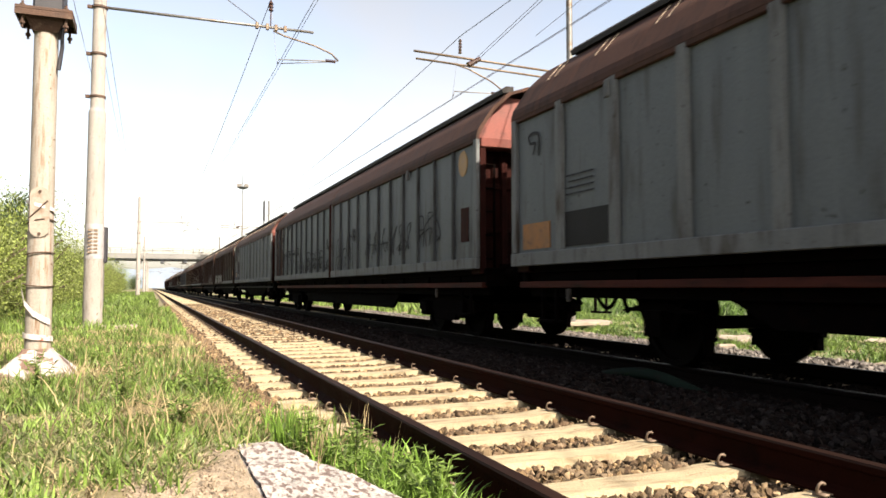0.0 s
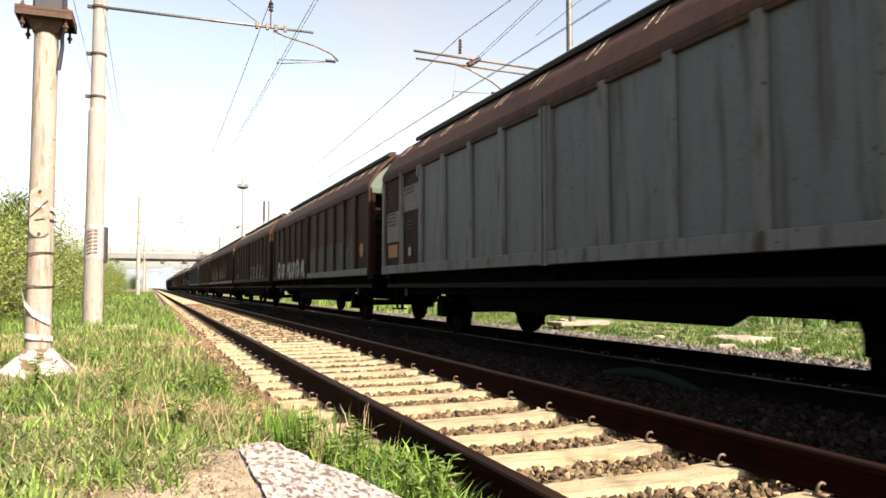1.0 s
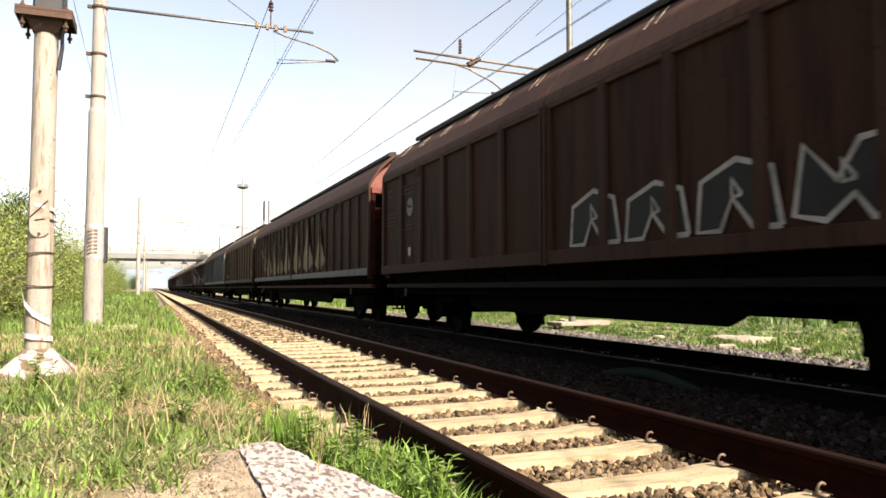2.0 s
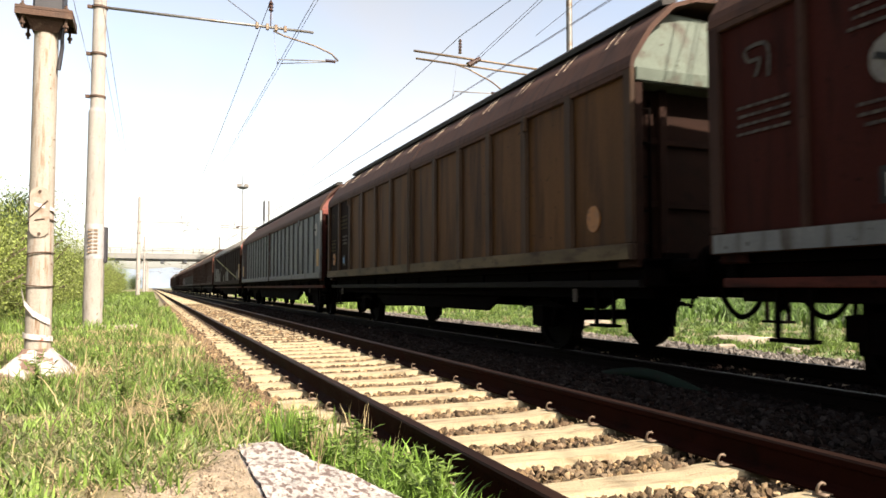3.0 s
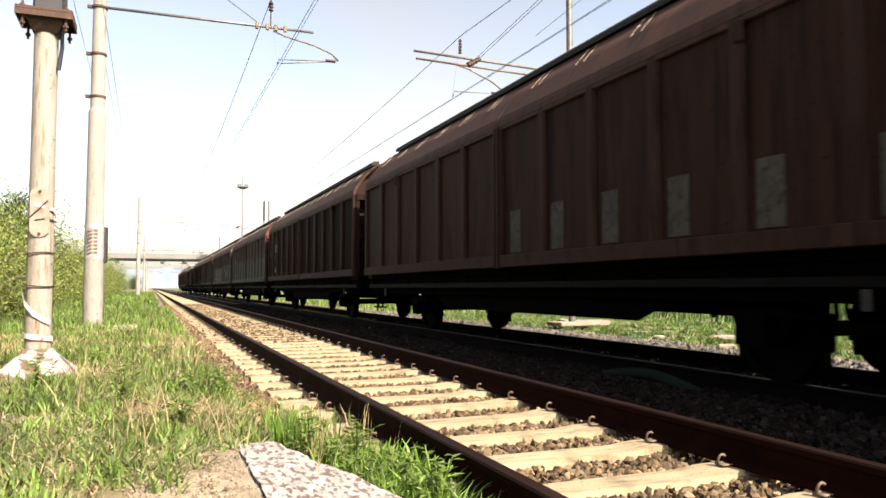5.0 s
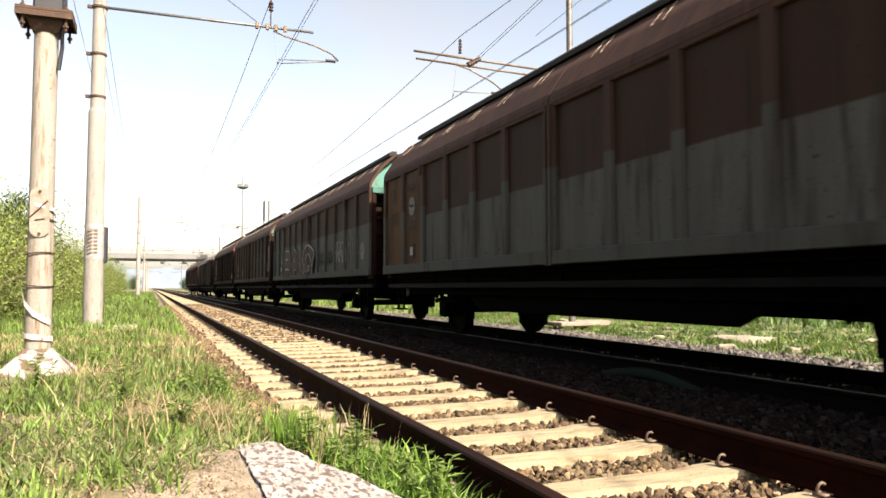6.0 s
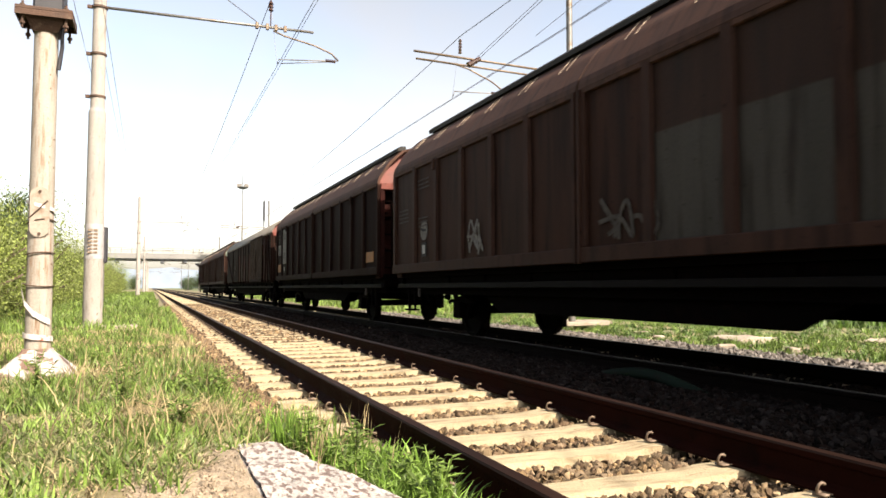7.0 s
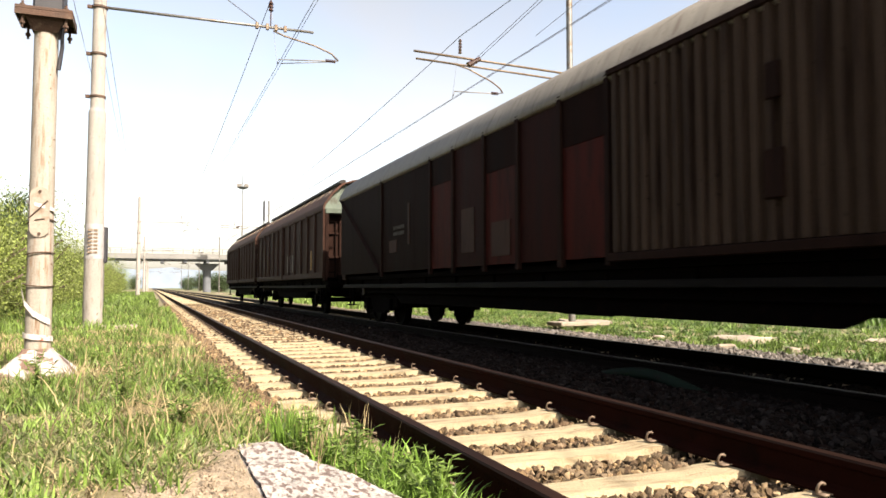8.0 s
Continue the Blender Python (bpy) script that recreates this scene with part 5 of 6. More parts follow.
# how far the train has come, by time
RUN = [(0.0, 0.0), (0.2, 6.08), (0.5, 14.40), (1.0, 30.24), (1.3, 38.86), (1.5, 45.15), (3.0, 91.83), (3.2, 98.1), (3.5, 106.66), (4.0, 122.87), (4.5, 137.48),
       (6.0, 184.88), (6.2, 191.08), (6.5, 201.05), (7.0, 216.19), (7.5, 232.3), (8.0, 247.51)]


def motions():
    for y, w in TRAIN:
        walk(w, [(t, pose(RAIL2, y - d, 0.06)) for t, d in RUN])


# ---- line-side things ----
def lathe(bm, prof, n):
    rings = [[bm.verts.new((r * math.cos(2 * math.pi * k / n), r * math.sin(2 * math.pi * k / n), z)) for k in range(n)] for r, z in prof]
    for a, b in zip(rings, rings[1:]):
        for k in range(n):
            bm.faces.new((a[k], a[(k + 1) % n], b[(k + 1) % n], b[k]))


def build_signal_post():
    root = thing("signal_post", "old weathered signal post with rusty cap plate and whitewashed foot", "signal post", at=pose(-3.04, 7.35, 0.10))
    bm = bmesh.new()
    lathe(bm, [(0.105, 0.22), (0.104, 1.2), (0.100, 2.2), (0.098, 3.10)], 24)
    part("column", bm, M_POST, root, "stained pale column", True)
    bm = bmesh.new()
    ring = [(0.30, -0.02), (0.30, 0.06), (0.12, 0.24), (0.115, 0.27)]
    loops = [[bm.verts.new((sx * r, sy * r, z)) for sx, sy in ((-1, -1), (1, -1), (1, 1), (-1, 1))] for r, z in ring]
    for a, b in zip(loops, loops[1:]):
        for k in range(4):
            bm.faces.new((a[k], a[(k + 1) % 4], b[(k + 1) % 4], b[k]))
    bm.faces.new(loops[0])
    bm.faces.new(loops[-1])
    bmesh.ops.bevel(bm, geom=list(bm.edges), offset=0.012, segments=1, affect="EDGES")
    ft = part("foot", bm, M_WHITEWASH, root, "flaking whitewashed pyramid foot")
    bm = bmesh.new()
    box(bm, -0.36, 0.40, -0.34, 0.34, -0.06, 0.0, 0.01)
    part("foot_slab", bm, M_SLAB, root)
    bm = bmesh.new()
    box(bm, -0.225, 0.225, -0.21, 0.21, 3.215, 3.245, 0.004)
    for sx in (-1, 1):
        box(bm, sx * 0.225, sx * 0.21, -0.21, 0.21, 3.165, 3.215)
        box(bm, -0.21, 0.21, sx * 0.21, sx * 0.195, 3.165, 3.215)
    cap = part("cap_plate", bm, M_RUSTY, root, "rusty flanged cap plate")
    bm = bmesh.new()
    for r0, r1, z0, z1 in ((0.10, 0.16, 3.06, 3.19),):
        a = [bm.verts.new((sx * r0, sy * r0, z0)) for sx, sy in ((-1, -1), (1, -1), (1, 1), (-1, 1))]
        b = [bm.verts.new((sx * r1, sy * r1, z1)) for sx, sy in ((-1, -1), (1, -1), (1, 1), (-1, 1))]
        for k in range(4):
            bm.faces.new((a[k], a[(k + 1) % 4], b[(k + 1) % 4], b[k]))
    part("bracket", bm, M_RUSTY, cap)
    for x, y in ((-0.17, -0.17), (0.17, -0.17), (0.17, 0.17), (-0.17, 0.17)):
        bm = bmesh.new()
        tube(bm, (x, y, 3.06), (x, y, 3.29), 0.012, seg=6)
        tube(bm, (x, y, 3.245), (x, y, 3.265), 0.024, seg=6)
        tube(bm, (x, y, 3.09), (x, y, 3.11), 0.024, seg=6)
        part("bolt", bm, M_RUSTY, cap)
    bm = bmesh.new()
    box(bm, -0.10, 0.15, -0.13, 0.13, 3.245, 4.6, 0.02)
    part("signal_mast", bm, M_DARK, root, "dark painted steel box mast")
    bm = bmesh.new()
    pipe(bm, [(0.13, -0.06, 3.13), (0.135, -0.06, 2.95), (0.11, -0.06, 2.74)], 0.018)
    part("cable_conduit", bm, M_DARK, root)
    # oval plate facing the line
    bm = bmesh.new()
    n, out = 24, []
    for k in range(n):
        t = 2 * math.pi * k / n
        out.append((0.078 * math.cos(t), 1.46 + 0.145 * (1 if math.sin(t) > 0 else -1) + 0.075 * math.sin(t)))
    a = [bm.verts.new((x, -0.115, z)) for x, z in out]
    b = [bm.verts.new((x, -0.100, z)) for x, z in out]
    bm.faces.new(a)
    for k in range(n):
        bm.faces.new((a[k], b[k], b[(k + 1) % n], a[(k + 1) % n]))
    ov = part("oval_plate", bm, mat("dull_plate_paint", (0.20, 0.17, 0.14), 0.6, 0, 0.15, 6, 60, 0.1, (0.12, 0.07, 0.04), 0.4), root, "grey-brown oval plate with two screws")
    for z in (1.64, 1.27):
        bm = bmesh.new()
        tube(bm, (0, -0.125, z), (0, -0.112, z), 0.013, seg=8)
        part("screw", bm, M_RUSTY, ov)
    for z0, z1 in ((1.38, 1.40), (1.10, 1.11), (0.82, 0.81)):
        bm = bmesh.new()
        pts = [(0.114 * math.cos(t), 0.114 * math.sin(t) * 1.05, z0 + (z1 - z0) * math.sin(t * 1.5)) for t in np.linspace(0, 2 * math.pi, 25)]
        pipe(bm, pts, 0.006, 5)
        part("tie_wire", bm, M_RUSTY, root)
    bm = bmesh.new()
    pipe(bm, [(-0.085, -0.118, 1.40), (-0.02, -0.124, 1.47), (0.06, -0.120, 1.56)], 0.006, 5)
    part("tie_wire", bm, M_RUSTY, root)

    def tape(pts, w, name="tape"):
        bm = bmesh.new()
        vs = []
        for x, y, z in pts:
            vs.append((bm.verts.new((x, y, z - w / 2)), bm.verts.new((x, y, z + w / 2)), bm.verts.new((x, y + 0.004, z - w / 2)), bm.verts.new((x, y + 0.004, z + w / 2))))
        for p, q in zip(vs, vs[1:]):
            bm.faces.new((p[0], q[0], q[1], p[1]))
            bm.faces.new((p[2], p[3], q[3], q[2]))
            bm.faces.new((p[1], q[1], q[3], p[3]))
            bm.faces.new((p[0], p[2], q[2], q[0]))
        part(name, bm, M_TAPE, root, "torn red and white barrier tape")

    r = 0.119
    tape([(r * math.cos(t), r * math.sin(t) - 0.004, 1.56 - 0.03 * (t + 3.0)) for t in np.linspace(-3.0, -0.1, 12)], 0.03)
    tape([(r * math.cos(t), r * math.sin(t) - 0.004, 0.38 - 0.015 * (t + 2.0)) for t in np.linspace(-3.1, -0.1, 12)], 0.045)
    tape([(-0.135, -0.03, 0.90), (-0.13, -0.06, 0.78), (-0.10, -0.10, 0.67), (-0.03, -0.12, 0.58), (0.05, -0.115, 0.53), (0.10, -0.07, 0.50)], 0.05)


def line_mast(x, side, label):
    """A tapered concrete mast with its clamps, hanging plate and cantilever arms over the near track."""
    root = thing("catenary_mast", label, "catenary mast", "masts along the line")
    bm = bmesh.new()
    lathe(bm, [(0.175, -0.05), (0.155, 4.16), (0.150, 4.19), (0.134, 4.22), (0.130, 4.26), (0.105, 8.3)] if side > 0 else [(0.085, -0.05), (0.075, 8.4)], 28)
    part("shaft", bm, M_CONC if side > 0 else M_GALV, root, "tapered spun concrete shaft" if side > 0 else "slim grey steel shaft", True)
    bm = bmesh.new()
    box(bm, -0.5, 0.85, -0.35, 0.35, -0.1, 0.10 if side > 0 else 0.0, 0.02)
    part("footing", bm, M_SLAB, root)
    for z in ((4.47, 5.30, 6.22) if side > 0 else (5.88, 6.05)):
        bm = bmesh.new()
        tube(bm, (0, 0, z - 0.02), (0, 0, z + 0.02), 0.145 if side > 0 else 0.09, seg=20)
        box(bm, -0.22, -0.14, -0.03, 0.03, z - 0.03, z + 0.03)
        part("clamp", bm, M_RUSTY, root)
    s = side

    def rod(name, pts, r, m=M_TUBE, parent=root, label=""):
        bm = bmesh.new()
        pipe(bm, [(q[0], q[1], q[2]) for q in pts], r, 8)
        return part(name, bm, m, parent, label, True)

    if s > 0:
        arm = rod("cantilever_arm", [(0.1, 0, 6.24), (4.15, 0, 6.27)], 0.028, M_GALV, root, "straight steel tube over the track")
        rod("drop_bracket", [(3.3, 0, 6.20), (3.52, 0, 6.12), (4.2, 0, 5.98), (4.55, 0, 5.85), (4.70, 0, 5.71)], 0.018, M_TUBE, arm)
        rod("steady_arm", [(4.70, 0, 5.71), (4.40, 0, 5.68), (3.42, 0, 5.60), (3.40, 0, 5.50)], 0.012, M_GALV, arm)
        rod("steady_arm", [(4.62, 0, 5.69), (3.46, 0, 5.52)], 0.010, M_GALV, arm)
        bm = bmesh.new()
        for k in range(3):
            tube(bm, (3.25, 0, 6.62 + 0.07 * k), (3.25, 0, 6.67 + 0.07 * k), 0.055, 0.035, 10)
        tube(bm, (3.25, 0, 6.27), (3.25, 0, 6.86), 0.014, seg=8)
        part("insulator", bm, M_INSUL, arm)
        rod("arm_stay", [(2.97, 0, 6.34), (0.1, 0, 8.2)], 0.008, M_WIRE, arm)
        for cx in (2.97, 3.18, 3.36, 3.55):
            bm = bmesh.new()
            box(bm, cx - 0.03, cx + 0.03, -0.035, 0.035, 6.2, 6.33, 0.008)
            part("arm_clamp", bm, M_TUBE, arm)
        bm = bmesh.new()
        for k in range(5):
            tube(bm, (4.42 + 0.045 * k, 0, 5.69), (4.45 + 0.045 * k, 0, 5.69), 0.04, 0.028, 10)
        part("insulator", bm, M_INSUL, arm)
    else:
        arm = rod("cantilever_arm", [(-0.1, 0, 6.05), (-4.05, 0, 6.15)], 0.026, M_TUBE, root, "straight steel tube over the track")
        rod("cantilever_arm", [(-0.1, 0, 5.88), (-4.0, 0, 5.98)], 0.024, M_TUBE, root)
        bm = bmesh.new()
        for k in range(5):
            tube(bm, (-2.92, 0, 6.22 + 0.07 * k), (-2.92, 0, 6.265 + 0.07 * k), 0.045, 0.03, 10)
        part("insulator", bm, M_INSUL, arm)
        bm = bmesh.new()
        tube(bm, (-2.72, 0, 5.97), (-2.42, 0, 6.15), 0.07, 0.05, 10)
        part("tensioner", bm, M_INSUL, arm)
        rod("drop_bracket", [(-3.0, 0, 5.94), (-2.72, 0, 5.88), (-2.12, 0, 5.64), (-1.90, 0, 5.50), (-1.83, 0, 5.40)], 0.018, M_TUBE, arm)
        rod("steady_arm", [(-1.83, 0, 5.40), (-2.1, 0, 5.36), (-3.06, 0, 5.32), (-3.1, 0, 5.19)], 0.012, M_GALV, arm)
        bm = bmesh.new()
        for k in range(4):
            tube(bm, (-2.12 + 0.045 * k, 0, 5.37), (-2.09 + 0.045 * k, 0, 5.37), 0.04, 0.028, 10)
        part("insulator", bm, M_INSUL, arm)
    return root


def build_masts():
    left = line_mast(0, 1, "grey concrete catenary mast with steel arm, standing in grass")
    left.matrix_world = pose(-3.15, 15.46, 0.09)
    bm = bmesh.new()
    tube(bm, (0, 0, 1.36), (0, 0, 2.02), 0.1735, 0.170, 24)
    band = part("number_band", bm, mat("grey_number_band", (0.23, 0.22, 0.22), 0.7, 0, 0.2, 8, 60, 0.1), left, "dull grey number band")
    bm = bmesh.new()
    for k in range(7):
        z = 1.46 + 0.07 * k
        for a, b in ((-0.10, -0.02), (0.0, 0.07)):
            box(bm, a, b, -0.179, -0.168, z, z + 0.035)
    part("lettering", bm, M_TUBE, band)
    for k in range(1, 6):
        copy_thing(left, pose(-3.15, 15.46 + 50 * k, 0.1))
    right = line_mast(0, -1, "slim grey steel catenary mast with double arms beyond the train")
    right.matrix_world = pose(7.33, 15.46, 0.09)
    for k in range(1, 6):
        copy_thing(right, pose(7.33, 15.46 + 50 * k, 0.09))


def build_wires():
    def wire(name, label, spans, r):
        bm = bmesh.new()
        pipe(bm, spans, r, 5)
        ob = part(name, bm, M_WIRE)
        tagged(ob, label, "overhead wire", "wires of the line")
        return ob

    def catenary(x, z_contact, z_mess, stag):
        ys = np.arange(-34.54, 330, 5.0)
        w = wire("contact_wire", "straight dark copper contact wire over the track", [(x, y, z_contact) for y in ys], 0.006)
        for d in (0.065,):
            wire("contact_wire", "straight dark copper contact wire over the track", [(x + d, y, z_contact + 0.02) for y in ys], 0.005)
        sag = lambda y: z_mess - 0.55 * 4 * (((y - 15.46) / 50) % 1) * (1 - (((y - 15.46) / 50) % 1))
        wire("messenger_wire", "sagging dark messenger wire above the contact wire", [(stag, y, sag(y)) for y in ys], 0.009)
        for i in range(26):
            y = -26 + 8.3 * i
            bm = bmesh.new()
            pipe(bm, [(x, y, z_contact), (stag, y, sag(y))], 0.0025, 4)
            tagged(part("dropper", bm, M_WIRE), "thin vertical dropper between two wires", "overhead wire", "droppers")

    catenary(0.25, 5.57, 6.95, 0.10)
    catenary(4.22, 5.24, 6.74, 4.44)
    for d in (0.0, 0.07):
        wire("anchor_wire", "thin dark wire running to the tensioner on the arm", [(4.75 + 0.1 * (y - 15.46), y, 6.18 - d + 0.003 * (y - 15.46)) for y in np.arange(-34.54, 15.5, 5.0)], 0.006)
    wire("feeder_wire", "thin dark feeder wire above the contact wire", [(5.3 + 0.08 * (y - 13.5), y, 6.2) for y in np.arange(-26.5, 16, 5.0)], 0.005)
    for x, z in ((-3.02, 5.92), (-3.35, 6.9), (-3.62, 6.42)):
        ys = np.arange(-34.54, 330, 5.0)
        wire("feeder_wire", "thin dark feeder wire along the masts", [(x, y, z - 0.5 * 4 * (((y - 15.46) / 50) % 1) * (1 - (((y - 15.46) / 50) % 1))) for y in ys], 0.005)


build_signal_post()
build_masts()
build_wires()


def build_platform():
    root = thing("platform_edge", "remains of a low platform with worn white painted coping", "platform edge", kind="structure")
    rnd = random.Random(2)
    y = 0.4
    while y < 3.75:
        n = rnd.uniform(0.85, 1.1)
        e = min(y + n, 3.92)
        bm = bmesh.new()
        x0, za = -1.72 + rnd.uniform(-0.006, 0.006), 0.112 + rnd.uniform(-0.003, 0.003)
        q = [(x0, y), (-1.14 - 0.25 * max(0, y - 2.4), y), (-1.14 - 0.25 * max(0, e - 2.4), e - 0.003), (x0, e - 0.003)]
        lo, hi = [bm.verts.new((a, b, -0.08)) for a, b in q], [bm.verts.new((a, b, za)) for a, b in q]
        for k in range(4):
            bm.faces.new((lo[k], lo[(k + 1) % 4], hi[(k + 1) % 4], hi[k]))
        bm.faces.new(hi)
        bmesh.ops.bevel(bm, geom=[g for g in bm.edges if all(v.co.z > 0 for v in g.verts)], offset=0.014, segments=2, affect="EDGES")
        bmesh.ops.subdivide_edges(bm, edges=[g for g in bm.edges if g.calc_length() > 0.2], cuts=9, use_grid_fill=True)
        for v in bm.verts:
            v.co += 0.014 * noise.noise_vector(v.co * 7) + 0.012 * noise.noise_vector(v.co * 19) * Vector((1, 1, 0.4))
        part("coping_stone", bm, M_COPING, root, "flaking white painted coping stone")
        y = e
    bm = bmesh.new()
    xs, ys = np.linspace(-2.3, -1.722, 14), np.linspace(0.2, 3.95, 40)
    g = [[bm.verts.new((x, y, 0.112 + 0.008 * noise.noise((x * 5, y * 5, 1)) - (0.03 if y > 3.6 + 0.4 * noise.noise((x * 2, 3, 0)) else 0) - 0.12 * max(0, (-2.10 - x) + 0.25 * noise.noise((y * 2, 1, 5))))) for x in xs] for y in ys]
    for a, b in zip(g, g[1:]):
        for k in range(len(xs) - 1):
            bm.faces.new((a[k], a[k + 1], b[k + 1], b[k]))
    part("platform_surface", bm, M_SAND, root, "sandy trodden platform surface", True)


build_platform()


# ---- ballast ----
def ico():
    bm = bmesh.new()
    bmesh.ops.create_icosphere(bm, subdivisions=1, radius=1)
    v = np.array([q.co[:] for q in bm.verts])
    f = np.array([[q.index for q in p.verts] for p in bm.faces])
    bm.free()
    return v, f


ICO_V, ICO_F = ico()


def scatter_stones(name, label, material, x0, x1, y0, y1, density, size, seed, z_of, keep=None):
    r = np.random.RandomState(seed)
    n = int((x1 - x0) * (y1 - y0) * density)
    xs, ys = r.uniform(x0, x1, n), r.uniform(y0, y1, n)
    if keep is not None:
        m = keep(xs, ys)
        xs, ys = xs[m], ys[m]
        n = len(xs)
    zs = np.array([z_of(x, y) for x, y in zip(xs, ys)]) + r.uniform(-0.012, 0.02, n)
    sc = r.uniform(0.5, 1.35, (n, 1, 3)) * size * r.uniform(0.7, 1.25, (n, 1, 1))
    v = ICO_V[None] * (1 + r.uniform(-0.42, 0.30, (n, len(ICO_V), 1))) * sc
    ang = r.uniform(0, 2 * math.pi, (n, 2))
    c, s = np.cos(ang), np.sin(ang)
    x, y, z = v[..., 0].copy(), v[..., 1].copy(), v[..., 2].copy()
    x, y = x * c[:, :1] - y * s[:, :1], x * s[:, :1] + y * c[:, :1]
    y, z = y * c[:, 1:] - z * s[:, 1:], y * s[:, 1:] + z * c[:, 1:]
    v = np.stack((x + xs[:, None], y + ys[:, None], z + zs[:, None]), -1).reshape(-1, 3)
    f = (ICO_F[None] + (np.arange(n) * len(ICO_V))[:, None, None]).reshape(-1, 3)
    ob = new(name, stuff_mesh(name, v, f, material))
    return tagged(ob, label, "ballast", kind="stuff")


def off_sleepers(xs, ys):
    d = np.abs((ys - Y0 + 0.3) % 0.6 - 0.3)
    return (np.abs(xs) > 1.17) | ((d > 0.115) & (np.abs(np.abs(xs) - 0.7535) > 0.06))


def off_rails2(xs, ys):
    return (np.abs(np.abs(xs - RAIL2) - 0.7535) > 0.10)


B1 = "loose brown ballast stones between the sleepers"
scatter_stones("ballast", B1, M_STONE, -1.5, 1.35, 1.4, 13, 1150, 0.0235, 1, lambda x, y: height(x) + 0.012, off_sleepers)
scatter_stones("ballast", B1, M_STONE, -1.45, 1.35, 13, 45, 300, 0.042, 2, lambda x, y: height(x) + 0.022, off_sleepers)
scatter_stones("sand_grit", "coarse sandy grit on the trodden platform", M_SAND, -2.25, -1.73, 2.0, 3.9, 1800, 0.006, 9, lambda x, y: 0.112)
# these stones carry the train's shade in their colour
B2 = "ballast stones coloured for train shade between the two tracks"
scatter_stones("ballast", B2, M_STONE_SHADED, 1.3, 3.1, 1.0, 13, 800, 0.029, 3, lambda x, y: height(x) + 0.012)
scatter_stones("ballast", B2, M_STONE_SHADED, 1.3, 3.1, 13, 45, 120, 0.05, 4, lambda x, y: height(x) + 0.008)
scatter_stones("ballast", "shade-coloured ballast stones within the used track", M_STONE_SHADED, 3.1, 5.2, 2.0, 22, 160, 0.045, 5, lambda x, y: height(x) + 0.005, off_rails2)
scatter_stones("gravel_shoulder", "pale grey gravel along the far rail", M_STONE_GREY, 5.1, 6.55, 3.5, 30, 230, 0.045, 6, lambda x, y: height(x) + 0.012)


# ---- plants ----
def blades(name, label, material, x0, x1, y0, y1, density, h, w, seed, keep=None, lean=0.5, clump=0.0):
    r = np.random.RandomState(seed)
    n = int((x1 - x0) * (y1 - y0) * density)
    xs, ys = r.uniform(x0, x1, n), r.uniform(y0, y1, n)
    if clump:
        k = max(1, int(n / 26))
        cx, cy = r.uniform(x0, x1, k), r.uniform(y0, y1, k)
        i = r.randint(0, k, n)
        m = r.rand(n) < clump
        xs = np.where(m, cx[i] + r.normal(0, 0.05, n), xs)
        ys = np.where(m, cy[i] + r.normal(0, 0.05, n), ys)
    if keep is not None:
        m = keep(xs, ys)
        xs, ys = xs[m], ys[m]
    n = len(xs)
    hs = h * r.uniform(0.45, 1.25, n) * (0.75 + 0.5 * np.array([noise.noise((x * 1.3, y * 1.3, seed)) for x, y in zip(xs, ys)]))
    ws = w * r.uniform(0.6, 1.3, n)
    a, t = r.uniform(0, 2 * math.pi, n), r.uniform(0, 2 * math.pi, n)
    ln = lean * r.uniform(0.1, 1.2, n) * hs
    zs = np.array([height(x) for x in xs]) - 0.015
    ca, sa, ct, st = np.cos(a) * ws / 2, np.sin(a) * ws / 2, np.cos(t) * ln, np.sin(t) * ln
    v = np.empty((n, 7, 3))
    for k, (f, wd, bend) in enumerate(((0, 1, 0), (0.45, 0.85, 0.22), (0.8, 0.5, 0.62))):
        for s in (0, 1):
            d = (1 if s else -1) * wd
            v[:, 2 * k + s] = np.stack((xs + ct * bend + ca * d, ys + st * bend + sa * d, zs + hs * f), -1)
    v[:, 6] = np.stack((xs + ct, ys + st, zs + hs * 0.97), -1)
    base = (np.arange(n) * 7)[:, None]
    faces = [tuple(q) for q in (base + np.array([0, 1, 3, 2])).tolist()] + [tuple(q) for q in (base + np.array([2, 3, 5, 4])).tolist()] + [tuple(q) for q in (base + np.array([4, 5, 6])).tolist()]
    ob = new(name, stuff_mesh(name, v.reshape(-1, 3), faces, material))
    return tagged(ob, label, "grass", kind="stuff")


def off_platform(xs, ys):
    edge = np.array([0.16 * noise.noise((x * 3, y * 3, 7)) for x, y in zip(xs, ys)])
    worn = (ys < 3.72 + 1.6 * edge) & (xs > -1.98 + 1.3 * edge - 0.12 * (3.2 - ys)) & (xs < -1.2)
    foot = (np.abs(xs + 3.04) < 0.3) & (np.abs(ys - 7.35) < 0.3)
    return ~(worn | foot)


def patchy(low, seed, step=0.9):
    """Keeps what grows in patches."""
    def keep(xs, ys):
        v = np.array([noise.noise((x * step, y * step, seed)) + 0.5 * noise.noise((x * 3.1, y * 3.1, seed + 4)) for x, y in zip(xs, ys)])
        return off_platform(xs, ys) & (v > low)
    return keep


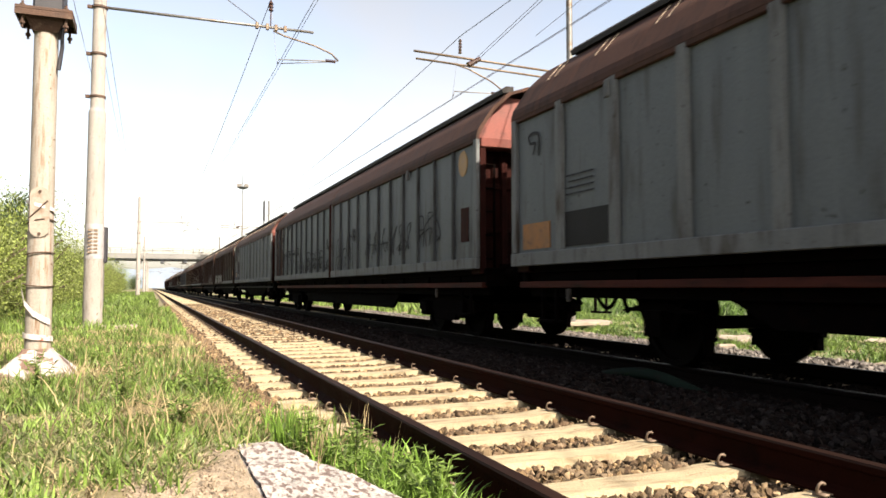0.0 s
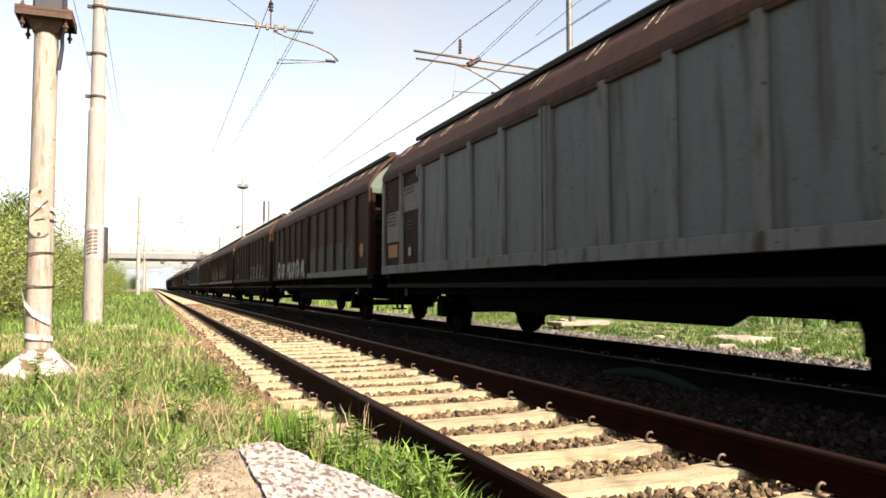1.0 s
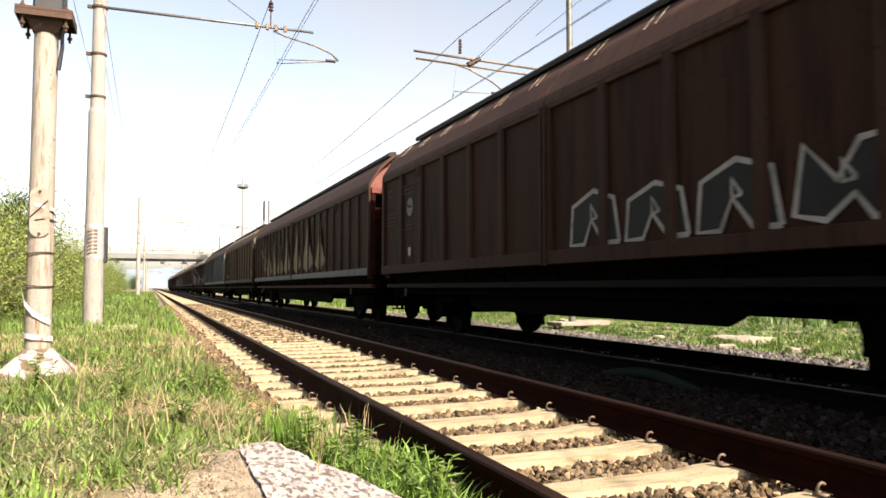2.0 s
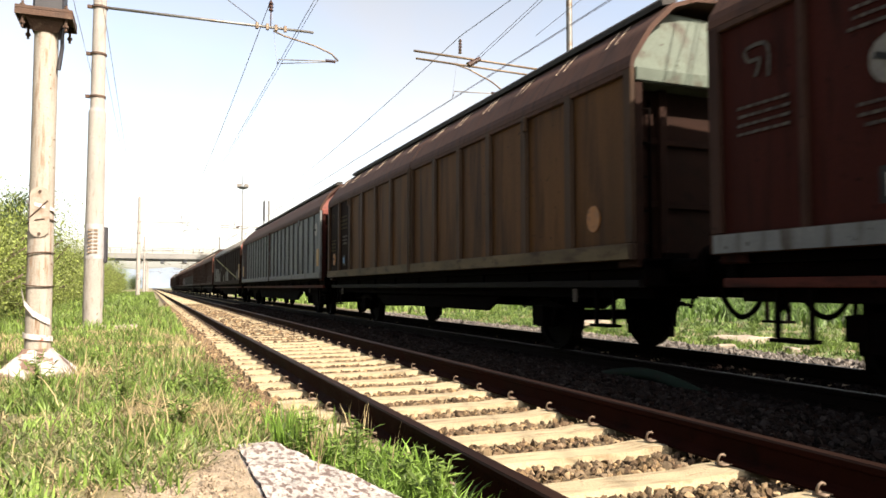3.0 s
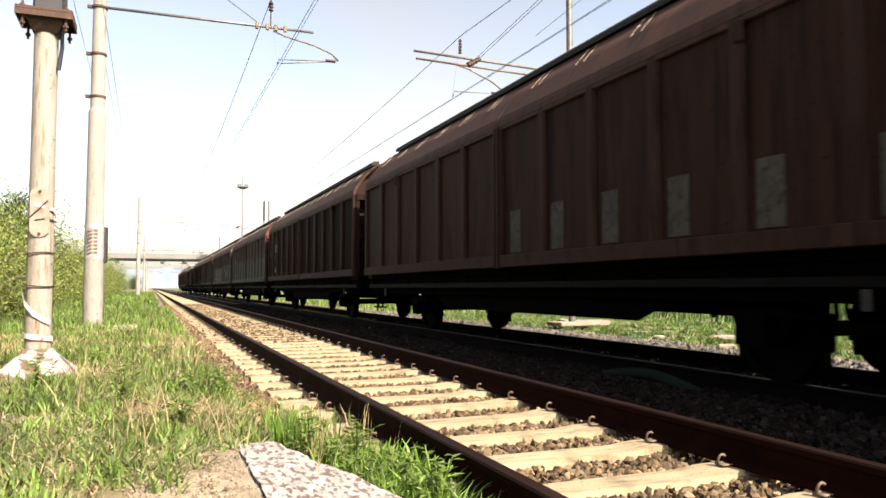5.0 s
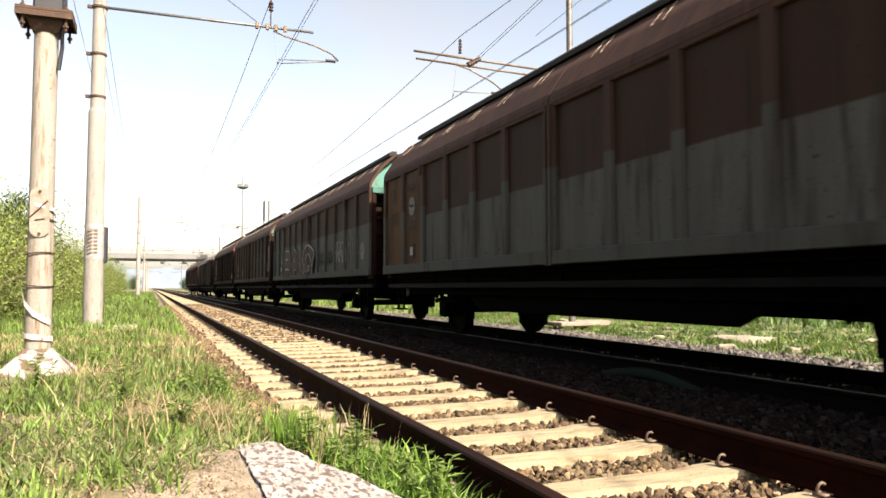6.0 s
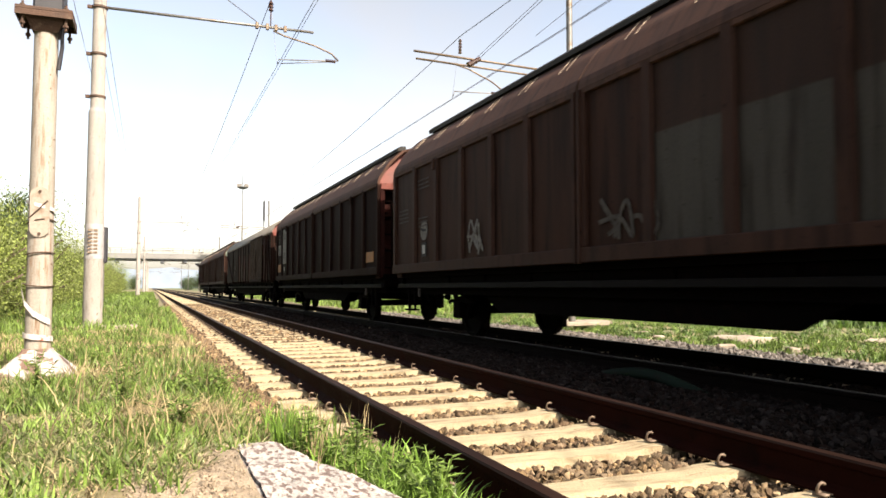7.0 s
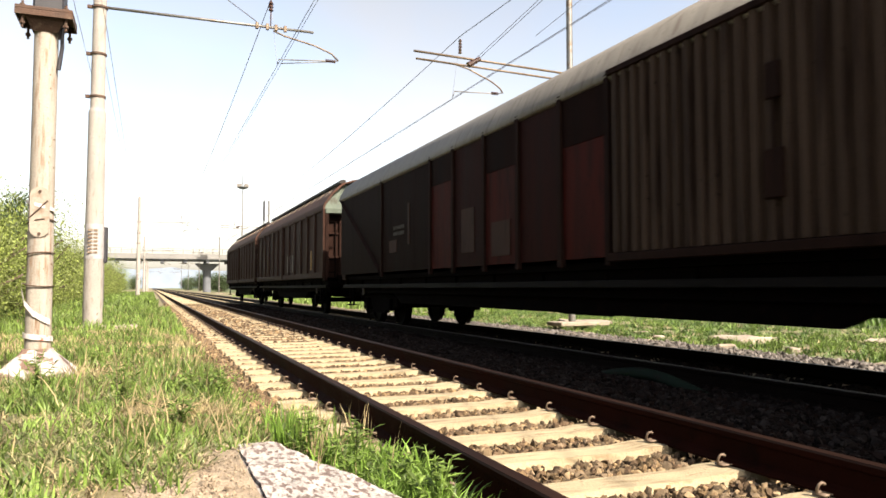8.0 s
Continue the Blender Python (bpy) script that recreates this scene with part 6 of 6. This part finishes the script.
G, S = "green and dry grass beside the track", "dry straw-coloured grass beside the track"
blades("grass", G, M_GRASS, -4.6, -1.5, 2.3, 6.5, 1500, 0.15, 0.013, 11, patchy(-0.15, 3), 0.8, 0.7)
blades("dry_grass", S, M_STRAW, -4.6, -1.5, 2.3, 6.5, 1500, 0.11, 0.008, 12, patchy(-0.1, 8), 1.5, 0.4)
blades("trodden_grass", "flattened grey-green grass beside the platform", M_FLAT, -4.2, -1.6, 2.3, 4.8, 2000, 0.10, 0.012, 27, patchy(-0.2, 13), 2.4, 0.5)
blades("trodden_grass", "flattened grey-green grass beside the platform", M_FLAT, -4.6, -1.5, 4.6, 8.0, 900, 0.09, 0.012, 28, patchy(-0.1, 15), 2.0, 0.5)
blades("grass", G, M_GRASS, -5.6, -1.45, 6.5, 14, 620, 0.18, 0.013, 13, patchy(-0.2, 3), 0.7, 0.7)
blades("dry_grass", S, M_STRAW, -5.6, -1.45, 6.5, 14, 330, 0.14, 0.012, 14, off_platform, 1.0, 0.4)
blades("grass", G, M_GRASS, -7, -1.5, 14, 30, 190, 0.26, 0.025, 15, None, 0.6, 0.5)
blades("dry_grass", S, M_STRAW, -7, -1.42, 14, 30, 50, 0.18, 0.02, 16, None, 0.8, 0.4)
blades("grass", G, M_GRASS, -8, -1.9, 30, 110, 42, 0.36, 0.06, 17, None, 0.6, 0.4)
blades("grass", "tall fresh grass between coping and rail", M_TUFT, -1.27, -0.86, 2.0, 4.2, 3000, 0.23, 0.015, 18, None, 0.8, 0.5)
blades("grass", "tall fresh grass between coping and rail", M_TUFT, -1.42, -1.05, 3.7, 5.0, 700, 0.26, 0.012, 19, None, 0.4, 0.6)
blades("dry_grass", S, M_STRAW, -1.40, -0.92, 3.2, 5.2, 130, 0.34, 0.008, 20, None, 0.3, 0.3)
blades("grass", G, M_GRASS, -1.62, -1.18, 4.2, 9, 420, 0.13, 0.011, 25, None, 0.8, 0.6)
blades("dry_grass", S, M_STRAW, -1.62, -1.2, 4.2, 12, 260, 0.09, 0.010, 26, None, 1.1, 0.5)
blades("dry_grass", S, M_STRAW, -4.2, -1.6, 3.6, 8.5, 14, 0.38, 0.010, 24, off_platform, 0.5, 0.2)
FAR = "green grass and weeds beyond the train"
blades("grass", FAR, M_HERB, 6.3, 12, 3, 26, 330, 0.12, 0.022, 21, patchy(-0.2, 31, 0.7), 1.2, 0.8)
blades("grass", FAR, M_GRASS, 6.7, 15, 3, 26, 130, 0.18, 0.020, 29, patchy(0.0, 33, 0.45), 0.9, 0.85)
blades("trodden_grass", "flattened grey-green grass beyond the train", M_FLAT, 6.4, 15, 3, 26, 40, 0.10, 0.018, 32, patchy(0.1, 37, 0.6), 1.8, 0.6)
blades("dry_grass", "dry grass beyond the train", M_STRAW, 6.5, 15, 3, 26, 26, 0.14, 0.014, 22, patchy(0.0, 35, 0.6), 1.2, 0.5)
blades("grass", FAR, M_HERB, 12, 34, 3, 60, 34, 0.42, 0.06, 30, None, 0.8, 0.5)
blades("grass", FAR, M_GRASS, 6.8, 22, 26, 90, 30, 0.38, 0.06, 23, None, 0.7, 0.5)


def weed(seed, h, spread):
    """A leafy weed: stems with narrow leaves."""
    rnd = random.Random(seed)
    root = thing("weed", "leafy green weed growing beside the track", "weed", "weeds")
    st, lf = bmesh.new(), bmesh.new()
    for k in range(7):
        a, l = rnd.uniform(0, 6.28), rnd.uniform(0.2, 1.0) * spread
        tip = Vector((math.cos(a) * l, math.sin(a) * l, h * rnd.uniform(0.6, 1.0)))
        mid = tip * 0.5 + Vector((0, 0, h * 0.12))
        pipe(st, [(0, 0, -0.02), mid, tip], 0.003, 4)
        for j in range(12):
            f = (j + 1) / 12
            p = (mid * (2 * f) if f < 0.5 else mid.lerp(tip, 2 * f - 1))
            b = rnd.uniform(0, 6.28)
            d = Vector((math.cos(b), math.sin(b), rnd.uniform(0.1, 0.7))).normalized()
            s = d.cross(Vector((0, 0, 1))).normalized() * 0.012
            ln = rnd.uniform(0.04, 0.09)
            vs = [lf.verts.new(q) for q in (p, p + d * ln * 0.5 + s, p + d * ln - Vector((0, 0, 0.012)), p + d * ln * 0.5 - s)]
            lf.faces.new((vs[0], vs[1], vs[2]))
            lf.faces.new((vs[0], vs[2], vs[3]))
    part("stem", st, M_GRASS, root)["kind"] = "stuff"
    part("foliage", lf, M_GRASS, root)
    return root


W = [weed(31, 0.26, 0.2), weed(32, 0.2, 0.22), weed(33, 0.34, 0.16)]
wr = random.Random(8)
for k, (x, y) in enumerate(((-1.22, 3.55), (-1.15, 3.1), (-1.32, 3.95), (-1.05, 3.3), (-1.12, 3.75), (-1.0, 2.9), (-1.18, 4.1), (-1.72, 5.9), (-1.78, 6.2), (-1.6, 6.05), (-2.3, 5.2), (-2.6, 8.2), (-2.0, 9.0), (-2.9, 6.2), (-3.3, 5.6), (-1.95, 4.6), (-2.4, 11.5), (7.2, 7.4), (7.5, 7.0), (7.8, 7.7), (8.1, 6.6), (7.0, 10.6), (7.4, 14.2), (8.2, 13.4), (9.0, 6.2), (7.4, 9.2), (7.9, 8.6), (8.3, 9.4), (8.8, 11.2), (7.6, 12.5), (9.4, 8.3))):
    m = pose(x, y, height(x), 0, 0, wr.uniform(0, 360))
    if k < 3:
        W[k].matrix_world = m
    else:
        copy_thing(W[wr.randrange(3)], m)


def shrub(name, label, category, seed, h, rad, leaves, size, leaf_mat, trunk=0.05, base=0.0):
    """Stems with many small leaves in uneven clumps."""
    rnd = random.Random(seed)
    nr = np.random.RandomState(seed)
    root = thing(name, label, category, "bushes along the line")
    bm = bmesh.new()
    tips = []
    for k in range(16):
        a, l = rnd.uniform(0, 6.28), rad * rnd.uniform(0.15, 0.95)
        tip = Vector((math.cos(a) * l, math.sin(a) * l, base + (h - base) * rnd.uniform(0.35, 1.0) * (1 - 0.35 * (l / rad) ** 2)))
        mid = Vector((tip.x * 0.4, tip.y * 0.4, tip.z * 0.55))
        pipe(bm, [(tip.x * 0.05, tip.y * 0.05, -0.1), mid, tip], trunk * rnd.uniform(0.3, 0.7), 5)
        tips += [tip, mid.lerp(tip, 0.6)] + ([mid] if not base else [])
    part("stem" if not base else "trunk", bm, M_BARK, root)
    c = np.array([t[:] for t in tips])
    i = nr.randint(0, len(c), leaves)
    sp = nr.uniform(0.14, 0.30, len(c))[i] * rad
    p = c[i] + np.clip(nr.normal(0, 1, (leaves, 3)), -1.7, 1.7) * sp[:, None] * np.array([1, 1, 0.8])
    p[:, 2] = np.maximum(p[:, 2], 0.03 + base * 0.4)
    d = nr.normal(0, 1, (leaves, 3)) + np.array([0, 0, 0.3])
    d /= np.linalg.norm(d, axis=1)[:, None]
    e = np.cross(d, nr.normal(0, 1, (leaves, 3)))
    e /= np.linalg.norm(e, axis=1)[:, None]
    ln = size * nr.uniform(0.6, 1.4, (leaves, 1))
    nrm = np.cross(d, e)
    v = np.stack((p, p + d * ln * 0.5 + e * ln * 0.24 + nrm * ln * 0.06, p + d * ln, p + d * ln * 0.5 - e * ln * 0.24 + nrm * ln * 0.06), 1).reshape(-1, 3)
    b = (np.arange(leaves) * 4)[:, None]
    f = np.concatenate((b + np.array([0, 1, 2]), b + np.array([0, 2, 3])))
    ob = part("foliage" if not base else "crown", stuff_mesh("foliage", v, f, leaf_mat), None, root)
    return root


SH = [shrub("bush", "bright green leafy bush in the lineside hedge", "bush", 41 + k, h, rad, 17000, 0.055, M_LEAF) for k, (h, rad) in enumerate(((3.1, 1.7), (2.4, 1.5), (2.9, 2.1)))]
sr = random.Random(12)
spots = []
y = 9.0
while y < 100:
    spots.append((-5.6 - 0.4 * sr.random() - 0.004 * y, y))
    spots.append((-8.4 - 1.2 * sr.random(), y + 0.8))
    y += sr.uniform(1.6, 2.3) * (1 + y / 60)
# the first five bushes stand out of view, added to block low sky light
for k, (x, y) in enumerate([(-7.0, -2.0), (-7.4, 1.5), (-7.2, 5.0), (-7.8, -6.0), (-8.2, -10.0)] + spots):
    m = pose(x, y, height(x) - 0.05, 0, 0, sr.uniform(0, 360))
    if k < 3:
        SH[k].matrix_world = m
    else:
        copy_thing(SH[sr.randrange(3)], m)
TR = shrub("tree", "dark green broad-leaved tree behind the hedge", "tree", 55, 7.0, 2.6, 12000, 0.2, M_LEAF_DARK, 0.16, 0.8)
TR.matrix_world = pose(-10.8, 58, 0.2)
# the last four trees are unseen, added to cut skylight on the train
for x, y, a in ((-13, 66, 40), (-12, 47, 90), (-15, 80, 10), (-13.5, 30, 200), (-12.5, 12, 300), (-13, -3, 77), (-12, -14, 150)):
    copy_thing(TR, pose(x, y, 0.1, 0, 0, a))
WOOD = [shrub("tree", "dark green bushy tree beyond the road bridge", "tree", 60 + k, h, rad, 9000, 0.24, M_LEAF_DARK, 0.12) for k, (h, rad) in enumerate(((4.6, 3.2), (6.2, 3.6)))]
far_spots = [(14, 190, 15), (19, 200, 60), (24, 196, 100), (25, 215, 130), (33, 205, 190), (-16, 190, 220), (-22, 175, 280), (-11, 120, 33), (-12, 140, 66), (-13, 155, 20), (-30, 260, 5), (-20, 280, 50), (-12, 300, 95), (-9, 330, 140), (11, 300, 185), (16, 270, 230), (22, 285, 275), (30, 260, 320), (38, 280, 15), (-40, 250, 60), (-12, 240, 44), (12, 240, 99), (18, 250, 111), (48, 265, 10), (58, 280, 70), (13, 330, 12), (20, 350, 48), (-16, 350, 80)]
for k, (x, y, a) in enumerate(far_spots):
    if k < 2:
        WOOD[k].matrix_world = pose(x, y, 0.0, 0, 0, a)
    else:
        copy_thing(WOOD[k % 2], pose(x, y, 0.0, 0, 0, a))


# ---- beyond ----
def build_bridge():
    root = thing("road_bridge", "long pale concrete road bridge with railing crossing the line", "bridge")
    y = 165.0
    bm = bmesh.new()
    box(bm, -120, 140, y, y + 9, 6.75, 7.35)
    part("deck", bm, M_BRIDGE, root)
    for yy in (y - 0.25, y + 9.0):
        bm = bmesh.new()
        box(bm, -120, 140, yy, yy + 0.25, 7.0, 8.05)
        part("fascia", bm, M_BRIDGE_BAND, root)
    for x in (-9, -4.5, 0, 4.5, 9, 13.5, 18, -13.5, -18, -22.5, 22.5):
        bm = bmesh.new()
        box(bm, x - 0.35, x + 0.35, y + 0.3, y + 8.7, 6.2, 6.75)
        part("girder", bm, M_BRIDGE, root)
    for x in (-27, 9.2, 45):
        bm = bmesh.new()
        tube(bm, (x, y + 4.5, -0.3), (x, y + 4.5, 5.0), 0.85, 0.85, 20)
        v = [bm.verts.new((x + a, y + 4.5 + b, z)) for z, sx in ((4.7, 1.0), (6.2, 2.6)) for a, b in ((-sx, -1.0), (sx, -1.0), (sx, 1.0), (-sx, 1.0))]
        for f in ((0, 1, 2, 3), (7, 6, 5, 4), (0, 4, 5, 1), (1, 5, 6, 2), (2, 6, 7, 3), (3, 7, 4, 0)):
            bm.faces.new([v[i] for i in f])
        part("pier", bm, M_BRIDGE, root, "round pier with a flared head")
    for z in (8.45, 8.8, 9.15):
        bm = bmesh.new()
        box(bm, -120, 140, y - 0.2, y - 0.14, z - 0.03, z + 0.03)
        part("rail_bar", bm, M_GALV, root)
    post = bmesh.new()
    box(post, -0.05, 0.05, -0.05, 0.05, 0, 1.2)
    pm = to_mesh("post", post, M_GALV)
    for k in range(70):
        p = part("post", pm, None, root)
        p.location = (-60 + 2.0 * k, y - 0.17, 8.0)


build_bridge()


def build_distance():
    bm = bmesh.new()
    xs = np.linspace(-2600, 3200, 90)
    lo = [bm.verts.new((x, 3000, -20)) for x in xs]
    hi = [bm.verts.new((x, 3060, 75 + 45 * noise.noise((x * 0.0016, 2.0, 0)) + 16 * noise.noise((x * 0.007, 5.0, 0)))) for x in xs]
    bk = [bm.verts.new((x, 3600, -20)) for x in xs]
    for k in range(len(xs) - 1):
        bm.faces.new((lo[k], lo[k + 1], hi[k + 1], hi[k]))
        bm.faces.new((hi[k], hi[k + 1], bk[k + 1], bk[k]))
    tagged(part("backdrop", bm, M_HILL, None, "", True), "hazy blue hills at the horizon", "hills", kind="structure")
    # lamp tower and aerial behind the train
    root = thing("lamp_tower", "tall thin steel lamp tower with a crown of floodlights", "lamp tower", at=pose(14.4, 150, 0))
    bm = bmesh.new()
    tube(bm, (0, 0, 0), (0, 0, 24.2), 0.18, 0.08, 10)
    part("mast", bm, M_GALV, root)
    bm = bmesh.new()
    tube(bm, (0, 0, 20.5), (0, 0, 20.8), 0.5, 1.15, 12)
    part("platform", bm, M_DARK, root)
    for k in range(6):
        bm = bmesh.new()
        a = k * math.pi / 3
        box(bm, 0.95 * math.cos(a) - 0.2, 0.95 * math.cos(a) + 0.2, 0.95 * math.sin(a) - 0.12, 0.95 * math.sin(a) + 0.12, 20.9, 21.5, 0.03)
        part("floodlight", bm, M_GALV, root)
    root = thing("aerial_mast", "thin dark lattice aerial mast", "aerial", at=pose(18.6, 150, 0))
    bm = bmesh.new()
    tube(bm, (0, 0, 0), (0, 0, 14.3), 0.10, 0.10, 8)
    tube(bm, (0, 0, 14.3), (0, 0, 18.2), 0.22, 0.2, 8)
    tube(bm, (0, 0, 18.2), (0, 0, 21.2), 0.06, 0.03, 8)
    part("mast", bm, M_DARK, root)
    # dark signal seen past the mast
    root = thing("line_signal", "dark line signal box on a thin post by the hedge", "signal", at=pose(-3.58, 26, 0.1))
    bm = bmesh.new()
    tube(bm, (0, 0, 0), (0, 0, 1.6), 0.05, 0.05, 10)
    part("post", bm, M_GALV, root)
    bm = bmesh.new()
    box(bm, -0.13, 0.13, -0.12, 0.12, 1.6, 2.75, 0.03)
    part("signal_head", bm, M_DARK, root)


build_distance()


def build_pipe():
    bm = bmesh.new()
    pts = [(2.62 + 0.16 * t, 5.5 + 1.75 * t, -0.10 + 0.10 * math.sin(math.pi * t)) for t in np.linspace(-0.05, 1.05, 18)]
    pipe(bm, pts, 0.06, 12)
    tagged(part("drain_pipe", bm, M_HOSE, None, "", True), "arched green plastic pipe lying between the tracks", "pipe")


build_pipe()


def flat_slab(name, label, x, y, sx, sy, h, turn, seed):
    bm = bmesh.new()
    box(bm, -sx, sx, -sy, sy, -0.05, h, 0.02)
    bmesh.ops.subdivide_edges(bm, edges=list(bm.edges), cuts=2, use_grid_fill=True)
    for v in bm.verts:
        v.co += 0.04 * noise.noise_vector(v.co * 2.5 + Vector((seed, 0, 0)))
    ob = part(name, bm, M_SLAB)
    ob.matrix_world = pose(x, y, height(x), 0, 0, turn)
    tagged(ob, label, "slab" if "slab" in name else "stone", "rubble beside the line")


RUB = "broken pale concrete slab lying in grass"
flat_slab("concrete_slab", RUB, 8.0, 10.6, 0.55, 0.35, 0.10, 10, 1)
flat_slab("concrete_slab", RUB, 8.6, 16.9, 0.6, 0.5, 0.12, -20, 2)
flat_slab("concrete_slab", RUB, 9.6, 9.0, 0.4, 0.3, 0.08, 30, 3)
rr = random.Random(21)
for k in range(14):
    x = rr.uniform(6.3, 7.6)
    flat_slab("rubble_stone", "rough pale rubble stone at the gravel's edge", x, rr.uniform(5.2, 14), rr.uniform(0.06, 0.16), rr.uniform(0.05, 0.12), rr.uniform(0.05, 0.12), rr.uniform(0, 180), k)


motions()
